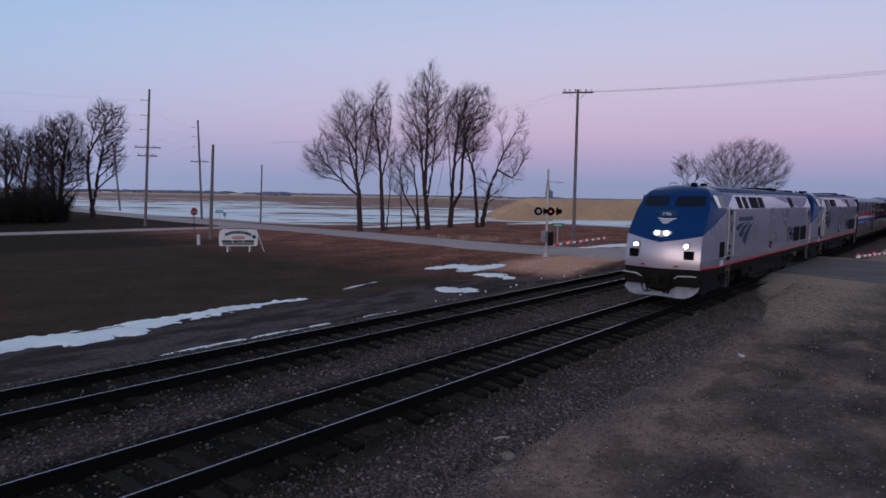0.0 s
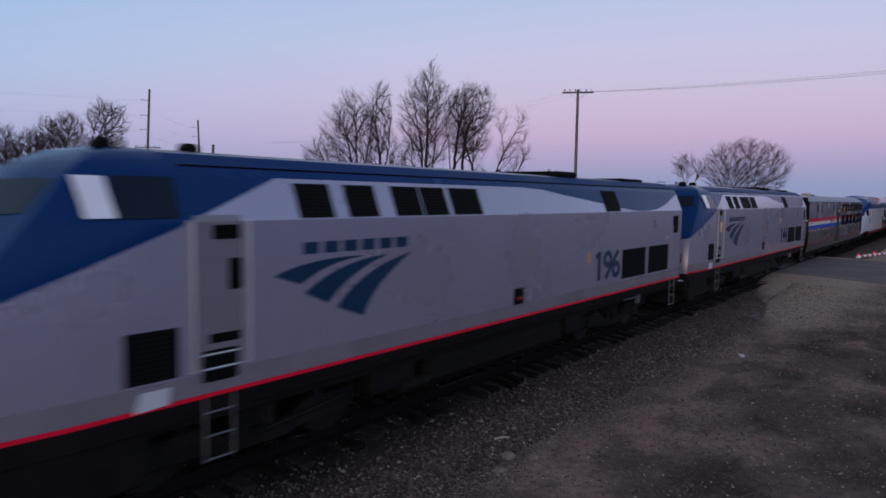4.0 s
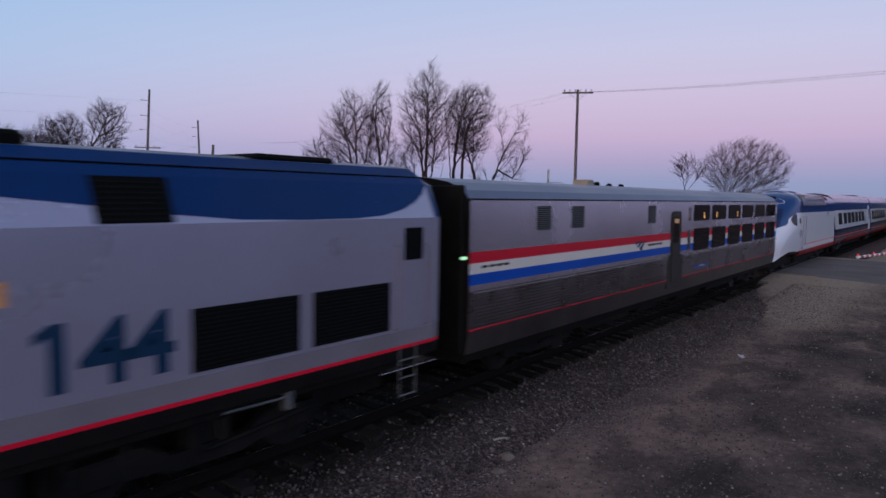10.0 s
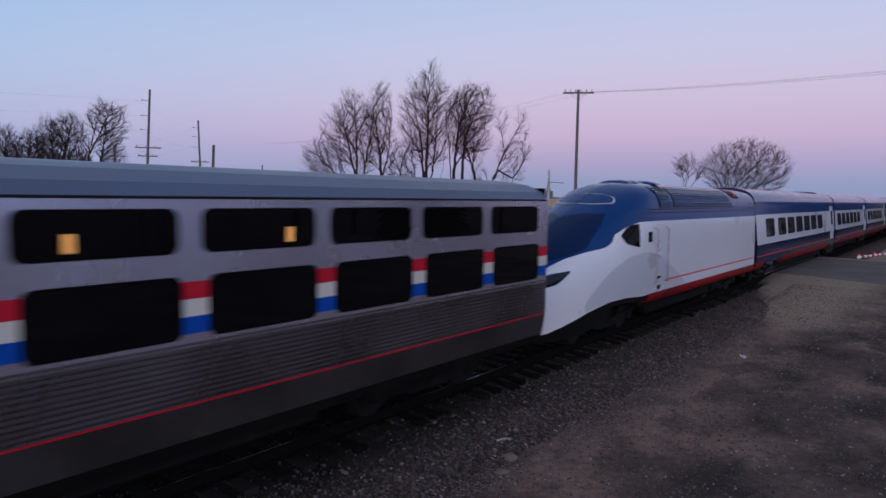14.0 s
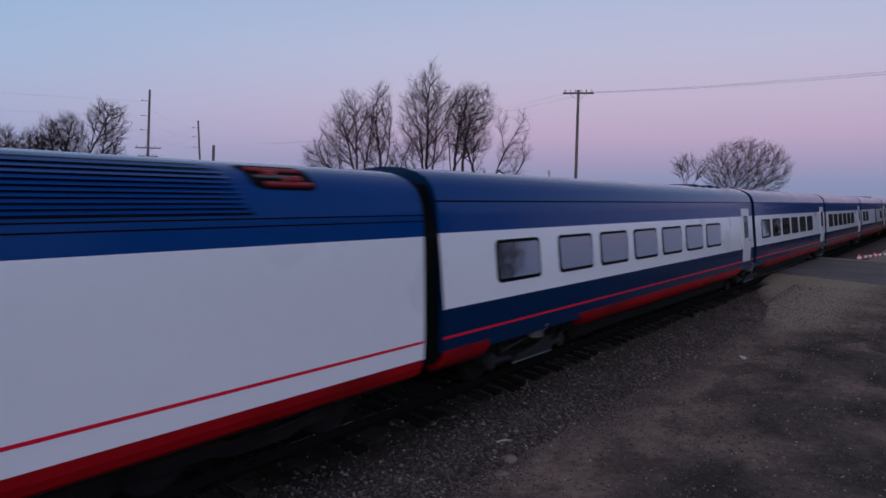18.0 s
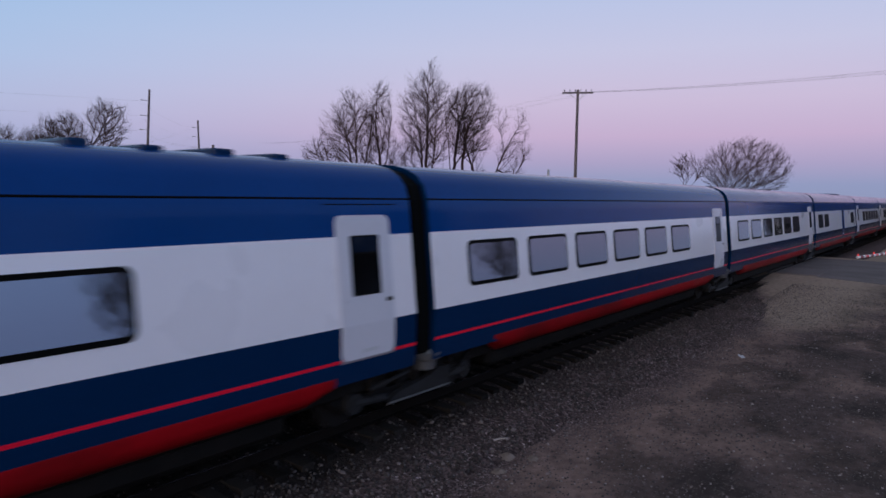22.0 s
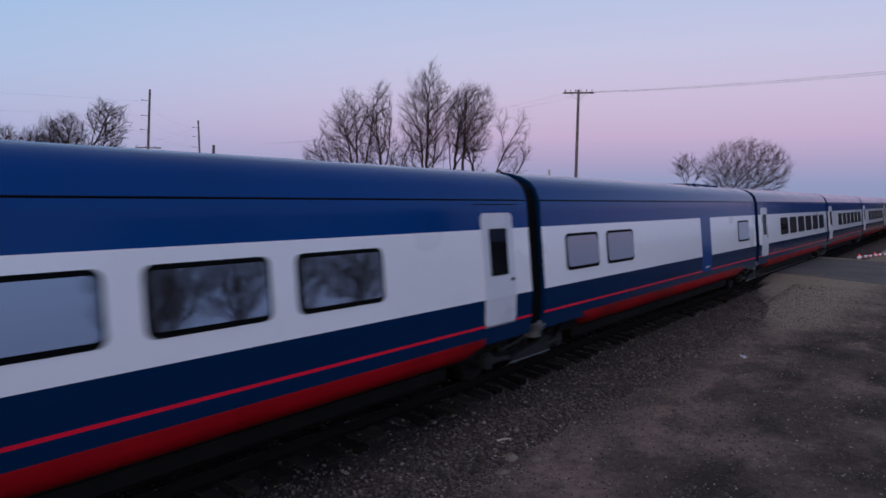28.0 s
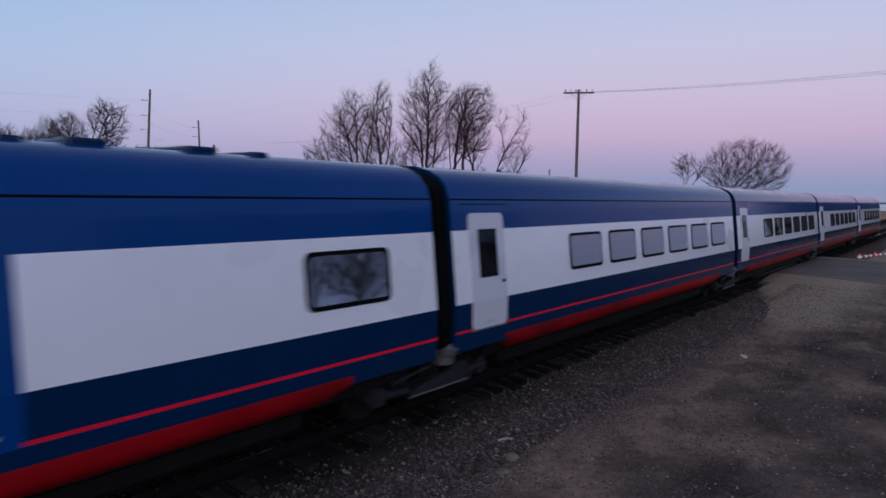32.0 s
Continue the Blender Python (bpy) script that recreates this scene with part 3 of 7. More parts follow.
def ballast_material():
    m = bpy.data.materials.new("ballast")
    m.use_nodes = True
    nt = m.node_tree
    b = nt.nodes["Principled BSDF"]
    geo = nt.nodes.new("ShaderNodeNewGeometry")
    vor = nt.nodes.new("ShaderNodeTexVoronoi")
    vor.inputs["Scale"].default_value = 22.0
    nt.links.new(geo.outputs["Position"], vor.inputs["Vector"])
    c = ramp(nt, vor.outputs["Color"], [(0.2, (0.048, 0.034, 0.032)), (0.58, (0.130, 0.090, 0.084)), (0.84, (0.250, 0.178, 0.168)), (0.97, (0.607, 0.470, 0.460))])
    sep = nt.nodes.new("ShaderNodeSeparateXYZ")
    nt.links.new(geo.outputs["Position"], sep.inputs[0])
    # oil, brake dust and painted train shade between the rails of each track
    oil_shade = None
    for mid_ in (0.0, 4.5):
        d = math_node(nt, "ABSOLUTE", math_node(nt, "SUBTRACT", sep.outputs[1], mid_))
        o = math_node(nt, "DIVIDE", math_node(nt, "SUBTRACT", 2.28, d), 0.8, True)
        oil_shade = o if oil_shade is None else math_node(nt, "MAXIMUM", oil_shade, o)
    # paler ahead along x: headlight glow on the track is put into the colour
    headlit = math_node(nt, "DIVIDE", math_node(nt, "SUBTRACT", sep.outputs[0], 7.0), 11.0, True)
    c = mix_node(nt, math_node(nt, "MULTIPLY", oil_shade, math_node(nt, "SUBTRACT", 0.95, math_node(nt, "MULTIPLY", headlit, 0.52))), c, (0.012, 0.0105, 0.0095))
    n = nt.nodes.new("ShaderNodeTexNoise")
    n.inputs["Scale"].default_value = 0.8
    nt.links.new(geo.outputs["Position"], n.inputs["Vector"])
    nt.links.new(mix_node(nt, ramp(nt, n.outputs["Fac"], [(0.42, (0, 0, 0)), (0.75, (0.6, 0.6, 0.6))]), c, (0.050, 0.038, 0.034)), b.inputs["Base Color"])
    b.inputs["Roughness"].default_value = 0.95
    b.inputs["Specular IOR Level"].default_value = 0.05
    bn = nt.nodes.new("ShaderNodeBump")
    bn.inputs["Strength"].default_value, bn.inputs["Distance"].default_value = 0.9, 0.05
    nt.links.new(vor.outputs["Distance"], bn.inputs["Height"])
    nt.links.new(bn.outputs[0], b.inputs["Normal"])
    return m


M_BALLAST = ballast_material()
make_ballast()


def rail_mesh(y, x0, x1):
    """Rail section drawn along x: foot, web and head; the running surface is polished."""
    sec = [(-0.07, -0.185), (-0.07, -0.175), (-0.012, -0.16), (-0.010, -0.05), (-0.036, -0.038), (-0.036, -0.008), (-0.017, 0.0),
           (0.017, 0.0), (0.036, -0.008), (0.036, -0.038), (0.010, -0.05), (0.012, -0.16), (0.07, -0.175), (0.07, -0.185)]
    g = Build()
    xs = axis([(x0, x1, 12.0)])
    g.loft([[(x, y + a, z) for a, z in sec] for x in xs], True, True, mats=lambda i, j: 1 if j == 6 else 0)
    return g


def make_track(c, label):
    t = thing("railway_track", label, "railway track", kind="structure")
    for s in (-1, 1):
        part("rail", rail_mesh(c + s * 0.755, -260, 520), [M_RAIL, M_RAIL_TOP], t, "rusty steel rail with a polished head")
    tie = Build()
    tie.box(-0.115, 0.115, -1.36, 1.36, -0.36, -0.188, bev=0.012)
    plate = Build()
    for s in (-1, 1):
        plate.box(-0.095, 0.095, s * 0.755 - 0.16, s * 0.755 + 0.16, -0.19, -0.176)
        for a in (-0.06, 0.06):
            for w in (-0.105, 0.105):
                plate.box(a - 0.015, a + 0.015, s * 0.755 + w - 0.012, s * 0.755 + w + 0.012, -0.178, -0.15)
    base = part("tie", tie, M_TIE, t)
    base_plate = part("tie_plate", plate, M_RAIL, base)
    rng = random.Random(7 + int(c))
    first, rest = True, Build()
    for k in range(-40, 640):
        x = k * 0.502 + rng.uniform(-0.05, 0.05)
        dy, rz, dz = rng.uniform(-0.07, 0.07), rng.uniform(-1.6, 1.6), rng.uniform(-0.008, 0.008)
        if 37.9 < x < 50.6:
            continue
        if -4 < x < 70:
            if first:
                base.matrix_basis, first = pose(x, c + dy, dz, 0, 0, rz), False
            else:
                o = new("tie", base.data)
                o.parent, o.matrix_basis = t, pose(x, c + dy, dz, 0, 0, rz)
                p = new("tie_plate", base_plate.data)
                p.parent = o
        else:
            rest.box(x - 0.115, x + 0.115, c + dy - 1.36, c + dy + 1.36, -0.36, -0.19)
    tagged(part("far_ties", rest, M_TIE, t), kind="stuff")


make_track(0.0, "main line track with worn wooden ties")
make_track(4.5, "second track with worn wooden ties")


def stones(name, count, place, size, mat, label, seed):
    """Many loose stones in one mesh."""
    rng = np.random.default_rng(seed)
    t = (1 + 5 ** 0.5) / 2
    ico = np.array([(-1, t, 0), (1, t, 0), (-1, -t, 0), (1, -t, 0), (0, -1, t), (0, 1, t), (0, -1, -t), (0, 1, -t), (t, 0, -1), (t, 0, 1), (-t, 0, -1), (-t, 0, 1)]) / 1.9
    tri = np.array([(0, 11, 5), (0, 5, 1), (0, 1, 7), (0, 7, 10), (0, 10, 11), (1, 5, 9), (5, 11, 4), (11, 10, 2), (10, 7, 6), (7, 1, 8),
                    (3, 9, 4), (3, 4, 2), (3, 2, 6), (3, 6, 8), (3, 8, 9), (4, 9, 5), (2, 4, 11), (6, 2, 10), (8, 6, 7), (9, 8, 1)])
    p = place(rng, count)
    n = len(p)
    s = size[0] * (size[1] / size[0]) ** (rng.random((n, 1, 1)) ** 1.6)
    v = ico[None] * s * rng.uniform(0.6, 1.3, (n, 1, 3)) * rng.uniform(0.8, 1.2, (n, 12, 1))
    a = rng.uniform(0, 6.28, n)
    ca, sa = np.cos(a)[:, None], np.sin(a)[:, None]
    v = np.stack([v[..., 0] * ca - v[..., 1] * sa, v[..., 0] * sa + v[..., 1] * ca, v[..., 2] * 0.8], -1) + p[:, None, :]
    f = (tri[None] + np.arange(n)[:, None, None] * 12).reshape(-1, 3)
    me = bpy.data.meshes.new(name)
    me.vertices.add(n * 12)
    me.vertices.foreach_set("co", v.reshape(-1))
    me.loops.add(len(f) * 3)
    me.loops.foreach_set("vertex_index", f.reshape(-1))
    me.polygons.add(len(f))
    me.polygons.foreach_set("loop_start", np.arange(0, len(f) * 3, 3))
    me.update(calc_edges=True)
    me.materials.append(mat)
    ob = new(name, me)
    return tagged(ob, label, "stones", kind="stuff")


def stone_material(name, dark, pale, share):
    m = bpy.data.materials.new(name)
    m.use_nodes = True
    nt = m.node_tree
    geo = nt.nodes.new("ShaderNodeNewGeometry")
    c = ramp(nt, geo.outputs["Random Per Island"], [(0.0, dark), (share, tuple(2.2 * d for d in dark)), (0.93, tuple(0.6 * q for q in pale)), (1.0, pale)])
    b = nt.nodes["Principled BSDF"]
    nt.links.new(c, b.inputs["Base Color"])
    b.inputs["Roughness"].default_value = 0.85
    b.inputs["Specular IOR Level"].default_value = 0.2
    return m


M_PEBBLE = stone_material("mixed_stones", (0.050, 0.040, 0.038), (0.40, 0.33, 0.315), 0.72)


def bed_z(y):
    return interp([(-3.4, -0.60), (-2.6, -0.42), (-1.75, -0.33), (-1.3, -0.27), (-0.9, -0.215), (0.9, -0.20), (1.7, -0.25), (2.25, -0.34), (2.8, -0.25), (3.6, -0.20), (5.4, -0.20), (6.25, -0.25), (7.1, -0.40), (7.9, -0.60)], y)


def on_bed(rng, n):
    x = -5 + 42 * rng.random(n * 2) ** 1.5
    y = rng.uniform(-2.9, 7.4, n * 2)
    keep = (np.abs(np.abs(y) - 0.755) > 0.12) & (np.abs(np.abs(y - 4.5) - 0.755) > 0.12)
    inner = (np.abs(y) < 1.3) | (np.abs(y - 4.5) < 1.3)
    keep &= ~inner | (rng.random(n * 2) < 0.35)
    x, y = x[keep][:n], y[keep][:n]
    z = np.array([bed_z(v) for v in y]) + rng.uniform(-0.01, 0.015, len(y))
    return np.stack([x, y, z], 1)


def on_lot(rng, n):
    x = -9.0 + 44 * rng.random(n) ** 1.25
    y = -2.4 - 8.5 * rng.random(n) ** 1.5
    z = np.array([max(land(a, b), bed_z(b) if b > -3.4 else -9) for a, b in zip(x, y)])
    return np.stack([x, y, z], 1)


M_DARKPEBBLE = stone_material("oily_stones", (0.034, 0.028, 0.026), (0.23, 0.19, 0.18), 0.70)
stones("ballast_stones", 36000, on_bed, (0.016, 0.045), M_DARKPEBBLE, "loose crushed grey ballast stones between the rails", 3)
stones("gravel", 60000, on_lot, (0.007, 0.028), M_PEBBLE, "scattered dark gravel beside the track", 4)


def pale_stones(rng, n):
    x = rng.uniform(20, 38, n)
    y = 7.4 + rng.uniform(0, 1.6, n) * (0.5 + (x - 20) / 30)
    return np.stack([x, y, np.array([max(land(a, b), bed_z(b) if b < 7.9 else -9) for a, b in zip(x, y)]) + 0.02], 1)


# white stones that use the snow material for their colour
stones("pale_stones", 18, pale_stones, (0.02, 0.06), M_SNOW, "small white stones beside the far rail", 6)


def litter(x, y):
    """A crumpled scrap of white paper."""
    t = thing("paper_scrap", "crumpled white paper scrap on the gravel", "litter", m=pose(x, y, land(x, y) + 0.012, 0, 0, 25))
    g = Build()
    rng = random.Random(2)
    pts = [[(-0.16 + 0.08 * i + rng.uniform(-0.01, 0.01), -0.07 + 0.035 * j, rng.uniform(0.0, 0.035)) for i in range(5)] for j in range(5)]
    g.loft(pts, False)
    part("sheet", g, M_SIGNWHITE, t)


litter(18.84, -4.13)


def stick(x, y, a):
    t = thing("stick", "short pale weathered stick on the gravel", "stick", m=pose(x, y, max(land(x, y), bed_z(y) if y > -3.4 else -9) + 0.02, 0, 0, a))
    g = Build()
    g.tube([(-0.13, 0, 0), (0.0, 0.015, 0.012), (0.14, 0, 0.005)], [0.02, 0.017, 0.01], 6)
    part("wood", g, M_POLEPALE, t)


M_POLEPALE = material("bleached_wood", (0.42, 0.36, 0.33), 0.85, 0.0, 0.2, 3.0)
stick(9.23, -2.62, -30)


def clod(x, y, r, h, seed):
    """A low heap of pale earth and dead grass at the foot of the ballast."""
    g = Build()
    rings = []
    for k in range(7):
        u = k / 6
        rings.append([(r * (1 - u) * (1 + 0.35 * noise.noise(Vector((math.cos(a), math.sin(a), seed + u)))) * math.cos(a), r * 0.8 * (1 - u) * math.sin(a), h * (1 - (1 - u) ** 2) + 0.03 * noise.noise(Vector((a * 2, u * 4, seed))) - 0.03) for a in [2 * math.pi * i / 18 for i in range(18)]])
    g.loft(rings, True)
    ob = part("earth_clod", g, M_CLOD, smooth=True)
    ob.matrix_basis = pose(x, y, max(land(x, y), bed_z(y) if y > -3.4 else -9))
    tagged(ob, "low clod of pale dry earth", "earth clod", "earth clods")


M_CLOD = material("pale_dry_earth", (0.24, 0.185, 0.155), 0.95, 0.0, 0.35, 6.0, bump=0.8, bump_scale=30, spec=0.05)
clod(8.86, -2.98, 0.20, 0.08, 1)
clod(9.1, -3.35, 0.16, 0.06, 2)
clod(8.3, -3.2, 0.18, 0.06, 3)


# ---- the train ----
def section_half(sec):
    table = sorted((z, h) for h, z in sec)
    return lambda z: interp(table, z)


def ring(x, sec):
    return [(x, -h, z) for h, z in sec] + [(x, h, z) for h, z in reversed(sec) if h > 0]


def shell(sec, xs, mats):
    """Car body: a half section (half width, height) from the sill to the roof's middle, drawn along x; mats gives a slot by the section's index."""
    g = Build()
    n = len(sec)
    tot = len(ring(0, sec))

    def which(i, j):
        k = j if j < n - 1 else (tot - 1 - j - 1)
        return mats(max(0, min(n - 2, k)), i)
    rings = [ring(x, sec) for x in xs]
    g.loft(rings, True, True, mats=lambda i, j: which(i, j) if j < tot - 1 else 0)
    return g


def disc(g, c, axis_, r, depth, n=14, mi=0):
    c, d = Vector(c), Vector(axis_).normalized()
    g.tube([c - d * depth / 2, c + d * depth / 2], r, n, True, mi)


def wheelset(parent, x, r=0.46):
    g = Build()
    for s in (-1, 1):
        g.tube([(0, s * 0.70, 0), (0, s * 0.745, 0), (0, s * 0.75, 0), (0, s * 0.84, 0)], [r + 0.03, r + 0.03, r, r - 0.005], 24)
        for k in range(6):
            a = k * math.pi / 3
            g.tube([(0.25 * math.cos(a), s * 0.835, 0.25 * math.sin(a)), (0.25 * math.cos(a), s * 0.855, 0.25 * math.sin(a))], 0.045, 6)
    g.tube([(0, -0.72, 0), (0, 0.72, 0)], 0.085, 8)
    w = part("wheelset", g, M_WHEEL, parent, smooth=True)
    w.matrix_basis = pose(x, 0, r)
    WHEELS.append((w, x, r))
    return w


M_VALANCE = material("grimy_steel_valance", (0.11, 0.095, 0.092), 0.34, 0.7, 0.25, 0.9, dirt=(0.035, 0.030, 0.028), dirt_amount=0.7)
M_SKIRT = material("dull_grey_skirt", (0.022, 0.019, 0.018), 0.8, 0.0, 0.3, 1.2, dirt=(0.009, 0.0075, 0.007), dirt_amount=0.7, spec=0.08)
M_DOOR = material("dull_brown_door", (0.032, 0.025, 0.021), 0.6, 0.0, 0.25, 1.2, dirt=(0.03, 0.025, 0.022), dirt_amount=0.6, spec=0.25)
M_FAINT = glowing("faint_cab_light", (1.0, 0.50, 0.25), 0.05)
M_DIM = glowing("dim_interior_light", (1.0, 0.50, 0.20), 0.025)
M_GREENLIGHT = glowing("green_marker", (0.5, 1.0, 0.6), 0.9)
M_TANBOX = material("tan_metal_box", (0.35, 0.27, 0.2), 0.6)
M_WHEEL = material("brown_wheel_steel", (0.016, 0.014, 0.0135), 0.6, 0.3, 0.25, 2.0, dirt=(0.015, 0.012, 0.011), dirt_amount=0.5, spec=0.2)
M_FRAME = material("grimy_bogie_steel", (0.009, 0.008, 0.0078), 0.75, 0.0, 0.4, 2.0, bump=0.4, bump_scale=25, dirt=(0.022, 0.017, 0.015), dirt_amount=0.6, spec=0.12)
WHEELS, CARS = [], []


def truck(parent, x, base=2.74, r=0.48):
    """A bogie with two wheelsets, side frames, springs and brake gear."""
    g = Build()
    for s in (-1, 1):
        y = s * 1.02
        out = [(-base / 2 - 0.42, 0.50), (-base / 2 - 0.34, 0.68), (-0.9, 0.72), (-0.55, 0.50), (0.55, 0.50), (0.9, 0.72), (base / 2 + 0.34, 0.68), (base / 2 + 0.42, 0.50),
               (base / 2 + 0.2, 0.36), (0.75, 0.34), (0.5, 0.26), (-0.5, 0.26), (-0.75, 0.34), (-base / 2 - 0.2, 0.36)]
        n = len(out)
        a, b = [(u, y - 0.07, z) for u, z in out], [(u, y + 0.07, z) for u, z in out]
        g.add(a + b, [tuple(range(n)), tuple(range(2 * n - 1, n - 1, -1))] + [(i, i + n, (i + 1) % n + n, (i + 1) % n) for i in range(n)])
        for u in (-base / 2, base / 2):
            g.box(u - 0.17, u + 0.17, y - 0.12 if s < 0 else y, y if s < 0 else y + 0.12, r - 0.15, r + 0.17, bev=0.03)
            for k in (-0.34, 0.34):
                g.tube([(u + k, y, 0.62), (u + k, y, 0.92)], 0.085, 8)
        for k in (-0.22, 0.22):
            g.tube([(k, y, 0.40), (k, y, 0.80)], 0.10, 8)
        g.tube([(-0.1, y - s * -0.13, 0.45), (base / 2 + 0.25, y - s * -0.13, 0.62)], 0.035, 6)
    g.box(-0.35, 0.35, -1.0, 1.0, 0.42, 0.85, bev=0.05)
    t = part("bogie", g, M_FRAME, parent, "grimy steel bogie with springs")
    t.matrix_basis = pose(x, 0, 0)
    for u in (-base / 2, base / 2):
        wheelset(t, u, r)
    return t


def ladder(parent, x, z0, z1, w=0.40, y=-1.54):
    g = Build()
    for u in (x - w / 2, x + w / 2):
        g.tube([(u, y, z0), (u, y, z1)], 0.014, 6)
    k = z0
    while k <= z1 - 0.05:
        g.tube([(x - w / 2, y, k + 0.02), (x + w / 2, y, k + 0.02)], 0.014, 6)
        k += 0.30
    return part("ladder", g, M_STEP, parent, "worn metal ladder")


def rail_bar(parent, x, z0, z1, y=-1.60, mat=None):
    g = Build()
    g.tube([(x, y + 0.08, z0), (x, y, z0 + 0.03), (x, y, z1 - 0.03), (x, y + 0.08, z1)], 0.016, 6)
    return part("grab_rail", g, mat or M_BRIGHT, parent)


def grille(parent, x0, x1, z0, z1, half, slats=12, label="black louvred grille", sgn=-1, mats=None):
    g = Build()
    g.panel([(x0, z0), (x1, z0), (x1, z1), (x0, z1)], half, 0.006, 0.03, sgn)
    back, face = mats or (M_BLACK, M_BLACKSLAT)
    p = part("grille", g, back, parent, label)
    h = (z1 - z0) / slats
    s = Build()
    for k in range(slats):
        z = z0 + (k + 0.25) * h
        s.panel([(x0 + 0.02, z), (x1 - 0.02, z), (x1 - 0.02, z + h * 0.4), (x0 + 0.02, z + h * 0.4)], half, 0.014, 0.008, sgn)
    part("louvre_face", s, face, p)
    return p


M_BLACKSLAT = material("dark_slat", (0.008, 0.0075, 0.0075), 0.6, 0.0, 0.2, 4.0, spec=0.06)


def emblem(parent, x, z, w, half, mat, sgn=-1):
    """Three swept bands that fan out from one far corner; each lies between two bowed edges."""
    def bow(p, c, q):
        return [tuple((1 - u) ** 2 * p[i] + 2 * u * (1 - u) * c[i] + u * u * q[i] for i in (0, 1)) for u in [k / 10 for k in range(11)]]
    bands = [((0.0, 0.64), (0.20, 0.82), (0.60, 0.80), (0.17, 0.51), (0.33, 0.75), (0.60, 0.79)),
             ((0.19, 0.40), (0.40, 0.74), (0.79, 0.79), (0.35, 0.24), (0.48, 0.58), (0.79, 0.78)),
             ((0.41, 0.17), (0.58, 0.62), (1.0, 0.79), (0.61, 0.0), (0.68, 0.40), (1.0, 0.78))]
    for band in bands:
        p = [(x + w * u, z + w * 0.43 * (v - 0.4)) for u, v in band]
        up_, lo_ = bow(*p[:3]), bow(*p[3:])
        g = Build()
        g.add([(u, sgn * (half(v) + 0.005), v) for u, v in up_ + lo_], [(i, i + 1, 12 + i, 11 + i) for i in range(10)])
        part("emblem_band", g, mat, parent)


def plain_bars(parent, x0, x1, z0, z1, half, mat, count, label="", sgn=-1):
    g = Build()
    w = (x1 - x0) / count
    for k in range(count):
        g.panel([(x0 + k * w, z0), (x0 + (k + 0.75) * w, z0), (x0 + (k + 0.75) * w, z1), (x0 + k * w, z1)], half, 0.005, 0.004, sgn)
    return part("lettering", g, mat, parent, label)


def text_mesh(name, body, height, mat, parent, m, label="", bold=0.0):
    cu = bpy.data.curves.new(name, "FONT")
    cu.body, cu.size, cu.extrude, cu.offset = body, height * 1.38, 0.002, height * bold
    cu.align_x = "LEFT"
    tmp = new(name, cu)
    me = bpy.data.meshes.new_from_object(tmp.evaluated_get(bpy.context.evaluated_depsgraph_get()))
    bpy.data.objects.remove(tmp)
    me.materials.clear()
    me.materials.append(mat)
    ob = new(name, me)
    ob.parent, ob.matrix_basis = parent, m
    return tagged(ob, label) if label else ob


def digits(text, height, mat, parent, m, label="", bold=0.0, tight=1.0):
    """A number, each digit a part of its own, set side by side."""
    width = lambda t_: (lambda ob: (max(v.co.x for v in ob.data.vertices), bpy.data.objects.remove(ob))[0])(text_mesh("digit", t_, height, mat, parent, m))
    step_ = (width("88") - width("8")) * tight
    for k, ch in enumerate(text):
        ob = text_mesh("digit", ch, height, mat, parent, m @ pose(k * step_, 0, 0), label, bold)
        if ch == "1":
            # the flag of the one
            x0, zt, h = min(v.co.x for v in ob.data.vertices), max(v.co.y for v in ob.data.vertices), height
            g = Build()
            out = [(x0 + 0.01, zt), (x0 - 0.17 * h, zt - 0.13 * h), (x0 - 0.17 * h, zt - 0.28 * h), (x0 + 0.01, zt - 0.17 * h)]
            g.add([(a, b, 0.002) for a, b in out], [(0, 1, 2, 3)])
            part("digit_flag", g, mat, ob)


LOCO = [(1.40, 1.02), (1.49, 1.06), (1.52, 1.26), (1.52, 1.315), (1.523, 1.57), (1.525, 3.44), (1.30, 4.00), (1.22, 4.10), (0.90, 4.28), (0.45, 4.34), (0.0, 4.355)]
loco_half = section_half(LOCO[1:8])
CREASES[loco_half] = [3.44]


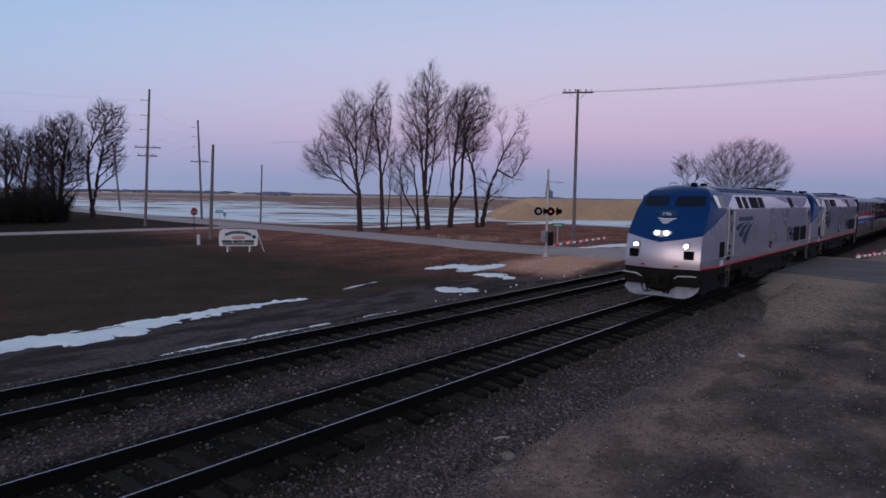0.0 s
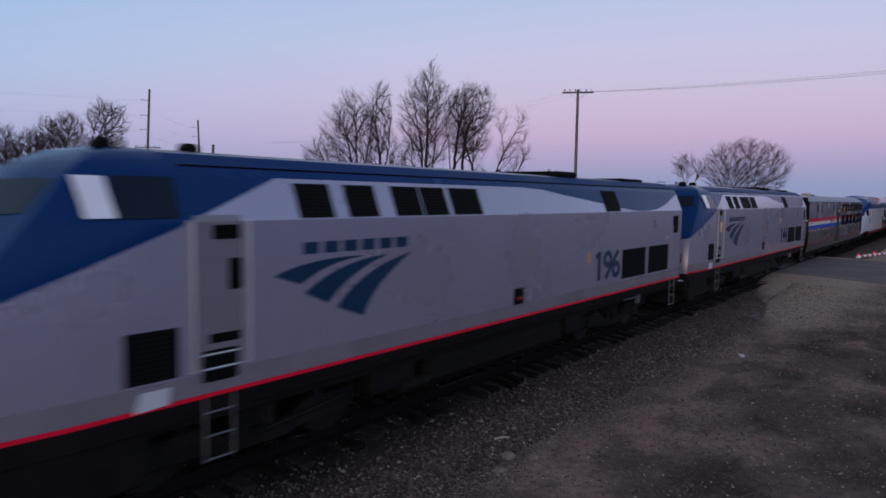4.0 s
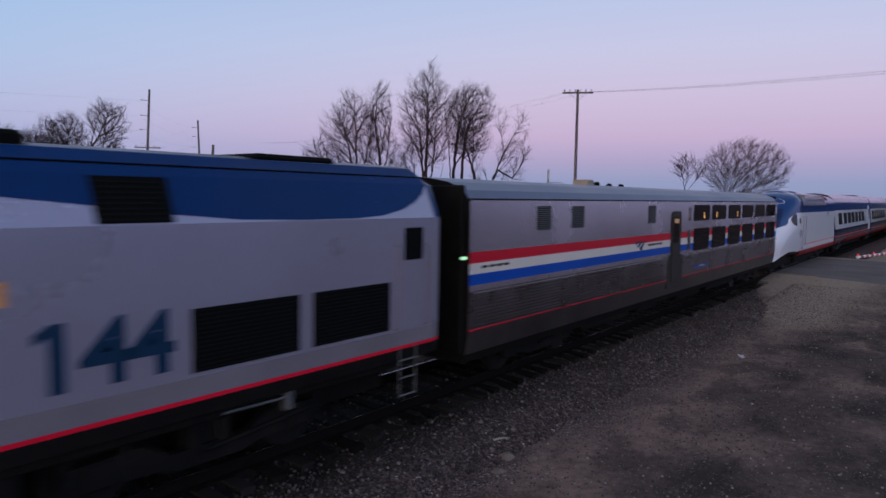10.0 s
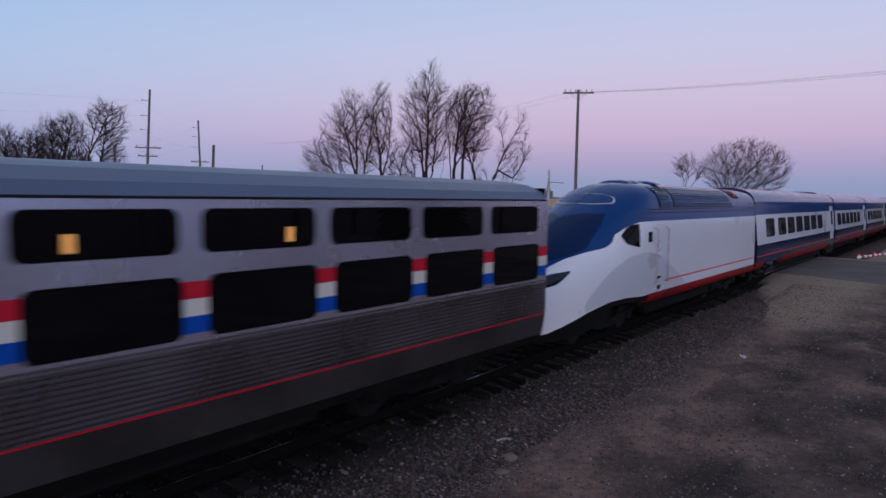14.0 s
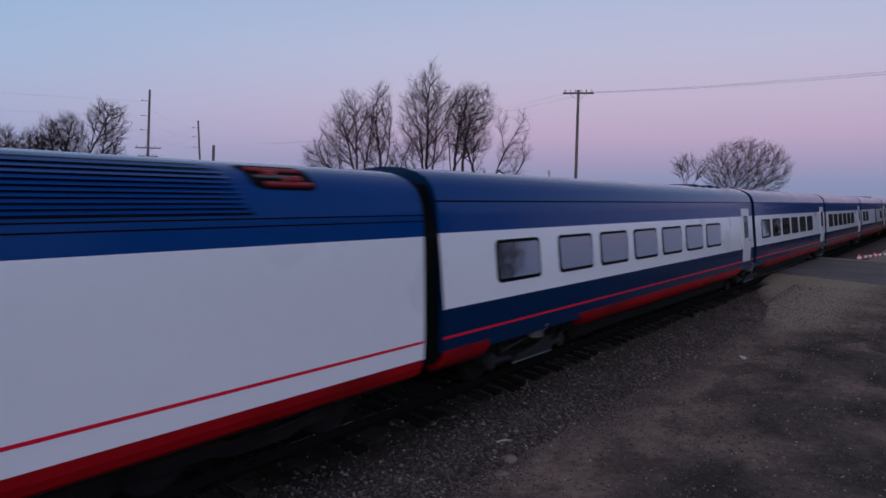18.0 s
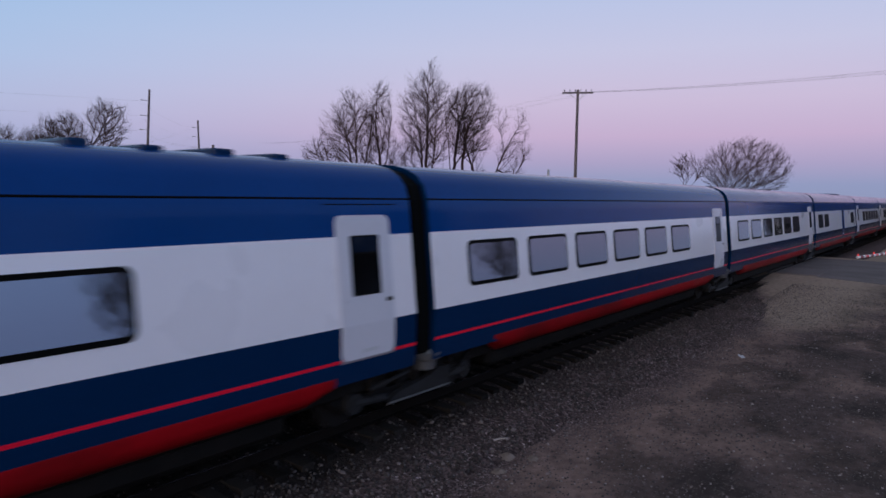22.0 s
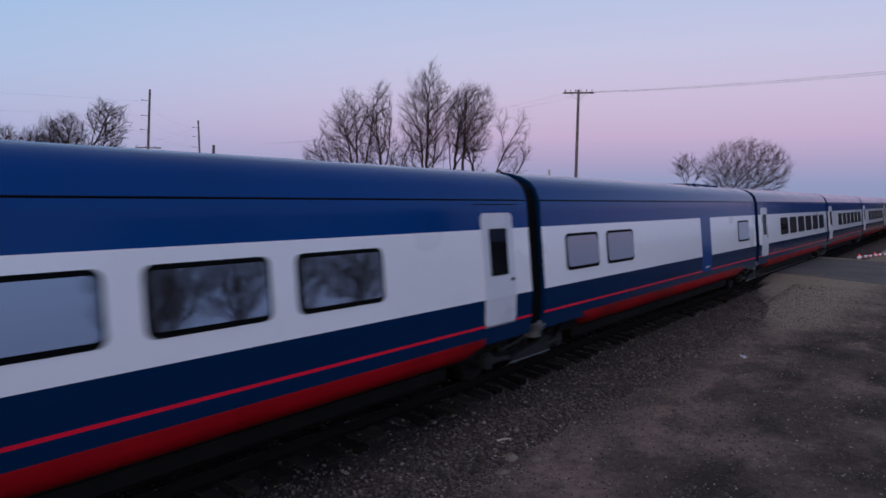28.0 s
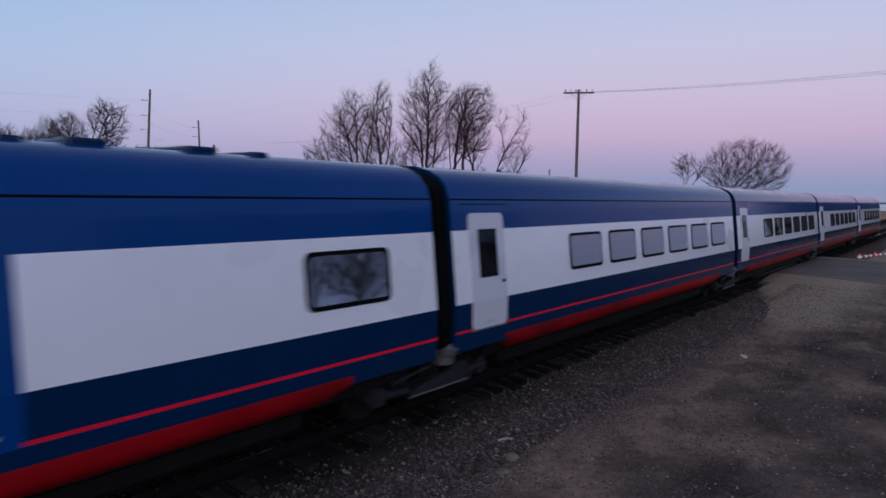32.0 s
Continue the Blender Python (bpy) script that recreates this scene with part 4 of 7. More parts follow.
def locomotive(X0, number, lamps):
    t = thing("locomotive", "silver and blue diesel locomotive with a red sill stripe", "locomotive", "locomotives of the train", m=pose(X0, 0, 0))
    CARS.append((t, X0))
    slots = [M_UNDER, M_RED, M_SILL, M_SILVER, M_BLUE, M_LOCOROOF, M_SHOULDER]
    g = shell(LOCO, [3.3, 20.45], lambda k, i: {0: 0, 1: 0, 2: 1, 3: 2, 4: 3, 5: 3, 6: 4, 7: 6, 8: 5, 9: 5}[k])
    # the rear end draws in a little
    rear = [(h - 0.06 if h > 0.2 else h, z - (0.08 if z > 4.05 else 0.0)) for h, z in LOCO]
    a, b = ring(20.45, LOCO), ring(20.66, rear)
    n, tot = len(LOCO), len(a)
    code = {0: 0, 1: 0, 2: 1, 3: 2, 4: 3, 5: 4, 6: 4, 7: 4, 8: 4, 9: 4}
    g.loft([a, b], True, True, mats=lambda i, j: code[min(9, j if j < n - 1 else max(0, tot - 2 - j))])
    body = part("body", g, slots, t)
    # cab and nose: rows from the sill to the roof; each row runs middle, quarter, corner, side
    xc = lambda z: interp([(1.0, 0.46), (1.3, 0.42), (2.22, 0.42), (2.5, 0.58), (3.0, 0.99), (3.54, 1.47), (3.93, 1.78), (4.12, 2.0), (4.27, 2.35), (4.355, 2.85)], z)
    rows = [(1.02, 1.02, 1.02, 1.02, 0), (1.20, 1.20, 1.20, 1.20, 0), (1.26, 1.26, 1.26, 1.26, 0), (1.315, 1.315, 1.315, 1.315, 1), (1.57, 1.57, 1.57, 1.57, 2),
            (2.22, 2.33, 2.48, 3.40, 3), (2.36, 2.45, 2.66, 3.425, 4), (3.36, 3.37, 3.40, 3.44, 4), (3.93, 3.94, 3.96, 4.0, 4), (4.12, 4.11, 4.10, 4.10, 4), (4.27, 4.26, 4.22, 4.28, 4), (4.355, 4.345, 4.30, 4.34, 4)]

    def row_points(r):
        z0, z1, z2, z3, _ = r
        h2 = 1.40 if z2 < 3.0 else interp([(3.0, 1.40), (3.4, 1.38), (3.96, 1.22), (4.10, 1.14), (4.22, 0.98), (4.30, 0.8)], z2)
        h3 = loco_half(z3) if z3 < 4.2 else {4.28: 0.9, 4.34: 0.45}[z3]
        xk = xc(z2) + 0.30
        xs_ = max(2.0, xk + 0.15)
        f = (xs_ - xk) / (3.3 - xk)
        return [(xc(z0), 0.0, z0), (xc(z1) + 0.15, h2 * 0.5, z1), (xk, h2, z2), (xs_, h2 + (h3 - h2) * (0.96 if z3 < 3.5 else f), z2 + (z3 - z2) * f), (3.3, h3, z3)]
    pts = [row_points(r) for r in rows]
    g = Build()
    g.loft([[(x, -y, z) for x, y, z in reversed(p)] + p[1:] for p in pts], False, mats=lambda i, j: 3 if rows[i + 1][4] in (1, 2) and 2 <= j < 6 else rows[i + 1][4])
    g.add([(3.3, 0, 4.355), pts[-1][-1], (3.3, -0.45, 4.34), pts[-1][0]], [(0, 1, 3), (0, 2, 3)], 4)
    cab = part("cab_nose", g, slots, t, "blue cab with a sloped windscreen over a silver nose", smooth=True)

    def on_nose(u, v, k, s, lift=0.012):
        """u from the middle to the corner, v between row k and the next."""
        p, q = pts[k], pts[k + 1]
        i, f = (0, u / 0.5) if u < 0.5 else (1, (u - 0.5) / 0.5)
        a = Vector(p[i]).lerp(Vector(p[i + 1]), f)
        b = Vector(q[i]).lerp(Vector(q[i + 1]), f)
        c = a.lerp(b, v) + Vector((-lift, 0, lift * 0.5))
        return (c.x, s * c.y, c.z)
    for s in (-1, 1):
        g = Build()
        g.add([on_nose(u, v, 7, s) for u, v in ((0.10, 0.30), (0.30, 0.28), (0.5, 0.27), (0.70, 0.27), (0.88, 0.28), (0.90, 0.93), (0.7, 0.95), (0.5, 0.95), (0.30, 0.95), (0.10, 0.93))],
              [(0, 1, 8, 9), (1, 2, 7, 8), (2, 3, 6, 7), (3, 4, 5, 6)])
        part("windscreen_pane", g, M_WINDSCREEN, cab, "dark windscreen glass")
    # lamps on the nose
    g = Build()
    g.add([on_nose(u, v, 6, s, 0.03) for s in (-1, 1) for u, v in ((0, 0.03), (0.16, 0.05), (0.25, 0.11), (0.25, 0.19), (0.16, 0.25), (0, 0.27))], [(0, 1, 2, 3, 4, 5), (6, 7, 8, 9, 10, 11)])
    part("headlight_housing", g, M_BRIGHT if lamps else M_STEP, cab)
    for s in (-1, 1):
        p = Vector(on_nose(0.125, 0.15, 6, s, 0.05))
        g = Build()
        disc(g, p, (-1, 0, 0.25), 0.085, 0.04)
        part("headlight", g, M_LAMP if lamps else M_GLASS, cab, "round lit headlight" if lamps else "")
        p = Vector((0.575, s * 0.93, 2.10))
        g = Build()
        disc(g, p, (-1, 0, 0), 0.075, 0.10)
        part("ditch_light", g, M_LAMP if lamps else M_GLASS, cab, "round lit ditch light" if lamps else "")
        g = Build()
        disc(g, p + Vector((0.05, 0, 0)), (-1, 0, 0), 0.115, 0.10)
        part("lamp_ring", g, M_STEP, cab)
        g = Build()
        g.box(0.56, 0.80, s * 1.02 - 0.17, s * 1.02 + 0.17, 1.62, 1.93, bev=0.02)
        part("step_well", g, M_BLACK, cab)
        g = Build()
        g.box(0.48, 0.60, s * 0.62 - 0.08, s * 0.62 + 0.08, 1.33, 1.40, bev=0.02)
        part("marker_light", g, M_SIGNRED, cab)
        g = Build()
        g.tube([(0.45, s * 1.35, 1.04), (0.34, s * 1.25, 1.06), (0.30, s * 0.75, 1.03), (0.40, s * 0.62, 0.93)], 0.022, 6)
        part("cut_lever", g, M_BRIGHT, t)
    # white fan emblem and number on the nose
    g = Build()
    for k in range(3):
        for s in (-1, 1):
            u0, u1 = (0.0, 0.26 - 0.08 * k)
            v0 = 0.66 - 0.07 * k
            g.add([on_nose(u0, v0, 6, s, 0.02), on_nose(u1 * 0.8, v0 + 0.005, 6, s, 0.02), on_nose(u1, v0 + 0.05, 6, s, 0.02), on_nose(u0, v0 + 0.05, 6, s, 0.02)], [(0, 1, 2, 3)])
    part("nose_emblem", g, M_SIGNWHITE, cab, "small white fan emblem")
    g = Build()
    g.add([on_nose(u, v, 6, s, 0.022) for s in (-1, 1) for u, v in ((0, 0.80), (0.22, 0.80), (0.22, 1.0), (0, 1.0))], [(0, 1, 2, 3), (4, 5, 6, 7)])
    part("number_board", g, M_TEAL, cab)
    a = math.atan2(3.54 - 3.0, 1.47 - 0.99)
    digits(number, 0.17, M_SIGNWHITE, cab, pose(xc(3.19) - 0.03, 0.21, 3.19) @ pose(0, 0, 0, 0, 0, -90) @ pose(0, 0, 0, 90 - (90 - math.degrees(a)), 0, 0))
    # front end: coupler, plough, dark frame
    g = Build()
    g.box(0.66, 1.3, -1.36, 1.36, 0.62, 1.04, bev=0.03)
    g.box(0.42, 0.75, -0.44, 0.44, 0.50, 1.16, bev=0.04)
    g.box(0.9, 2.9, -1.42, 1.42, 0.35, 1.03, bev=0.04)
    part("front_frame", g, M_UNDER, t)
    g = Build()
    g.tube([(0.7, 0, 0.86), (0.30, 0, 0.86)], 0.11, 8)
    g.box(0.08, 0.36, -0.17, 0.17, 0.70, 1.02, bev=0.05)
    for q in (0.35, -0.35, 0.52, -0.52):
        g.tube([(0.45, q, 0.95), (0.26, q * 1.05, 0.60), (0.29, q * 0.85, 0.38), (0.4, q * 0.7, 0.42)], 0.028, 6)
    part("coupler", g, M_UNDER, t)
    g = Build()
    rows_ = []
    for k in range(15):
        y = -1.36 + 2.72 * k / 14
        a_ = abs(y)
        foot = interp([(0, 0.27), (0.85, 0.20), (1.05, 0.22), (1.3, 0.38), (1.36, 0.46)], a_)
        brow = interp([(0, 0.40), (0.35, 0.42), (0.55, 0.60), (1.36, 0.66)], a_)
        tip = 0.30 + 0.26 * a_
        rows_.append([(tip + 0.26, y, brow), (tip + 0.10, y, foot + (brow - foot) * 0.55), (tip, y, foot), (tip + 0.05, y, foot), (tip + 0.32, y, brow - 0.03)])
    g.loft(rows_, True, True)
    # pale on the leading locomotive, dark on the other
    part("snow_plough", g, M_PLOUGH if lamps else M_UNDER, t, "pale painted snow plough" if lamps else "dark snow plough", smooth=True)
    # side: cab window, door with rails, grilles
    for s in (-1, 1):
        # mirrored sky is put into the deflector's colour as white
        g = Build()
        g.panel([(2.20, 3.50), (2.52, 3.50), (2.46, 3.96), (2.14, 3.96)], loco_half, 0.03, 0.03, s)
        part("wind_deflector", g, M_WHITE, cab, "wind deflector, white for mirrored sky")
        g = Build()
        g.panel(rounded(2.54, 3.26, 3.49, 3.97, 0.05), loco_half, 0.008, 0.03, s)
        part("side_window", g, M_WINDSCREEN, cab)
        g = Build()
        g.panel([(3.3, 3.425), (3.36, 3.44), (4.75, 4.0), (3.3, 4.0)], loco_half, 0.004, 0.01, s)
        part("blue_panel", g, M_BLUE, body)
        for x0, x1 in ((5.02, 5.67), (5.95, 6.60), (6.98, 7.66), (7.70, 8.37), (8.50, 9.40)):
            grille(body, x0, x1, 3.46, 3.94, loco_half, 9, sgn=s)
        grille(body, 2.56, 3.20, 1.60, 2.20, loco_half, 10, sgn=s)
        grille(body, 15.90, 17.53, 1.62, 2.41, loco_half, 14, "large black louvred grille", sgn=s)
        grille(body, 17.77, 19.35, 1.62, 2.41, loco_half, 14, "large black louvred grille", sgn=s)
        # blue sweep along the rear of the sloping upper panel
        low = [(11.2, 3.995), (11.9, 3.97), (12.9, 3.85), (13.8, 3.76), (14.7, 3.67), (15.7, 3.55), (16.6, 3.475), (17.6, 3.452), (18.6, 3.455), (19.2, 3.49), (19.7, 3.58), (20.05, 3.70), (20.3, 3.84), (20.45, 3.995)]
        if lamps:
            low = low[:7] + [(17.3, 3.448), (18.3, 3.49), (18.9, 3.585), (19.3, 3.67), (19.8, 3.80), (20.2, 3.905), (20.45, 3.97)]
        g = Build()
        n = len(low)
        g.add([(x, s * (loco_half(z) + 0.005), z) for x, z in low] + [(x, s * (loco_half(4.0) + 0.005), 4.0) for x, z in low], [(i, i + 1, n + i + 1, n + i) for i in range(n - 1)])
        part("blue_sweep", g, M_BLUE, body, "dark blue paint sweep")
        g = Build()
        g.panel([(14.84, 3.46), (15.72, 3.46), (15.72, 3.98), (14.84, 3.98)], loco_half, 0.012, 0.03, s)
        v = part("square_vent", g, M_BLACK, body)
        for k in range(8):
            z = 3.49 + 0.06 * k
            b = Build()
            b.panel([(14.87, z), (15.69, z), (15.69, z + 0.018), (14.87, z + 0.018)], loco_half, 0.022, 0.008, s)
            part("slat", b, M_BLACKSLAT, v)
        if lamps:
            g = Build()
            g.panel([(13.66, 3.30), (14.22, 3.30), (14.22, 3.318), (13.66, 3.318)], loco_half, 0.004, 0.006, s)
            part("panel_slot", g, M_BLACK, body)
        g = Build()
        g.tube([(3.4, s * 1.205, 4.125), (20.4, s * 1.205, 4.125)], 0.012, 6)
        part("drip_rail", g, M_BLACK, body)
        g = Build()
        g.panel(rounded(3.42, 4.08, 1.62, 3.52, 0.05), loco_half, 0.006, 0.02, s)
        d = part("cab_door", g, M_SILL, body, "recessed grey cab door")
        g = Build()
        g.panel(rounded(3.88, 4.06, 2.58, 2.98, 0.03), loco_half, 0.012, 0.02, s)
        part("door_window", g, M_FAINT if not lamps and s < 0 else M_GLASS, d)
        g = Build()
        g.panel(rounded(3.66, 4.04, 3.22, 3.40, 0.03), loco_half, 0.012, 0.02, s)
        part("door_vent", g, M_BLACK, d)
        g = Build()
        g.panel(rounded(3.60, 4.04, 1.93, 2.05, 0.03), loco_half, 0.012, 0.02, s)
        part("kick_step", g, M_BLACK, d)
        # flat plate; the recess's shade is put into its black colour
        g = Build()
        g.panel(rounded(3.50, 4.0, 1.45, 1.85, 0.04), loco_half, 0.012, 0.02, s)
        part("step_recess", g, M_BLACK, body)
        for z in (1.62, 1.80):
            g = Build()
            g.tube([(3.5, s * 1.545, z), (4.0, s * 1.545, z)], 0.014, 6)
            part("step_bar", g, M_BRIGHT, body)
        g = Build()
        g.panel([(2.66, 1.28), (3.05, 1.30), (3.08, 1.50), (2.74, 1.50)], loco_half, 0.02, 0.02, s)
        part("notice_plate", g, M_SIGNWHITE, body)
        g = Build()
        g.panel(rounded(10.52, 10.90, 1.56, 1.90, 0.05), loco_half, 0.01, 0.02, s)
        part("fuel_filler", g, M_BLACK, body)
        g = Build()
        g.box(10.64, 10.82, s * 1.54 - 0.02, s * 1.54 + 0.02, 1.66, 1.72)
        part("filler_cap", g, M_SIGNRED, body)
        g = Build()
        g.panel([(19.56, 1.57), (20.16, 1.57), (20.16, 3.36), (19.56, 3.36)], loco_half, 0.006, 0.02, s)
        d = part("rear_door", g, M_SILVER, body)
        g = Build()
        g.panel(rounded(19.68, 20.14, 2.74, 3.28, 0.04), loco_half, 0.012, 0.02, s)
        part("door_window", g, M_BLACK, d)
        if lamps:
            g = Build()
            g.panel([(19.62, 2.30), (19.76, 2.30), (19.76, 2.54), (19.62, 2.54)], loco_half, 0.010, 0.004, s)
            part("reflector", g, M_AMBERPAINT, d)
            # small pale marker bar ahead of the rear door
            g = Build()
            g.panel([(19.20, 2.58), (19.36, 2.58), (19.36, 2.66), (19.20, 2.66)], loco_half, 0.010, 0.010, s)
            part("door_lamp", g, M_SIGNWHITE, body)
        plain_bars(body, 5.06, 7.32, 2.95, 3.12, loco_half, M_TEAL, 6, "dark teal plain lettering", s)
        g = Build()
        zr = 2.20 if lamps else 2.67
        g.panel([(13.84, zr), (13.97, zr), (13.97, zr + 0.25), (13.84, zr + 0.25)], loco_half, 0.006, 0.004, s)
        part("reflector", g, M_AMBERPAINT, body)
    for x in (3.36, 4.14, 19.50, 20.22):
        rail_bar(t, x, 1.60, 3.45 if x < 10 else 3.0, mat=None if x < 10 else M_SILL)
    emblem(body, 4.56, 2.40, 2.74, loco_half, M_TEAL)
    digits(number, 0.74, M_TEAL, body, pose(14.20 if lamps else 14.12, -1.532, 1.73, 90, 0, 0) @ Matrix.Diagonal((1.12, 1.0, 1.0, 1.0)), "large dark teal digit", 0.03, 0.88)
    ladder(t, 3.72, 0.45, 1.26)
    ladder(t, 19.78, 0.45, 1.30)
    # roof: fans, hatches, horns
    for x0, x1, h in ((13.5, 14.45, 0.10), (17.3, 18.8, 0.035)):
        g = Build()
        g.box(x0, x1, -0.85, 0.85, 4.25, 4.345 + h, bev=0.05)
        part("roof_fan_hatch", g, M_BLACK, t)
    for x in (2.75, 3.9):
        g = Build()
        g.box(x, x + 0.24, -0.5, -0.25, 4.29, 4.45, bev=0.05)
        part("roof_box", g, M_BLACK, t)
    g = Build()
    g.tube([(2.9, 0.3, 4.30), (2.9, 0.3, 4.44), (2.9, 0.6, 4.44), (2.9, 0.6, 4.30)], 0.02, 6)
    part("antenna", g, M_STEP, t)
    g = Build()
    g.tube([(3.3, 0, 4.32), (3.3, 0, 4.46)], 0.05, 8)
    part("antenna_stub", g, M_STEP, t)
    # under the floor
    g = Build()
    g.box(2.9, 20.2, -1.36, 1.36, 0.90, 1.05, bev=0.02)
    # centre box added to close off the view under the floor
    g.box(2.9, 20.2, -0.55, 0.55, 0.30, 0.95, bev=0.03)
    g.box(8.0, 13.0, -1.40, 1.40, 0.32, 1.0, bev=0.18)
    g.box(6.6, 7.7, -1.36, -0.9, 0.5, 0.95, bev=0.05)
    g.box(13.2, 14.1, -1.36, -0.9, 0.48, 0.95, bev=0.05)
    g.tube([(7.2, -1.42, 0.55), (7.9, -1.42, 0.55)], 0.10, 8)
    part("fuel_tank", g, M_UNDER, t)
    g = Build()
    g.tube([(16.4, -1.40, 0.97), (17.36, -1.40, 0.95)], 0.018, 6)
    g.box(17.36, 17.50, -1.43, -1.3, 0.76, 1.04, bev=0.02)
    part("brake_rod", g, M_STEP, t)
    g = Build()
    g.box(20.62, 20.76, -0.75, 0.75, 1.0, 3.4, bev=0.03)
    g.tube([(20.5, 0, 0.86), (20.88, 0, 0.86)], 0.11, 8)
    part("end_plate", g, M_BLACK, t)
    truck(t, 4.6, 2.9, 0.51)
    truck(t, 16.4, 2.9, 0.51)
    return t


M_PLOUGH = material("worn_pale_paint", (0.27, 0.275, 0.35), 0.5, 0.0, 0.2, 2.0, dirt=(0.1, 0.09, 0.08), dirt_amount=0.7)
M_AMBERPAINT = material("amber_reflector", (0.75, 0.30, 0.08), 0.4)
locomotive(23.0, "196", True)
locomotive(43.9, "144", False)

SLEEPER = [(1.38, 0.62), (1.45, 0.80), (1.52, 1.255), (1.52, 1.288), (1.525, 2.02), (1.525, 2.13), (1.525, 2.34), (1.525, 2.55), (1.525, 2.76), (1.52, 3.74), (1.49, 3.76), (1.36, 3.93), (1.0, 4.08), (0.5, 4.16), (0.0, 4.19)]
sleeper_half = section_half(SLEEPER[:11])
CREASES[sleeper_half] = [1.255]


def sleeping_car(X0):
    t = thing("sleeping_car", "stainless steel sleeping car with red, cream and blue stripes", "railway carriage", "carriages of the train", m=pose(X0, 0, 0))
    CARS.append((t, X0))
    slots = [M_UNDER, M_STRIPERED, M_STEEL, M_CREAM, M_STRIPEBLUE, M_ROOFGREY, M_RED]
    code = {0: 0, 1: 7, 2: 6, 3: 8, 4: 2, 5: 4, 6: 3, 7: 1, 8: 2, 9: 0, 10: 5, 11: 5, 12: 5, 13: 5}
    slots += [M_VALANCE, M_FLUTED]
    g = shell(SLEEPER, [0.0, 25.05], lambda k, i: code[k])
    body = part("body", g, slots, t)
    # fluted lower panel: ribs that stand out
    for a, b in ((0.1, 10.30), (11.75, 25.0)):
        for k in range(11):
            g = Build()
            z = 1.29 + k * 0.066
            g.loft([[(x, -1.522, z), (x, -1.556, z + 0.004), (x, -1.556, z + 0.026), (x, -1.522, z + 0.042)] for x in (a, b)], False)
            part("rib", g, M_FLUTED, body)
    # windows: two rows of six, three small ones ahead of the door
    rows = [(12.74 + 2.035 * k, 14.42 + 2.035 * k, 3.125, 3.60) for k in range(6)] + [(12.81 + 2.04 * k, 14.45 + 2.04 * k, 2.10, 2.80) for k in range(6)]
    for s in (-1, 1):
        for k, (x0, x1, z0, z1) in enumerate(rows):
            g = Build()
            g.panel(rounded(x0 - 0.03, x1 + 0.03, z0 - 0.03, z1 + 0.03, 0.12), sleeper_half, 0.010, 0.03, s)
            w = part("window", g, M_RUBBER, t)
            g = Build()
            g.panel(rounded(x0, x1, z0, z1, 0.10), sleeper_half, 0.014, 0.02, s)
            part("pane", g, M_GLASS, w)
            if s < 0 and k in (0, 1, 2):
                g = Build()
                u = x0 + (1.02, 0.46, 1.22)[k]
                g.panel([(u, z0 + 0.05), (u + 0.10, z0 + 0.05), (u + 0.10, z0 + 0.25), (u, z0 + 0.25)], sleeper_half, 0.016, 0.004, s)
                part("cabin_light", g, M_AMBER, w, "small amber cabin light")
        for x0, x1 in ((2.42, 3.02), (4.0, 4.62), (8.68, 9.26)):
            grille(body, x0, x1, 3.10, 3.62, sleeper_half, 12, "small slatted window in a pale frame", s, (M_SKIRT, M_STEP))
        # slatted vents between the door and the windows
        for z0, z1 in ((3.10, 3.57), (2.12, 2.78)):
            g = Build()
            g.panel([(12.16, z0), (12.46, z0), (12.46, z1), (12.16, z1)], sleeper_half, 0.004, 0.02, s)
            v = part("side_vent", g, M_UNDER, body)
            for k in range(10):
                b = Build()
                z = z0 + (k + 0.3) * (z1 - z0) / 10
                b.panel([(12.17, z), (12.45, z), (12.45, z + 0.02), (12.17, z + 0.02)], sleeper_half, 0.016, 0.012, s)
                part("slat", b, M_STEEL, v)
        # entrance: recessed dark door
        g = Build()
        g.panel(rounded(10.57, 11.50, 2.1, 3.43, 0.16), sleeper_half, 0.012, 0.05, s)
        part("door_surround", g, M_DOOR, t)
        g = Build()
        g.panel([(10.38, 1.0), (11.72, 1.0), (11.72, 1.85), (11.50, 2.1), (10.57, 2.1), (10.38, 1.85)], lambda z: 1.535, 0.0, 0.08, s)
        part("door_well", g, M_DOOR, t)
        g = Build()
        g.panel(rounded(10.70, 11.42, 1.05, 3.30, 0.1), sleeper_half, 0.034, 0.03, s)
        d = part("entrance_door", g, M_DOOR, t, "dark grey entrance door")
        g = Build()
        g.panel(rounded(10.76, 11.24, 2.42, 3.24, 0.1), sleeper_half, 0.040, 0.02, s)
        part("door_window", g, M_GLASS, d)
        if s < 0:
            g = Build()
            g.panel([(10.80, 3.06), (11.18, 3.06), (11.18, 3.20), (10.80, 3.20)], sleeper_half, 0.043, 0.004, s)
            part("vestibule_light", g, M_DIM, d)
        g = Build()
        g.panel([(12.85, 1.43), (14.32, 1.43), (14.32, 1.59), (12.85, 1.59)], sleeper_half, 0.022, 0.006, s)
        p = part("name_plate", g, M_STRIPEBLUE, body, "blue name plate with a pale bar")
        g = Build()
        g.panel([(13.4, 1.485), (13.95, 1.485), (13.95, 1.535), (13.4, 1.535)], sleeper_half, 0.027, 0.004, s)
        part("plate_bar", g, M_CREAM, p)
        emblem(body, 7.75, 2.47, 0.85, sleeper_half, M_TEAL, s)
        plain_bars(body, 8.75, 9.9, 2.44, 2.50, sleeper_half, M_UNDER, 5, "", s)
        plain_bars(body, 0.4, 1.4, 2.44, 2.49, sleeper_half, M_UNDER, 4, "", s)
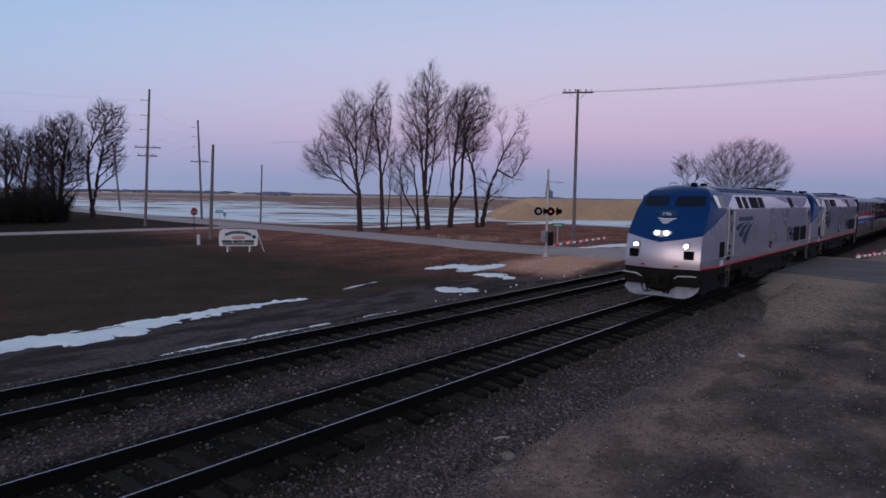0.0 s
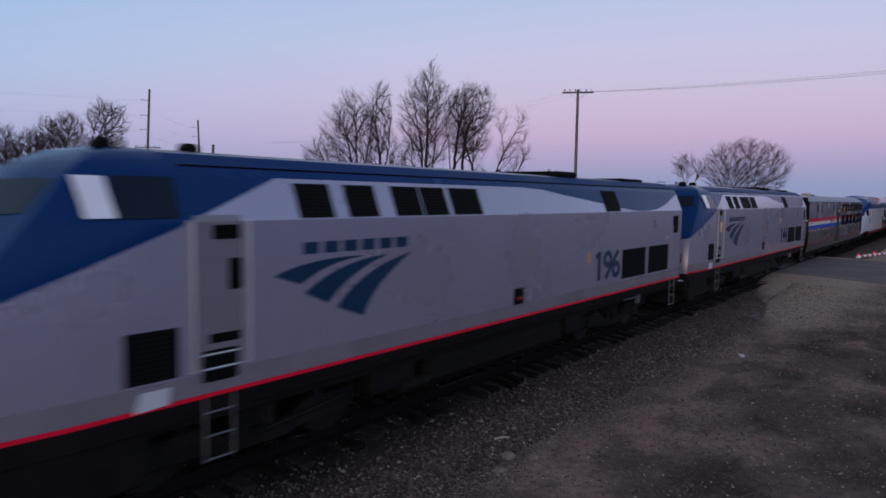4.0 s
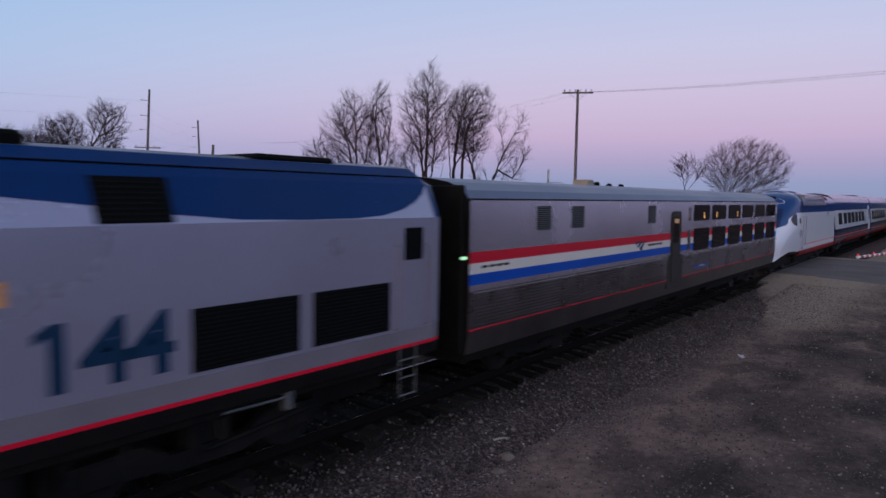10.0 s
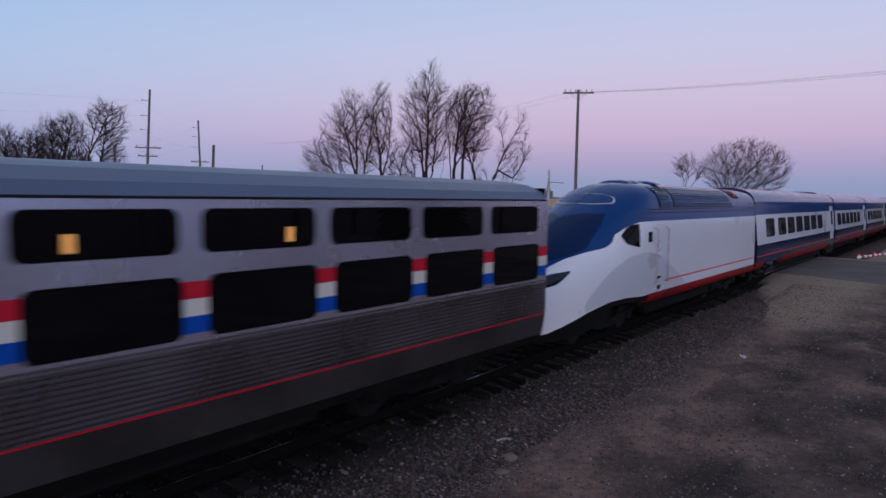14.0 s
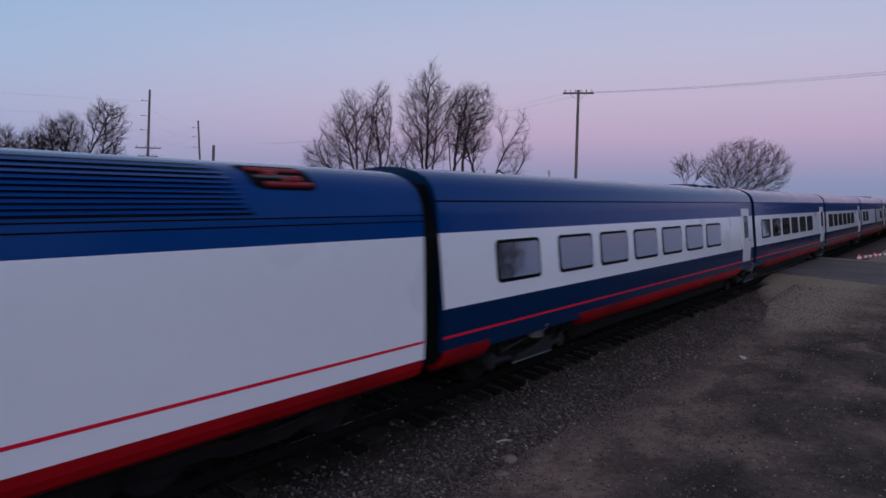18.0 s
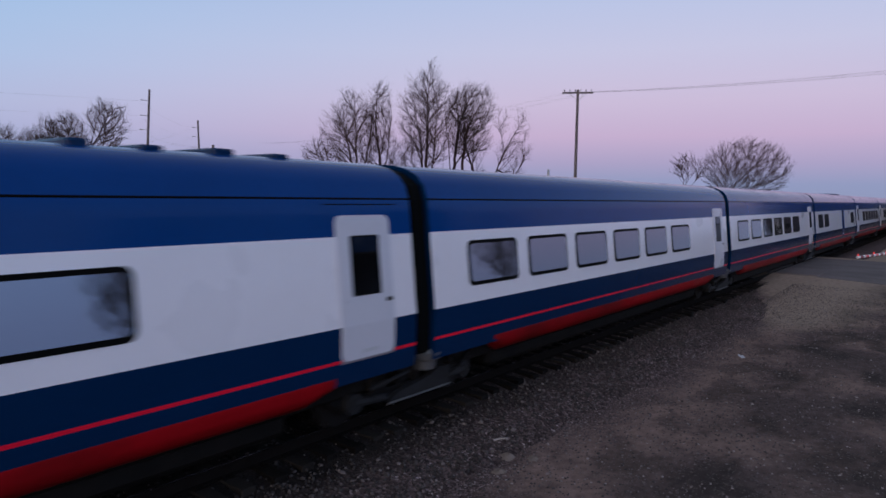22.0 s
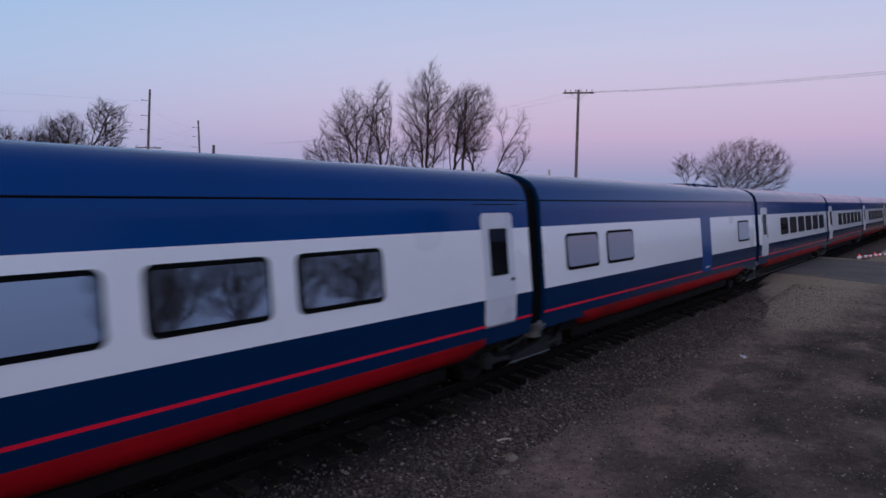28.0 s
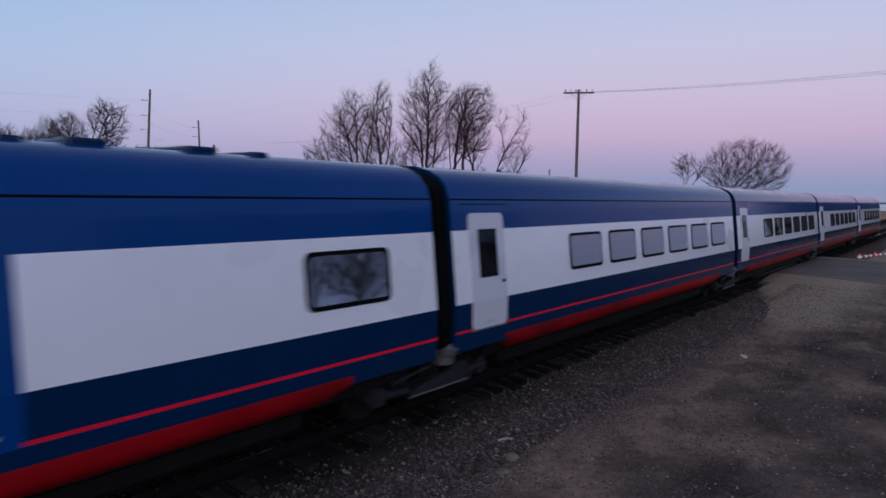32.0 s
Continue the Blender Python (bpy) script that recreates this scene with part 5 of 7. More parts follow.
        g = Build()
        g.box(0.03, 25.0, s * 1.50 - 0.02, s * 1.50 + 0.02, 3.745, 3.775)
        part("gutter", g, M_SKIRT, body)
    # dark front end with the gangway, and a marker lamp
    g = Build()
    g.box(-0.10, 0.0, -1.42, 1.42, 0.8, 4.02, bev=0.03)
    part("end_wall", g, M_UNDER, t, "grimy end wall")
    g = Build()
    g.box(-0.45, -0.08, -0.85, 0.85, 1.0, 3.5, bev=0.08)
    part("gangway", g, M_RUBBER, t)
    g = Build()
    g.box(25.05, 25.14, -1.42, 1.42, 0.8, 4.02, bev=0.03)
    g.box(25.12, 25.4, -0.85, 0.85, 1.0, 3.5, bev=0.08)
    part("gangway", g, M_RUBBER, t)
    g = Build()
    g.box(-0.12, -0.02, -1.47, -1.41, 2.63, 2.68)
    part("marker_lamp", g, M_GREENLIGHT, t)
    for x, w, h in ((7.32, 0.41, 0.16), (8.34, 0.15, 0.12), (9.2, 0.15, 0.09), (10.1, 0.15, 0.09)):
        g = Build()
        d = 0.25 if w > 0.3 else 0.08
        g.box(x, x + w, -d, d, 4.12, 4.18 + h, bev=0.04)
        part("roof_vent", g, M_TANBOX if w > 0.3 else M_BLACK, t)
    for x0, x1 in ((5.2, 8.2), (8.7, 10.2), (12.0, 14.5), (15.2, 18.8)):
        g = Build()
        g.box(x0, x1, -1.30, 1.30, 0.42, 0.85, bev=0.06)
        part("equipment_box", g, M_UNDER, t)
    truck(t, 3.4, 2.6, 0.46)
    truck(t, 21.6, 2.6, 0.46)


sleeping_car(65.4)

COACH = [(1.20, 0.52), (1.36, 0.58), (1.45, 0.72), (1.485, 0.92), (1.50, 1.05), (1.52, 1.275), (1.52, 1.325), (1.52, 1.82), (1.37, 3.18), (1.335, 3.50), (1.31, 3.74), (1.295, 3.77),
         (1.22, 3.99), (1.07, 4.155), (0.83, 4.28), (0.5, 4.36), (0.0, 4.39)]
coach_half = section_half(COACH[:12])
CREASES[coach_half] = [1.275, 1.82, 3.18, 3.50]
COACH_CODE = {0: 4, 1: 4, 2: 4, 3: 0, 4: 0, 5: 3, 6: 0, 7: 1, 8: 2, 9: 2, 10: 5, 11: 2, 12: 2, 13: 2, 14: 2, 15: 2}


def pane_half(z):
    """The panes lean in a little more than the side."""
    return coach_half(z) - 0.02 * (z - 2.5)


def big_window(t, x0, x1, s, z0=2.125, z1=2.985):
    g = Build()
    g.panel(rounded(x0, x1, z0, z1, 0.13, 5), coach_half, 0.010, 0.03, s)
    w = part("window", g, M_RUBBER, t, "tinted window in a black rounded frame")
    g = Build()
    g.panel(rounded(x0 + 0.055, x1 - 0.055, z0 + 0.08, z1 - 0.065, 0.09, 5), pane_half, 0.024, 0.02, s)
    part("pane", g, M_TINTGLASS, w)


def coach_door(t, x0, x1, s):
    g = Build()
    g.panel(rounded(x0, x1, 1.29, 3.50, 0.12), coach_half, 0.020, 0.05, s)
    d = part("entrance_door", g, M_GREYPAINT, t, "pale grey entrance door")
    g = Build()
    m = (x0 + x1) / 2
    g.panel(rounded(m - 0.31, m + 0.31, 2.26, 3.19, 0.03), coach_half, 0.026, 0.02, s)
    w = part("door_window", g, M_RUBBER, d)
    for z0, z1, mat in ((2.285, 2.90, M_BLACKGLASS), (2.93, 3.165, M_WINDSCREEN)):
        g = Build()
        g.panel([(m - 0.285, z0), (m + 0.285, z0), (m + 0.285, z1), (m - 0.285, z1)], coach_half, 0.030, 0.02, s)
        part("pane", g, mat, w)
    g = Build()
    g.panel([(x1 - 0.16, 2.12), (x1 - 0.03, 2.12), (x1 - 0.03, 2.18), (x1 - 0.16, 2.18)], coach_half, 0.03, 0.02, s)
    part("door_button", g, M_SKIRT, d)
    g = Build()
    g.panel([(x0 + 0.42, 1.37), (x0 + 0.75, 1.37), (x0 + 0.78, 1.43), (x0 + 0.45, 1.43)], coach_half, 0.027, 0.006, s)
    part("step_light", g, M_SIGNWHITE, d)
    g = Build()
    g.panel([(x0, 1.255), (x1, 1.255), (x1, 1.32), (x0, 1.32)], coach_half, 0.012, 0.02, s)
    part("door_sill", g, M_SILL, t)


def jacobs_bogie(t, x, half_base=1.45):
    b = truck(t, x, half_base * 2, 0.46)
    for s in (-1, 1):
        g = Build()
        out = [(-0.70, 0.31), (0.98, 0.28), (0.97, 0.64), (0.62, 0.66), (0.40, 0.55), (0.05, 0.50), (-0.45, 0.43)]
        n = len(out)
        a, c = [(u, s * 1.26, z) for u, z in out], [(u, s * 1.14, z) for u, z in out]
        g.add(a + c, [tuple(range(n)), tuple(range(2 * n - 1, n - 1, -1))] + [(i, i + n, (i + 1) % n + n, (i + 1) % n) for i in range(n)])
        beam = part("bogie_beam", g, M_BEAM, b, "grey bogie beam")
        g = Build()
        g.box(-0.70, 0.98, s * 1.26 - 0.02, s * 1.26 + 0.02, 0.268, 0.30, bev=0.008)
        part("beam_flange", g, M_STEP, beam)
        g = Build()
        g.tube([(0.32, s * 1.18, 0.70), (0.32, s * 1.18, 0.86), (0.32, s * 1.18, 0.90), (0.32, s * 1.18, 1.02), (0.32, s * 1.18, 1.10)], [0.20, 0.22, 0.30, 0.33, 0.26], 14)
        part("air_spring", g, M_STEP, b, "pale grey air spring", smooth=True)
        for u in (-half_base, half_base):
            g = Build()
            disc(g, (u, s * 1.17, 0.46), (0, 1, 0), 0.17, 0.16, 16)
            box = part("axle_box", g, M_BEAM, b)
            g = Build()
            disc(g, (u, s * 1.26, 0.46), (0, 1, 0), 0.08, 0.03, 12)
            part("box_cover", g, M_BEAM, box)
            q = 1 if u > 0 else -1
            g = Build()
            g.tube([(u - q * 0.40, s * 1.16, 0.42 + 0.04 * k) for k in range(11)], [0.11 if k % 2 else 0.085 for k in range(11)], 10)
            part("coil_spring", g, M_UNDER, b)
            g = Build()
            g.tube([(u, s * 1.20, 0.46), (u - q * 0.75, s * 1.20, 0.40)], [0.09, 0.06], 8)
            part("trailing_arm", g, M_BEAM, b)
        g = Build()
        g.tube([(-1.15, s * 1.27, 0.64), (-0.75, s * 1.28, 0.69), (-0.74, s * 1.28, 0.69), (-0.2, s * 1.28, 0.76)], [0.05, 0.05, 0.03, 0.03], 8)
        part("damper", g, M_BEAM, b)
        g = Build()
        g.tube([(1.0, s * 1.2, 0.85), (1.25, s * 1.26, 0.62), (1.5, s * 1.2, 0.72), (1.8, s * 1.15, 0.80)], 0.028, 6)
        part("air_hose", g, M_RUBBER, b)


M_BEAM = material("grey_bogie_metal", (0.026, 0.026, 0.028), 0.6, 0.0, 0.3, 2.0, bump=0.2, bump_scale=30, dirt=(0.018, 0.016, 0.015), dirt_amount=0.7, spec=0.08)


def coach(X0, length, label, windows, doors, skirts, bogies, gap_blue=None, vents=(), front_gap=True):
    t = thing("coach", label, "railway carriage", "carriages of the train", m=pose(X0, 0, 0))
    CARS.append((t, X0))
    slots = [M_NAVY, M_WHITE, M_ROOFBLUE, M_RED, M_CRIMSON, M_RUBBER]
    upper = COACH[3:]
    g = shell(upper, [0.0, length], lambda k, i: COACH_CODE[k + 3])
    body = part("body", g, slots, t, smooth=True)
    # red skirts hang below between the bogies
    for a, b in skirts:
        for s in (-1, 1):
            g = Build()
            e = 0.45 if b - a > 5 else 0.1
            outer = [(1.500, 1.06), (1.502, 0.90), (1.45, 0.79), (1.34, 0.70), (1.20, 0.63)]
            rings = []
            for x, lift in ((a, 0.30 if e > 0.2 else 0.02), (a + e, 0.0), (b - e, 0.0), (b, 0.16 if e > 0.2 else 0.02)):
                rings.append([(x, s * (h + 0.004), z + lift * (1.06 - z) / 0.43 * 0.9) for h, z in outer] + [(x, s * 1.0, 0.80)])
            g.loft(rings, True, True)
            part("skirt", g, M_CRIMSON, t, "dark red side skirt", smooth=True)
    for s in (-1, 1):
        for x0, x1 in windows:
            big_window(t, x0, x1, s)
        for x0, x1 in doors:
            coach_door(t, x0, x1, s)
        if gap_blue:
            g = Build()
            g.panel([(gap_blue[0], 1.27), (gap_blue[1], 1.27), (gap_blue[1], 3.19), (gap_blue[0], 3.19)], coach_half, 0.005, 0.02, s)
            b = part("blue_panel", g, M_ROOFBLUE, body, "navy panel that parts the white band")
            g = Build()
            g.panel([(gap_blue[0] + 0.4, 1.39), (gap_blue[0] + 0.85, 1.39), (gap_blue[0] + 0.85, 1.44), (gap_blue[0] + 0.4, 1.44)], coach_half, 0.012, 0.01, s)
            part("handle", g, M_BRIGHT, b)
        # roof seam and a short drip rail over each door
        g = Build()
        g.panel([(0.02, 3.752), (length - 0.02, 3.752), (length - 0.02, 3.768), (0.02, 3.768)], coach_half, 0.006, 0.01, s)
        part("roof_seam", g, M_RUBBER, body)
        for x0, x1 in doors:
            g = Build()
            g.panel([(x0 - 0.2, 3.66), (x1 + 0.2, 3.66), (x1 + 0.2, 3.675), (x0 - 0.2, 3.675)], coach_half, 0.006, 0.01, s)
            part("drip_rail", g, M_RUBBER, body)
    for x, w, h in vents:
        g = Build()
        g.box(x, x + w, -0.55, 0.55, 4.28, 4.385 + h, bev=0.03)
        part("roof_unit", g, M_NAVY, t)
    # dark bellows ahead of the car
    inner = [(max(0.0, hh - 0.10), z - (0.06 if z > 4 else 0)) for hh, z in COACH[4:]]
    if front_gap:
        g = Build()
        g.loft([ring(-0.62, inner), ring(-0.50, inner), ring(-0.48, [(max(0, a - 0.05) if a > 0 else 0, z) for a, z in inner]), ring(-0.32, [(max(0, a - 0.05) if a > 0 else 0, z) for a, z in inner]), ring(-0.30, inner), ring(-0.02, inner)], True, True)
        part("gangway_bellows", g, M_RUBBER, t, "black rubber gangway bellows")
    g = Build()
    g.box(0.3, length - 0.3, -1.15, 1.15, 0.55, 0.95, bev=0.05)
    part("underframe", g, M_UNDER, t)
    # belly boxes between the bogies, added so that no light passes beneath
    for a, b in skirts:
        if b - a > 5:
            g = Build()
            g.box(a + 0.5, b - 0.5, -1.02, 1.02, 0.20, 0.60, bev=0.10)
            part("belly_pan", g, M_UNDER, t)
    for x in bogies:
        jacobs_bogie(t, x)
    return t


six = [(1.06 + 2.165 * k, 2.79 + 2.165 * k) for k in range(6)]
six_b = [(4.42 + 2.165 * k, 6.16 + 2.165 * k) for k in range(6)]
ROOF_UNITS = [(12.2, 0.3, 0.02), (12.9, 0.5, 0.05), (14.4, 0.45, 0.05), (15.4, 0.3, 0.03)]
PLAIN = "white and navy high-speed coach with a blue roof and red skirt"
coach(109.15, 21.6, "white and navy end coach with a blue roof and seven windows", [(1.74, 3.45)] + [(4.27 + 2.17 * k, 6.01 + 2.17 * k) for k in range(6)], [(19.90, 21.05)],
      [(0.0, 1.45), (5.3, 19.8)], [3.4, 21.9], vents=[(16.5, 0.3, 0.05), (17.4, 0.3, 0.03), (18.4, 0.35, 0.05), (19.4, 0.3, 0.03)], front_gap=False)
coach(131.25, 18.0, PLAIN, six, [(16.28, 17.45)], [(1.9, 16.35)], [18.28])
coach(149.75, 18.1, PLAIN, six, [(16.36, 17.45)], [(1.9, 16.4)], [18.38])
coach(168.4, 18.5, "white and navy cafe coach with three windows and a navy panel", [(1.05, 2.78), (3.25, 4.98), (15.64, 17.37)], [], [(1.9, 16.5)], [18.78], gap_blue=(10.97, 12.06), vents=ROOF_UNITS)
coach(187.45, 18.2, PLAIN, six_b, [(0.50, 1.66)], [(1.7, 16.4)], [18.48])
coach(206.2, 18.2, PLAIN, six_b, [(0.50, 1.66)], [(1.7, 16.4)], [18.48])
coach(224.95, 18.2, PLAIN, six_b, [(0.50, 1.66)], [(1.7, 16.4)], [18.48])
coach(243.7, 18.2, PLAIN, six_b, [(0.50, 1.66)], [(1.7, 16.4)], [18.48])


def power_car(X0):
    """The white power car with a long blue sloping nose. Rows run along the car; each follows a paint line."""
    t = thing("power_car", "white high-speed power car with a blue nose and roof", "power car", m=pose(X0, 0, 0))
    CARS.append((t, X0))
    L_ = 17.62
    top = [(0.0, 1.95), (0.35, 2.18), (1.0, 2.52), (2.0, 2.97), (3.0, 3.38), (3.86, 3.70), (4.5, 3.95), (5.2, 4.17), (5.9, 4.31), (6.9, 4.36), (8.0, 4.34), (L_, 4.30)]
    wide = [(0.0, 0.62), (0.2, 0.80), (0.5, 0.98), (1.0, 1.15), (1.7, 1.29), (2.6, 1.40), (3.6, 1.47), (5.0, 1.515), (L_, 1.52)]
    arch = [(0.0, 0.50), (0.4, 0.52), (1.2, 0.72), (2.0, 0.92), (3.0, 1.07), (4.0, 1.08), (5.0, 1.01), (5.55, 1.02), (L_, 1.02)]
    cut = [(0.0, 1.80), (0.5, 2.03), (1.2, 2.28), (2.0, 2.42), (2.9, 2.50), (3.25, 2.58), (3.5, 2.84), (4.1, 3.02), (4.9, 3.16), (5.6, 3.17), (L_, 3.15)]
    xs = [0.0, 0.12, 0.3, 0.5, 0.75, 1.0, 1.35, 1.7, 2.05, 2.4, 2.75, 3.05, 3.3, 3.5, 3.75, 4.0, 4.3, 4.6, 4.9, 5.2, 5.55, 5.9, 6.4, 6.9, 7.5, 8.2, 13.0, L_]

    def wz(x, z):
        """Half width at height z: full below, drawing in toward the roof."""
        h, w = interp(top, x), interp(wide, x)
        rel = max(0.0, min(1.0, (z - 1.2) / max(0.2, h - 1.2)))
        body_ = interp([(0.0, 1.0), (0.18, 1.0), (0.60, 0.975), (0.72, 0.955), (0.815, 0.925), (0.90, 0.83), (0.96, 0.64), (0.99, 0.34), (1.0, 0.0)], rel)
        nose_ = interp([(0.0, 1.0), (0.2, 0.99), (0.5, 0.93), (0.7, 0.84), (0.85, 0.68), (0.94, 0.46), (0.99, 0.2), (1.0, 0.0)], rel)
        f = max(0.0, min(1.0, (x - 2.5) / 3.0))
        return w * (nose_ + (body_ - nose_) * f)

    def row(x):
        h, a, c = interp(top, x), interp(arch, x), min(interp(cut, x), interp(top, x) - 0.1)
        zs = [a, a + (c - a) * 0.25, a + (c - a) * 0.5, a + (c - a) * 0.75, c]
        fold = max(c + 0.05, min(3.48, c + (h - c) * 0.4))
        zs += [fold] + [fold + (h - fold) * q for q in (0.12, 0.35, 0.58, 0.78, 0.91, 0.975, 1.0)]
        return [(x, -wz(x, z), z) for z in zs]
    rings = [row(x) for x in xs]
    n = len(rings[0])
    g = Build()
    code = lambda i, j: 0 if j < 4 else (1 if xs[i] < 5.5 else 2)
    g.loft(rings, False, mats=code)
    g.loft([[(x, -y, z) for x, y, z in r] for r in rings], False, mats=code)
    for r in (rings[0], rings[-1]):
        g.add(r + [(x, -y, z) for x, y, z in reversed(r)], [tuple(range(2 * n))], 0)
    body = part("body", g, [M_WHITE, M_NOSEBLUE, M_ROOFBLUE], t, smooth=True)
    half = lambda x: (lambda z: wz(x, z))

    def patch(name, outline, mat, proud=0.006, parent=body, label="", s=-1, steps=10, lift=0.0):
        """A painted or glazed area that follows the curved side: rows between a lower and an upper line in (x, z)."""
        lo, hi = outline
        x0, x1 = max(lo[0][0], hi[0][0]), min(lo[-1][0], hi[-1][0])
        q = Build()
        cols = []
        m = 14
        for i in range(m + 1):
            x = x0 + (x1 - x0) * i / m
            za, zb = interp(lo, x), interp(hi, x)
            cols.append([(x, s * (wz(x, za + (zb - za) * k / steps) + proud), za + (zb - za) * k / steps + lift) for k in range(steps + 1)])
        q.loft(cols, False)
        return part(name, q, mat, parent, label, smooth=True)
    for s in (-1, 1):
        patch("cab_side_window", ([(3.80, 2.78), (4.0, 2.60), (4.15, 2.54), (4.83, 2.44)], [(3.80, 2.82), (4.1, 3.0), (4.4, 3.08), (4.83, 3.11)]), M_BLACKGLASS, 0.010, body, "black cab side window", s)
        patch("grey_flash", ([(1.6, 0.90), (3.0, 1.09), (4.0, 1.10), (5.0, 1.03), (5.55, 1.035), (8.8, 1.035)], [(1.6, 1.0), (2.4, 1.55), (3.2, 1.92), (4.2, 2.20), (5.3, 2.29), (6.2, 2.16), (7.2, 1.80), (8.2, 1.36), (8.8, 1.05)]), M_GREYPAINT, 0.003, body, "pale grey paint sweep", s)
        crown = lambda a, b, cap: [(a + (b - a) * k / 12, min(cap, interp(top, a + (b - a) * k / 12) - 0.002)) for k in range(13)]
        patch("windscreen", ([(0.75, 2.24), (1.5, 2.36), (2.2, 2.52), (2.9, 2.95), (3.6, 3.37)], crown(0.75, 3.6, 3.39)), M_POWERGLASS, 0.008, body, "wraparound dark windscreen", s, lift=0.012)
        rim = patch("lamp_surround", ([(3.74, 3.63), (4.2, 3.67), (4.38, 3.76), (4.52, 3.88)], crown(3.74, 4.52, 4.2)), M_GREYPAINT, 0.006, body, "pale rim of the upper lamp", s, lift=0.010)
        patch("upper_lamp", ([(3.77, 3.65), (4.19, 3.685), (4.36, 3.775), (4.49, 3.872)], crown(3.77, 4.49, 4.2)), M_NOSEBLUE, 0.010, rim, "", s, lift=0.016)
        patch("headlight", ([(0.25, 1.62), (0.8, 1.70), (1.35, 1.98)], [(0.25, 1.88), (0.8, 1.98), (1.35, 2.02)]), M_GLASS, 0.008, body, "swept dark headlight", s)
        side_half = lambda z: wz(9.0, z)
        g = Build()
        g.panel([(6.95, 1.305), (17.6, 1.305), (17.6, 1.352), (6.95, 1.352)], side_half, 0.004, 0.01, s)
        part("red_line", g, M_RED, body)
        g = Build()
        g.panel(rounded(6.82, 7.10, 1.28, 1.36, 0.03), side_half, 0.007, 0.01, s)
        part("red_cap", g, M_RED, body)
        g = Build()
        outer = [(1.525, 1.03), (1.525, 0.90), (1.48, 0.78), (1.36, 0.70), (1.1, 0.74)]
        g.loft([[(5.5, s * h, z + 0.15 * (1.03 - z)) for h, z in outer]] + [[(x, s * h, z) for h, z in outer] for x in (6.2, 17.55)], True, True)
        part("skirt", g, M_CRIMSON, t, "dark red side skirt")
        # door with rails and steps
        g = Build()
        g.panel(rounded(5.92, 6.74, 1.10, 3.06, 0.05), half(6.3), 0.004, 0.02, s)
        d = part("cab_door", g, M_WHITE, body)
        for x in (5.88, 6.80):
            g = Build()
            g.tube([(x, s * 1.50, 1.30), (x, s * 1.60, 1.36), (x, s * 1.585, 2.92), (x, s * 1.47, 2.98)], 0.022, 8)
            part("grab_rail", g, M_SILVER, t)
        for z in (1.14, 1.46, 1.72, 2.05, 2.3, 2.55):
            g = Build()
            g.panel(rounded(6.14, 6.42, z - 0.04, z + 0.04 if z > 1.3 else z + 0.08, 0.02), half(6.3), 0.009, 0.02, s)
            part("foothold", g, M_SKIRT if z < 1.5 else M_GREYPAINT, d)
        g = Build()
        g.panel(rounded(5.42, 5.70, 2.56, 2.86, 0.03), half(5.6), 0.008, 0.02, s)
        part("small_window", g, M_BLACKGLASS, body)
        # louvres along the roof side
        for x0, x1 in ((6.3, 7.42), (7.55, 14.26)):
            lou = patch("roof_louvre", ([(x0, 3.56), (x1, 3.56)], [(x0, 4.21), (x1 - (0.30 if x1 > 10 else 0), 4.21), (x1, 3.60)]), M_LOUVRE, 0.008, body, "dark louvred roof side", s)
            for k in range(10):
                z = 3.59 + k * 0.062
                g = Build()
                b_ = x1 - 0.05 - (0.28 * k / 10 if x1 > 10 else 0)
                g.loft([[(x, s * (wz(9, z) + 0.008), z), (x, s * (wz(9, z + 0.01) + 0.04), z + 0.006), (x, s * (wz(9, z + 0.045) + 0.012), z + 0.042)] for x in (x0 + 0.04, b_)], False)
                part("louvre_slat", g, M_ROOFBLUE, lou)
        for z in (3.405, 3.505):
            g = Build()
            g.panel([(5.5, z), (17.6, z), (17.6, z + 0.018), (5.5, z + 0.018)], side_half, 0.008, 0.012, s)
            part("drip_rail", g, M_BLACK, body)
        hatch = patch("roof_hatch", ([(14.34, 3.95), (14.5, 3.90), (15.35, 3.89), (15.42, 3.95)], [(14.34, 4.23), (15.42, 4.23)]), M_BLACK, 0.006, body, "open roof hatch with red pipes", s)
        for k, (xa, xb, z, r_) in enumerate(((14.42, 15.30, 4.16, 0.040), (14.46, 15.2, 4.07, 0.030), (14.55, 15.34, 3.97, 0.040), (14.62, 14.80, 4.10, 0.07), (15.02, 15.18, 4.04, 0.06), (14.86, 14.96, 4.02, 0.05))):
            g = Build()
            g.tube([(xa, s * wz(15.0, z), z), (xb, s * wz(15.0, z), z)], r_, 8)
            part("hatch_pipe", g, M_SIGNRED if k != 1 else M_STEP, hatch)
    for x0, x1, h, w in ((6.0, 6.75, 0.10, 0.55), (6.42, 7.34, 0.09, 0.62), (7.36, 8.0, 0.07, 0.9), (8.6, 9.4, 0.05, 0.5)):
        g = Build()
        g.loft([[(x0 + (x1 - x0) * k / 12, w * j / 6, interp(top, x0) - 0.06 + (h + 0.05) * math.sin(math.pi * k / 12) ** 0.45 * (1 - abs(j / 6) ** 4)) for j in range(-6, 7)] for k in range(13)], False)
        part("roof_fairing", g, M_ROOFBLUE if x0 < 8 else M_GREYPAINT, t, smooth=True)
    # dark chassis under the nose
    g = Build()
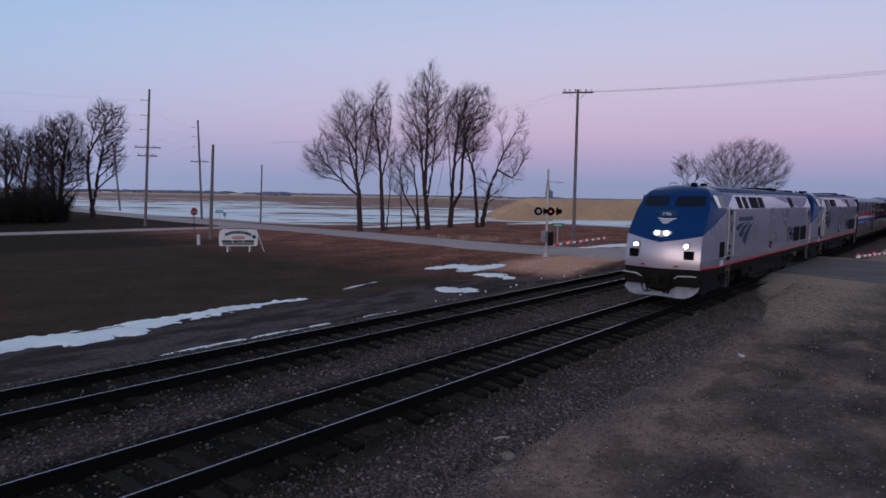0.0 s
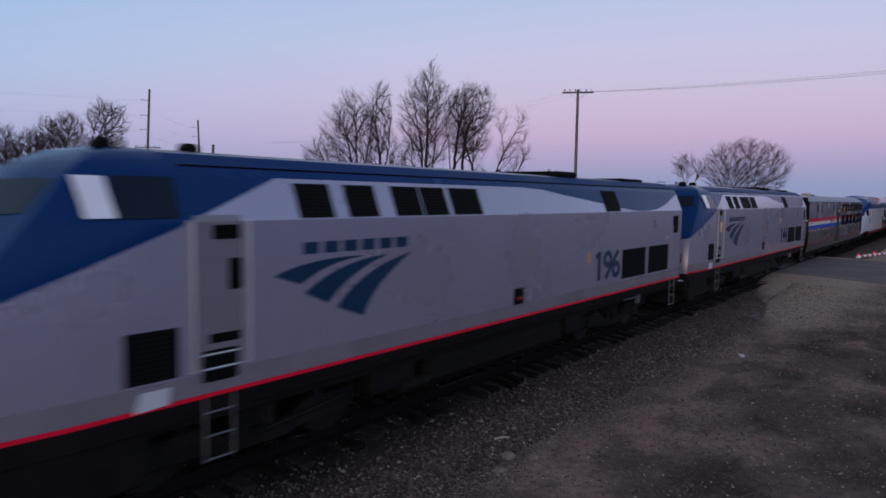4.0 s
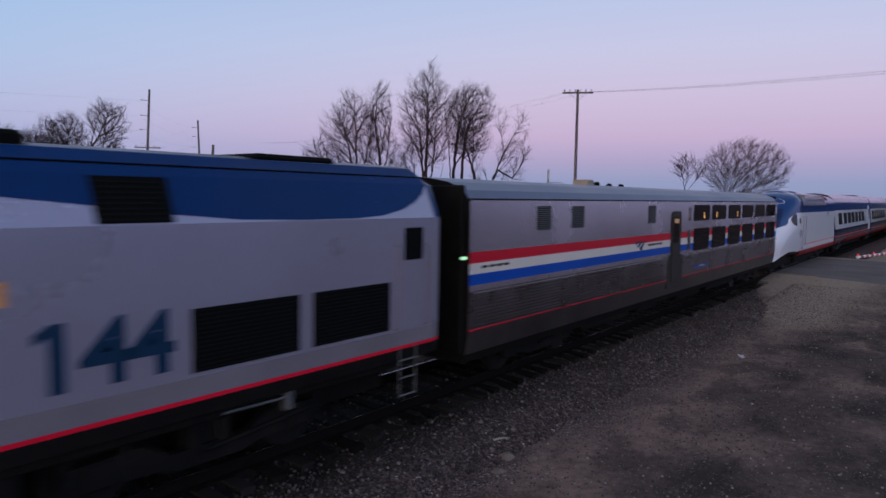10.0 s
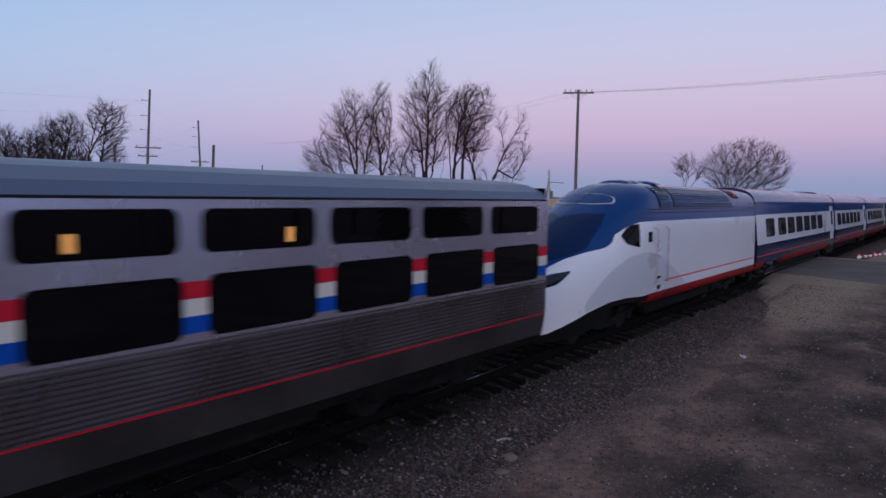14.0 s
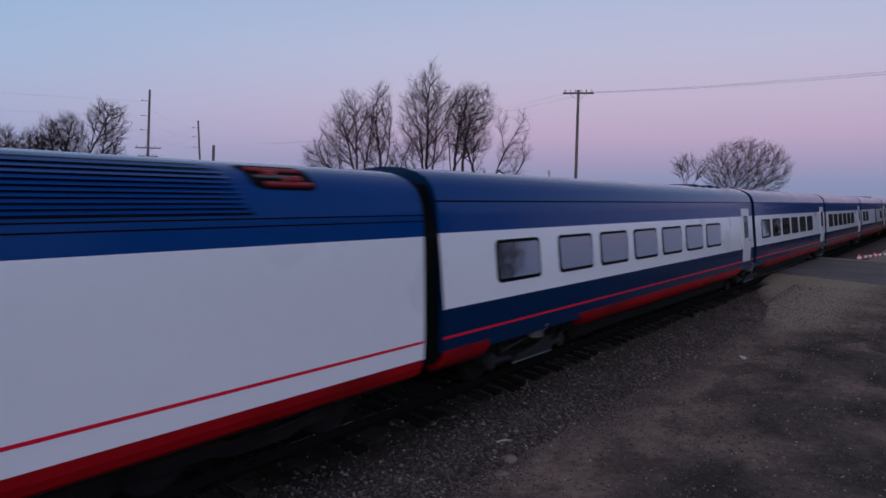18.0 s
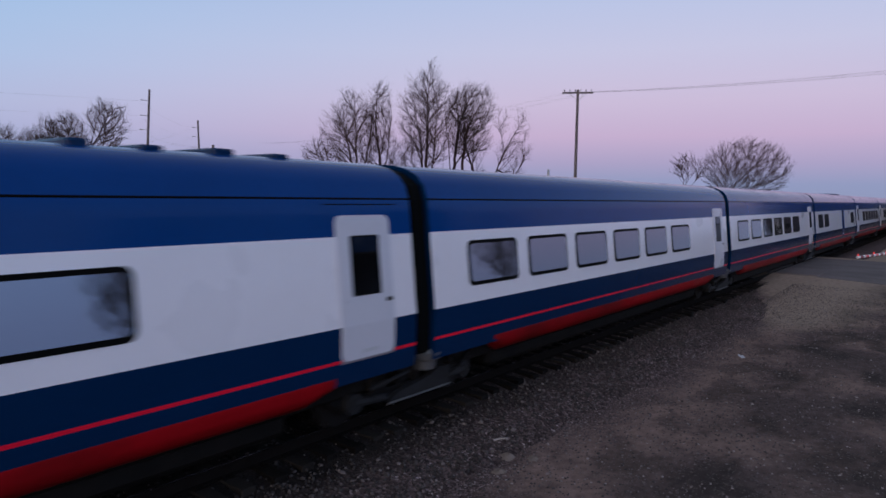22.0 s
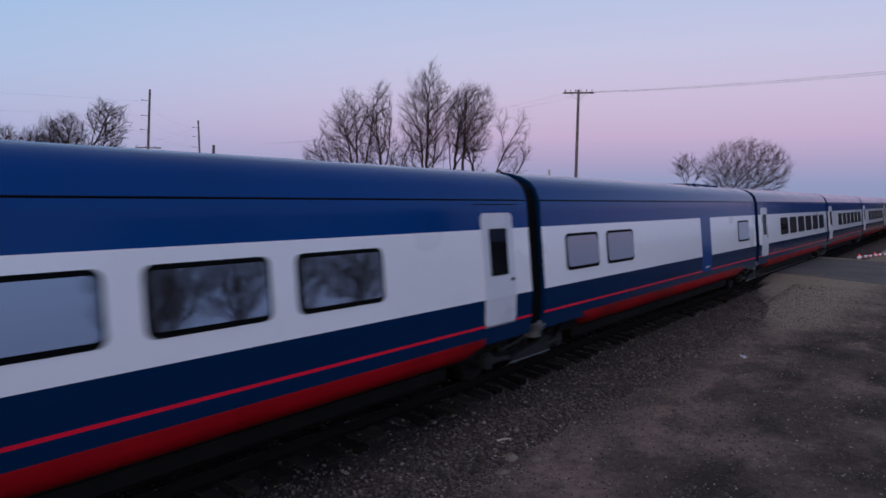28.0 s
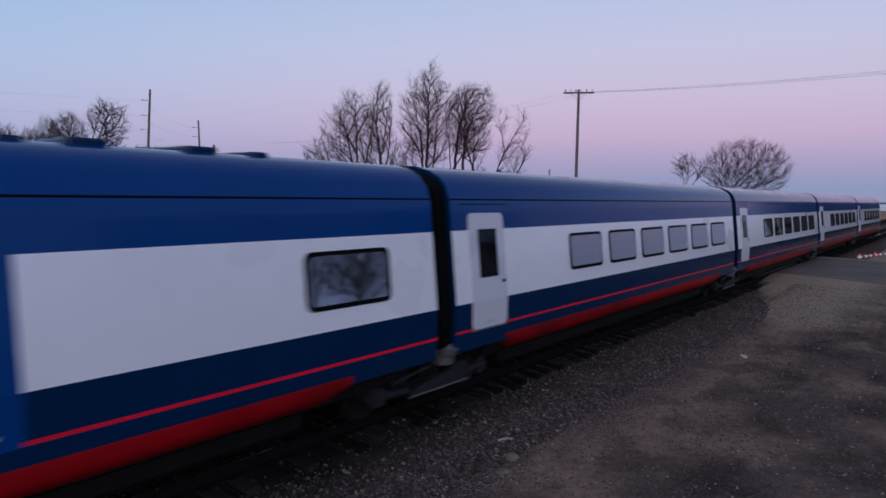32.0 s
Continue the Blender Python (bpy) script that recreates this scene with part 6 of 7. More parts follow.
    g.loft([[(x, -interp(wide, x) * 0.93, interp(arch, x) - 0.05), (x, -interp(wide, x) * 0.90, max(0.30, interp(arch, x) - 0.55)), (x, interp(wide, x) * 0.90, max(0.30, interp(arch, x) - 0.55)), (x, interp(wide, x) * 0.93, interp(arch, x) - 0.05)] for x in (0.25, 0.8, 1.4, 2.0, 2.6, 3.2)], True, True)
    g.loft([[(x, -interp(wide, x) * 0.985, interp(arch, x) + 0.01), (x, -interp(wide, x) * 0.97, interp(arch, x) - 0.16), (x, -interp(wide, x) * 0.90, interp(arch, x) - 0.16), (x, -interp(wide, x) * 0.90, interp(arch, x) + 0.01)] for x in (0.4, 1.2, 2.0, 3.0, 4.0, 5.0, 5.5)], True, True)
    g.box(5.4, 17.5, -1.30, 1.30, 0.62, 0.95, bev=0.04)
    # low box added to block light under the floor
    g.box(6.4, 12.6, -1.15, 1.15, 0.22, 0.70, bev=0.10)
    part("underframe", g, M_UNDER, t)
    g = Build()
    g.loft([[(17.6 + 0.02, -1.42, 0.85), (17.62, -1.42, 3.1), (17.62, -1.1, 4.05), (17.62, 1.1, 4.05), (17.62, 1.42, 3.1), (17.62, 1.42, 0.85)], [(18.13, -1.40, 0.85), (18.13, -1.38, 3.1), (18.13, -1.05, 4.05), (18.13, 1.05, 4.05), (18.13, 1.38, 3.1), (18.13, 1.40, 0.85)]], True, True)
    part("gangway_bellows", g, M_RUBBER, t, "black rubber gangway bellows")
    truck(t, 3.6, 2.9, 0.46)
    truck(t, 14.6, 2.9, 0.46)


M_LOUVRE = material("deep_blue_paint", (0.001, 0.006, 0.022), 0.4, 0.0, 0.1, 0.8, spec=0.06)
M_POWERGLASS = material("blue_windscreen_glass", (0.004, 0.020, 0.085), 0.08, 0.0, 0.0, 1.0, spec=0.09)
power_car(91.0)


# ---- poles, trees and roadside things ----
def grown_tree(x, y, seed, trunk_r, label, stems, crowns, density, group="bare trees", thin=0.0055, step=0.34):
    """A bare tree. stems: guide lines (across, height) of the trunk and main limbs; crowns: round spaces (across, height, half width, half height)
    into which the finer limbs grow, each limb toward the free space nearest to it; the thinnest limbs carry twigs."""
    rng = np.random.default_rng(seed)
    t = thing("tree", label, "tree", group, m=pose(x, y, land(x, y), 0, 0, -51.15))
    pos, par = [np.array((0.0, 0.0, -0.25))], [-1]
    for k, line in enumerate(stems):
        lean = rng.uniform(-0.05, 0.05) if k == 0 else rng.uniform(-0.32, 0.32)
        first = np.array((line[0][0], 0.0, line[0][1]))
        cur = 0 if k == 0 else int(np.argmin([np.abs(p - first).sum() for p in pos]))
        z0, b0 = pos[cur][2], pos[cur][1]
        for u, z in line[1:] if k and cur else line:
            goal = np.array((u, b0 + lean * (z - z0), z))
            start = pos[cur]
            n = max(1, round(float(np.linalg.norm(goal - start)) / step))
            for i in range(n):
                pos.append(start + (goal - start) * (i + 1) / n + rng.normal(0, 0.10 * step, 3))
                par.append(cur)
                cur = len(pos) - 1
    guided = len(pos)
    way = [np.array((0.0, 0.0, 1.0))] + [pos[i] - pos[par[i]] for i in range(1, guided)]
    way = [w / np.linalg.norm(w) for w in way]
    size = [ru * min(max(ru, 0.5 * rz), 1.6 * ru) * rz * 4.19 for _, _, ru, rz in crowns]
    fine = 0
    # boughs, branches and fine branches: each runs in a bow from the limb that it can follow best to a place in the crown
    for share, lo, hi in ((0.03, 0.75, 1.03), (0.16, 0.5, 1.05), (1.0, 0.25, 1.10)):
        goals = []
        for (u, z, ru, rz), vol in zip(crowns, size):
            n = max(3, int(2.1 * density * vol * share))
            d = rng.normal(size=(n, 3))
            d *= (lo ** 3 + (hi ** 3 - lo ** 3) * rng.random((n, 1))) ** (1 / 3) / np.linalg.norm(d, axis=1, keepdims=True)
            d *= np.array([[1 + (0.30 if step < 0.5 else 0.08) * noise.noise(Vector(v) * 2.2 + Vector((seed * 1.7, u, z)))] for v in d])
            goals.append(d * (1.06 * ru, min(max(ru, 0.5 * rz), 1.6 * ru), 0.93 * rz) + (u, 0.0, z - 0.05 * rz))
        goals = np.concatenate(goals)
        at, along = np.array(pos), np.array(way)
        fine = len(pos)
        for q in goals:
            v = q - at
            dist = np.linalg.norm(v, axis=1) + 1e-6
            turn = (v * along).sum(1) / dist
            cost = dist * (1 + 2.4 * (1 - turn)) + 9.0 * (turn < (0.15 if step < 0.5 else 0.75)) + 1.6 * dist * np.maximum(0, 0.35 - v[:, 2] / dist) + 5.0 * (dist < step) + 6.0 * (at[:, 2] < 0.12 * at[:, 2].max())
            cur = int(cost.argmin())
            p0, d0 = at[cur], dist[cur]
            p1 = p0 + along[cur] * d0 * 0.26 + (q - p0) * 0.22 - (0, 0, 0.04 * d0) + rng.normal(0, 0.04, 3) * d0
            n = max(2, round(float(d0) / step))
            for i in range(n):
                f = (i + 1) / n
                p = p0 * (1 - f) ** 2 + p1 * (2 * f * (1 - f)) + q * f * f + rng.normal(0, 0.035 * step, 3)
                w = p - pos[cur]
                pos.append(p)
                way.append(w / (1e-6 + np.linalg.norm(w)))
                par.append(cur)
                cur = len(pos) - 1
    pos, way = np.array(pos), np.array(way)
    count = len(pos)
    load = np.ones(count)
    below = [[] for _ in range(count)]
    for i in range(count - 1, 0, -1):
        load[par[i]] += load[i]
        below[par[i]].append(i)
    power = math.log(trunk_r / thin) / math.log(load[0])
    rad = thin * load ** power
    rad[:guided] *= 1 - 0.55 * np.clip(pos[:guided, 2] / pos[:, 2].max(), 0, 1) ** 0.8
    trunk, crown = Build(), Build()
    begin = [(0, None)]
    while begin:
        i, root = begin.pop()
        chain = [i] if root is None else [root, i]
        stem = i < guided
        while below[i]:
            order = sorted(below[i], key=lambda j: -load[j])
            if stem and order[0] >= guided:
                begin += [(j, i) for j in order]
                break
            begin += [(j, i) for j in order[1:]]
            i = order[0]
            chain.append(i)
        if len(chain) > 1:
            rr = [float(rad[j]) for j in chain]
            if root is not None:
                rr[0] = min(rr[0], rr[1] * 1.15)
            else:
                rr[0] *= 1.5
            (trunk if stem else crown).tube([pos[j] for j in chain], rr, 9 if rr[0] > 0.12 else 5 if rr[0] > 0.04 else 3, False)
    # twigs on the thin limbs
    thin_ones = np.array([i for i in range(fine, count) if load[i] < 5])
    if len(thin_ones):
        base = np.repeat(thin_ones, 3)
        d = way[base] + rng.normal(0, 0.24, (len(base), 3)) + (0, 0, 0.16)
        d /= np.linalg.norm(d, axis=1, keepdims=True)
        tip = pos[base] + d * (step * rng.uniform(0.8, 3.0 if step < 0.5 else 2.2, (len(base), 1)))
        side = np.cross(d, (0.31, 0.52, 0.79))
        side /= np.linalg.norm(side, axis=1, keepdims=True)
        up_ = np.cross(d, side)
        rings = [c + q * r_ for c, r_ in ((pos[base], thin * 0.9), (tip, thin * 0.35)) for q in (side, -0.5 * side + 0.87 * up_, -0.5 * side - 0.87 * up_)]
        v = np.stack(rings, 1).reshape(-1, 3)
        crown.add(v.tolist(), [(6 * i + a, 6 * i + b, 6 * i + 3 + b, 6 * i + 3 + a) for i in range(len(base)) for a, b in ((0, 1), (1, 2), (2, 0))])
    part("trunk", trunk, M_BARK, t, smooth=True)
    part("crown", crown, M_BARK, t)
    return t


ELM = "tall bare winter tree with fine twigs beside the road"
SAPLING = "slender bare sapling in the roadside row"
LOT = "bare tree at the edge of a dark thicket"
# the roadside row, the thicket beyond the side road, and trees far behind the crossing
grown_tree(50.9, 44.4, 11, 0.33, ELM,
           [[(-0.1, 3.9), (-0.4, 7.0), (-0.4, 10.1), (-0.6, 13.2), (-0.4, 15.1)], [(-0.1, 3.9), (-1.1, 4.8), (-2.7, 6.3), (-4.6, 8.4), (-5.5, 9.1)], [(-0.0, 5.1), (0.5, 7.0), (0.8, 9.2)], [(-0.3, 4.8), (-1.0, 7.9), (-1.8, 11.4), (-2.4, 12.9)]],
           [(-1.0, 11.5, 2.7, 4.0), (-4.0, 8.2, 2.2, 2.3), (0.5, 8.0, 1.0, 1.9)], 4.0)
grown_tree(54.0, 43.8, 12, 0.27, ELM,
           [[(-0.2, 5.2), (-0.4, 8.4), (-0.9, 12.3), (-0.7, 16.1)], [(-0.2, 5.8), (0.5, 8.4), (0.8, 10.7)]],
           [(-0.5, 12.9, 1.4, 4.3), (0.5, 9.6, 0.9, 2.2), (-1.5, 8.7, 0.8, 1.7)], 4.5)
grown_tree(55.7, 44.9, 21, 0.09, SAPLING,
           [[(0.4, 4.6), (0.2, 7.9)]],
           [(0.3, 6.9, 0.7, 2.2)], 3)
grown_tree(58.3, 44.9, 22, 0.1, SAPLING,
           [[(0.0, 4.6), (-0.3, 7.0)]],
           [(-0.3, 6.1, 1.2, 2.2)], 3)
grown_tree(59.6, 43.3, 13, 0.14, SAPLING,
           [[(-0.2, 1.5), (-1.7, 4.2), (-2.4, 7.3), (-3.3, 9.9), (-3.9, 10.9)]],
           [(-2.8, 8.8, 1.2, 2.3), (-1.7, 5.3, 0.7, 1.0)], 3)
grown_tree(60.8, 44.1, 23, 0.15, SAPLING,
           [[(-0.4, 3.9), (-0.8, 7.4), (-1.5, 10.0), (-1.8, 11.2)]],
           [(-1.5, 8.8, 1.0, 3.0)], 3.2)
grown_tree(61.1, 43.0, 15, 0.36, ELM,
           [[(-0.4, 5.3), (-0.2, 10.8), (-0.2, 15.6), (0.1, 19.3)], [(-0.0, 1.9), (-0.6, 5.3), (-1.0, 10.8), (-1.7, 14.2), (-2.2, 16.9)], [(0.2, 1.9), (1.2, 4.7), (1.8, 8.1), (2.1, 12.2), (2.6, 16.7)], [(-0.2, 3.3), (0.5, 7.4), (0.9, 12.2), (1.1, 16.3)]],
           [(-1.4, 13.9, 2.0, 4.8), (0.1, 16.6, 1.4, 3.8), (1.7, 14.6, 1.4, 3.9), (0.1, 10.5, 2.1, 2.8)], 3.6)
grown_tree(67.5, 44.6, 16, 0.38, ELM,
           [[(0.2, 2.5), (0.3, 6.2), (0.6, 9.9), (1.0, 13.6), (1.9, 16.9), (3.4, 18.4)], [(0.2, 4.0), (-0.1, 7.7), (-0.4, 11.4), (-0.9, 14.7)], [(0.1, 2.5), (1.4, 4.7), (1.5, 8.5), (1.8, 11.8), (2.9, 14.7), (4.4, 17.7)]],
           [(2.8, 15.8, 2.6, 3.5), (3.0, 11.8, 2.1, 2.1), (0.9, 14.0, 1.7, 4.4)], 4.2)
grown_tree(70.6, 42.3, 17, 0.26, ELM,
           [[(-0.2, 3.3), (-0.5, 7.0), (-1.3, 9.6), (-2.1, 11.9), (-2.5, 14.8)]],
           [(-2.0, 12.6, 1.5, 3.5), (-0.2, 10.0, 0.9, 2.0)], 3.2)
grown_tree(72.6, 43.1, 18, 0.34, "old bare tree with twisted limbs over its neighbour",
           [[(0.7, 3.7), (1.1, 5.6), (2.0, 7.9), (2.9, 10.4), (2.6, 11.7), (2.3, 13.6), (2.0, 15.1)], [(2.9, 10.4), (3.8, 11.9), (4.6, 13.3), (5.7, 15.4)], [(2.0, 7.8), (3.2, 7.2), (4.0, 6.8), (4.7, 7.6), (5.9, 8.0)], [(1.1, 6.0), (-0.7, 6.2), (-2.2, 5.2), (-3.2, 4.0), (-3.9, 2.6)]],
           [(2.4, 14.4, 1.0, 2.0), (5.3, 14.1, 1.1, 2.2), (4.2, 10.4, 2.2, 2.0), (4.0, 7.3, 1.6, 1.4), (1.3, 4.8, 1.7, 1.1), (-0.6, 7.1, 1.2, 1.6)], 2.2)
grown_tree(43.5, 95.1, 40, 0.42, "forked bare tree at the edge of the thicket",
           [[(-0.3, 3.1), (-0.7, 6.5), (-0.6, 9.5), (0.4, 13.3), (1.3, 16.3), (1.8, 17.4)], [(-0.6, 9.5), (1.2, 12.5), (2.6, 15.4), (3.8, 17.0)], [(0.0, 1.3), (0.5, 3.5), (1.1, 6.9), (2.0, 10.4), (2.5, 12.5), (4.1, 14.1)]],
           [(1.6, 15.0, 1.9, 3.2), (3.9, 14.4, 1.5, 3.2), (3.4, 9.4, 1.5, 3.0), (2.3, 10.6, 1.3, 3.0), (-1.4, 10.4, 1.1, 2.8)], 3.0, "thicket trees", thin=0.009)
grown_tree(36.8, 92.2, 41, 0.38, LOT,
           [[(-0.0, 4.7), (0.0, 10.2), (0.3, 14.4)]],
           [(-0.1, 10.6, 1.8, 3.9), (-0.5, 6.2, 1.8, 2.4)], 4.2, "thicket trees", thin=0.009)
grown_tree(38.2, 93.7, 42, 0.36, LOT,
           [[(0.2, 3.1), (0.7, 8.3), (1.8, 13.2), (2.5, 15.2)], [(0.4, 5.5), (1.9, 9.6), (3.7, 12.4)], [(0.0, 3.9), (-0.1, 8.7), (1.0, 14.0)]],
           [(1.6, 12.4, 2.1, 3.1), (2.5, 7.6, 2.0, 2.8), (0.2, 7.1, 1.5, 3.3)], 4.2, "thicket trees", thin=0.009)
grown_tree(33.6, 93.0, 43, 0.34, LOT,
           [[(0.1, 4.6), (0.5, 8.5), (1.3, 12.2)], [(0.1, 3.8), (-0.7, 7.7), (-0.8, 10.8)]],
           [(1.4, 10.2, 1.7, 2.8), (-0.7, 8.5, 1.6, 3.1)], 3.8, "thicket trees", thin=0.009)
grown_tree(38.6, 102.8, 44, 0.3, LOT,
           [[(0.2, 4.7), (0.7, 9.0), (1.3, 12.4)]],
           [(1.0, 9.4, 1.4, 3.5), (0.1, 6.4, 1.6, 2.4)], 3.8, "thicket trees", thin=0.009)
grown_tree(32.3, 96.2, 45, 0.34, LOT,
           [[(0.2, 4.6), (0.2, 9.3), (0.3, 13.2)], [(0.2, 3.8), (1.1, 7.7), (1.5, 10.8)]],
           [(0.2, 9.3, 1.4, 4.1), (1.4, 8.1, 1.1, 3.2)], 3.8, "thicket trees", thin=0.009)
grown_tree(31.9, 103.2, 46, 0.34, LOT,
           [[(0.2, 4.5), (0.7, 10.3), (1.0, 13.9)]],
           [(0.6, 9.4, 2.0, 4.3)], 3.4, "thicket trees", thin=0.009)
grown_tree(165.2, 33.3, 73, 0.17, "wide bare tree clump far beyond the crossing",
           [[(-3.7, 5.5), (-5.2, 8.8), (-7.2, 13.4), (-8.6, 16.1)], [(-3.0, 5.5), (-4.8, 10.1), (-6.2, 14.8)], [(-1.6, 5.5), (-2.6, 10.2), (-4.2, 15.5)], [(-1.0, 5.5), (-1.2, 10.2), (-2.3, 17.5)], [(-0.0, 5.5), (0.5, 10.2), (0.2, 16.2)], [(0.4, 5.5), (1.8, 11.6), (2.1, 17.6)], [(1.1, 5.5), (3.5, 10.3), (5.6, 15.6)], [(1.8, 4.9), (4.9, 8.3), (8.0, 13.0), (9.5, 14.6)]],
           [(0.6, 12.0, 8.8, 7.4)], 0.46, "far trees", thin=0.009, step=0.6)
grown_tree(157.0, 43.5, 72, 0.14, "bare tree far beyond the crossing",
           [[(-0.4, 6.0), (-0.8, 9.3), (-2.4, 13.3)], [(-0.3, 6.0), (-0.3, 10.0), (0.0, 14.0)], [(1.0, 5.3), (2.7, 9.4), (3.0, 12.7)]],
           [(-1.9, 12.4, 1.9, 2.7), (0.1, 12.7, 1.6, 3.0), (2.8, 11.4, 1.6, 2.7)], 1.0, "far trees", thin=0.012, step=0.6)


def scrub():
    """Dark undergrowth under the thicket: forking stems with many twigs."""
    rng = random.Random(5)
    g = Build()
    for k in range(900):
        x, y = rng.uniform(8, 40.5), rng.uniform(80, 97)
        u = x - 0.33 * (y - 85)
        dense = interp([(5, 0.45), (20, 0.6), (29, 0.75), (32, 1.0), (35, 1.0), (36.4, 0.15), (36.5, 0.0)], u)
        if rng.random() > dense:
            continue
        h = rng.uniform(1.5, 5.2) * (0.5 + 0.7 * dense)
        base = Vector((x, y, land(x, y) - 0.05))
        for j in range(9):
            d = Vector((rng.uniform(-0.5, 0.5), rng.uniform(-0.5, 0.5), 1)) * h * rng.uniform(0.5, 1)
            m_ = base + d * 0.5 + Vector((rng.uniform(-0.2, 0.2), rng.uniform(-0.2, 0.2), 0))
            g.tube([base, m_, base + d], [0.035, 0.028, 0.015], 3, False)
            for i in range(4):
                p = m_.lerp(base + d, rng.random())
                g.tube([p, p + Vector((rng.uniform(-0.7, 0.7), rng.uniform(-0.7, 0.7), rng.uniform(0, 0.6)))], [0.022, 0.012], 3, False)
    tagged(part("undergrowth", g, M_BUSH), "dark tangled undergrowth beneath the thicket", "undergrowth", kind="stuff")


scrub()


def pole(x, y, h, r, lean, label, arms=(), pins=()):
    t = thing("utility_pole", label, "utility pole", "utility poles", m=pose(x, y, land(x, y)))
    g = Build()
    top = Vector((lean[0], lean[1], h))
    g.tube([(0, 0, -0.4), top * 0.5 + Vector((0.02, 0.02, 0)), top], [r, r * 0.86, r * 0.7], 10)
    part("mast", g, M_POLE, t, smooth=True)
    for z, w, d in arms:
        c = top * (z / h)
        u = Vector((d[0], d[1], 0)).normalized()
        v = Vector((-u.y, u.x, 0)) * 0.07
        g = Build()
        a, b = c - u * w / 2, c + u * w / 2
        g.loft([[p + v * s_ + Vector((0, 0, q)) for s_, q in ((-1.6, -0.06), (1.6, -0.06), (1.6, 0.06), (-1.6, 0.06))] for p in (a, b)], True, True)
        arm = part("crossarm", g, M_POLE, t)
        for k in range(6 if w > 1.8 else 3):
            f = (k + 0.4) / (5.8 if w > 1.8 else 2.8) - 0.5
            p = c + u * w * f
            g = Build()
            g.tube([p + Vector((0, 0, 0.05)), p + Vector((0, 0, 0.14)), p + Vector((0, 0, 0.16)), p + Vector((0, 0, 0.26))], [0.02, 0.02, 0.06, 0.045], 8)
            part("insulator", g, M_GALV if k % 2 else M_BLACK, arm)
        for s_ in (-1, 1):
            g = Build()
            g.tube([c + u * s_ * w * 0.3, c - Vector((0, 0, 0.65))], 0.018, 5)
            part("arm_brace", g, M_GALV, t)
    for z in pins:
        c = top * (z / h)
        g = Build()
        g.tube([c, c + Vector((-0.45, 0.3, 0.02)), c + Vector((-0.75, 0.5, 0.05))], [0.035, 0.035, 0.07], 6)
        part("post_insulator", g, M_GALV, t)
    return t


PL = "weathered wooden utility pole with a crossarm"
pole(48.3, 16.4, 13.0, 0.15, (0.9, 0.5), PL, [(12.75, 2.5, (0.6, -1.0))])
pole(37.9, 67.7, 16.35, 0.175, (1.2, 0.6), "tall wooden power pole with two crossarms", [(9.4, 2.9, (1, -0.75)), (8.4, 2.2, (1, -0.75))], (11.5, 13.2, 15.0))
pole(54.0, 82.3, 15.1, 0.18, (0.4, 1.4), "tall wooden power pole leaning slightly", [(8.8, 2.6, (1, -0.75))], (11.0, 12.6, 14.0))
pole(32.3, 44.4, 8.5, 0.17, (0.6, 0.3), "short bare wooden pole")
pole(53.7, 67.0, 8.05, 0.13, (0.55, 0.3), "bare wooden pole by the road")
pole(62.5, 127.6, 14.0, 0.20, (-0.9, 0.6), "distant leaning power pole", [(10.5, 2.4, (1, -0.75))])


def wire(pts, r=0.012, sag=0.6):
    g = Build()
    for a, b in zip(pts, pts[1:]):
        a, b = Vector(a), Vector(b)
        g.tube([a.lerp(b, k / 16) - Vector((0, 0, sag * 4 * (k / 16) * (1 - k / 16))) for k in range(17)], r, 4, False)
    tagged(part("overhead_wire", g, M_WIRE), "thin sagging overhead wire between poles", "overhead wire", "overhead wires")


for k, o in enumerate((-1.1, -0.6, 0.6, 1.1)):
    ux, uy = 0.515 * o, -0.857 * o
    c = (49.15 + ux, 16.85 + uy, 12.45)
    wire([c, (49.6 + ux, -28.0 + uy, 12.9)], 0.0045, 0.75)
    wire([c, (54.0 + ux, 66.0 + uy, 10.5)], 0.003, 0.9)
for z0, z1 in ((11.3, 11.0), (13.0, 12.3), (14.8, 13.7)):
    wire([(-40, 69.5, z0 - 3.6), (37.6, 68.2, z0 - 0.4), (53.2, 82.8, z1 - 0.4), (61.2, 128.2, z1 - 1.5)], 0.0045, 0.5)


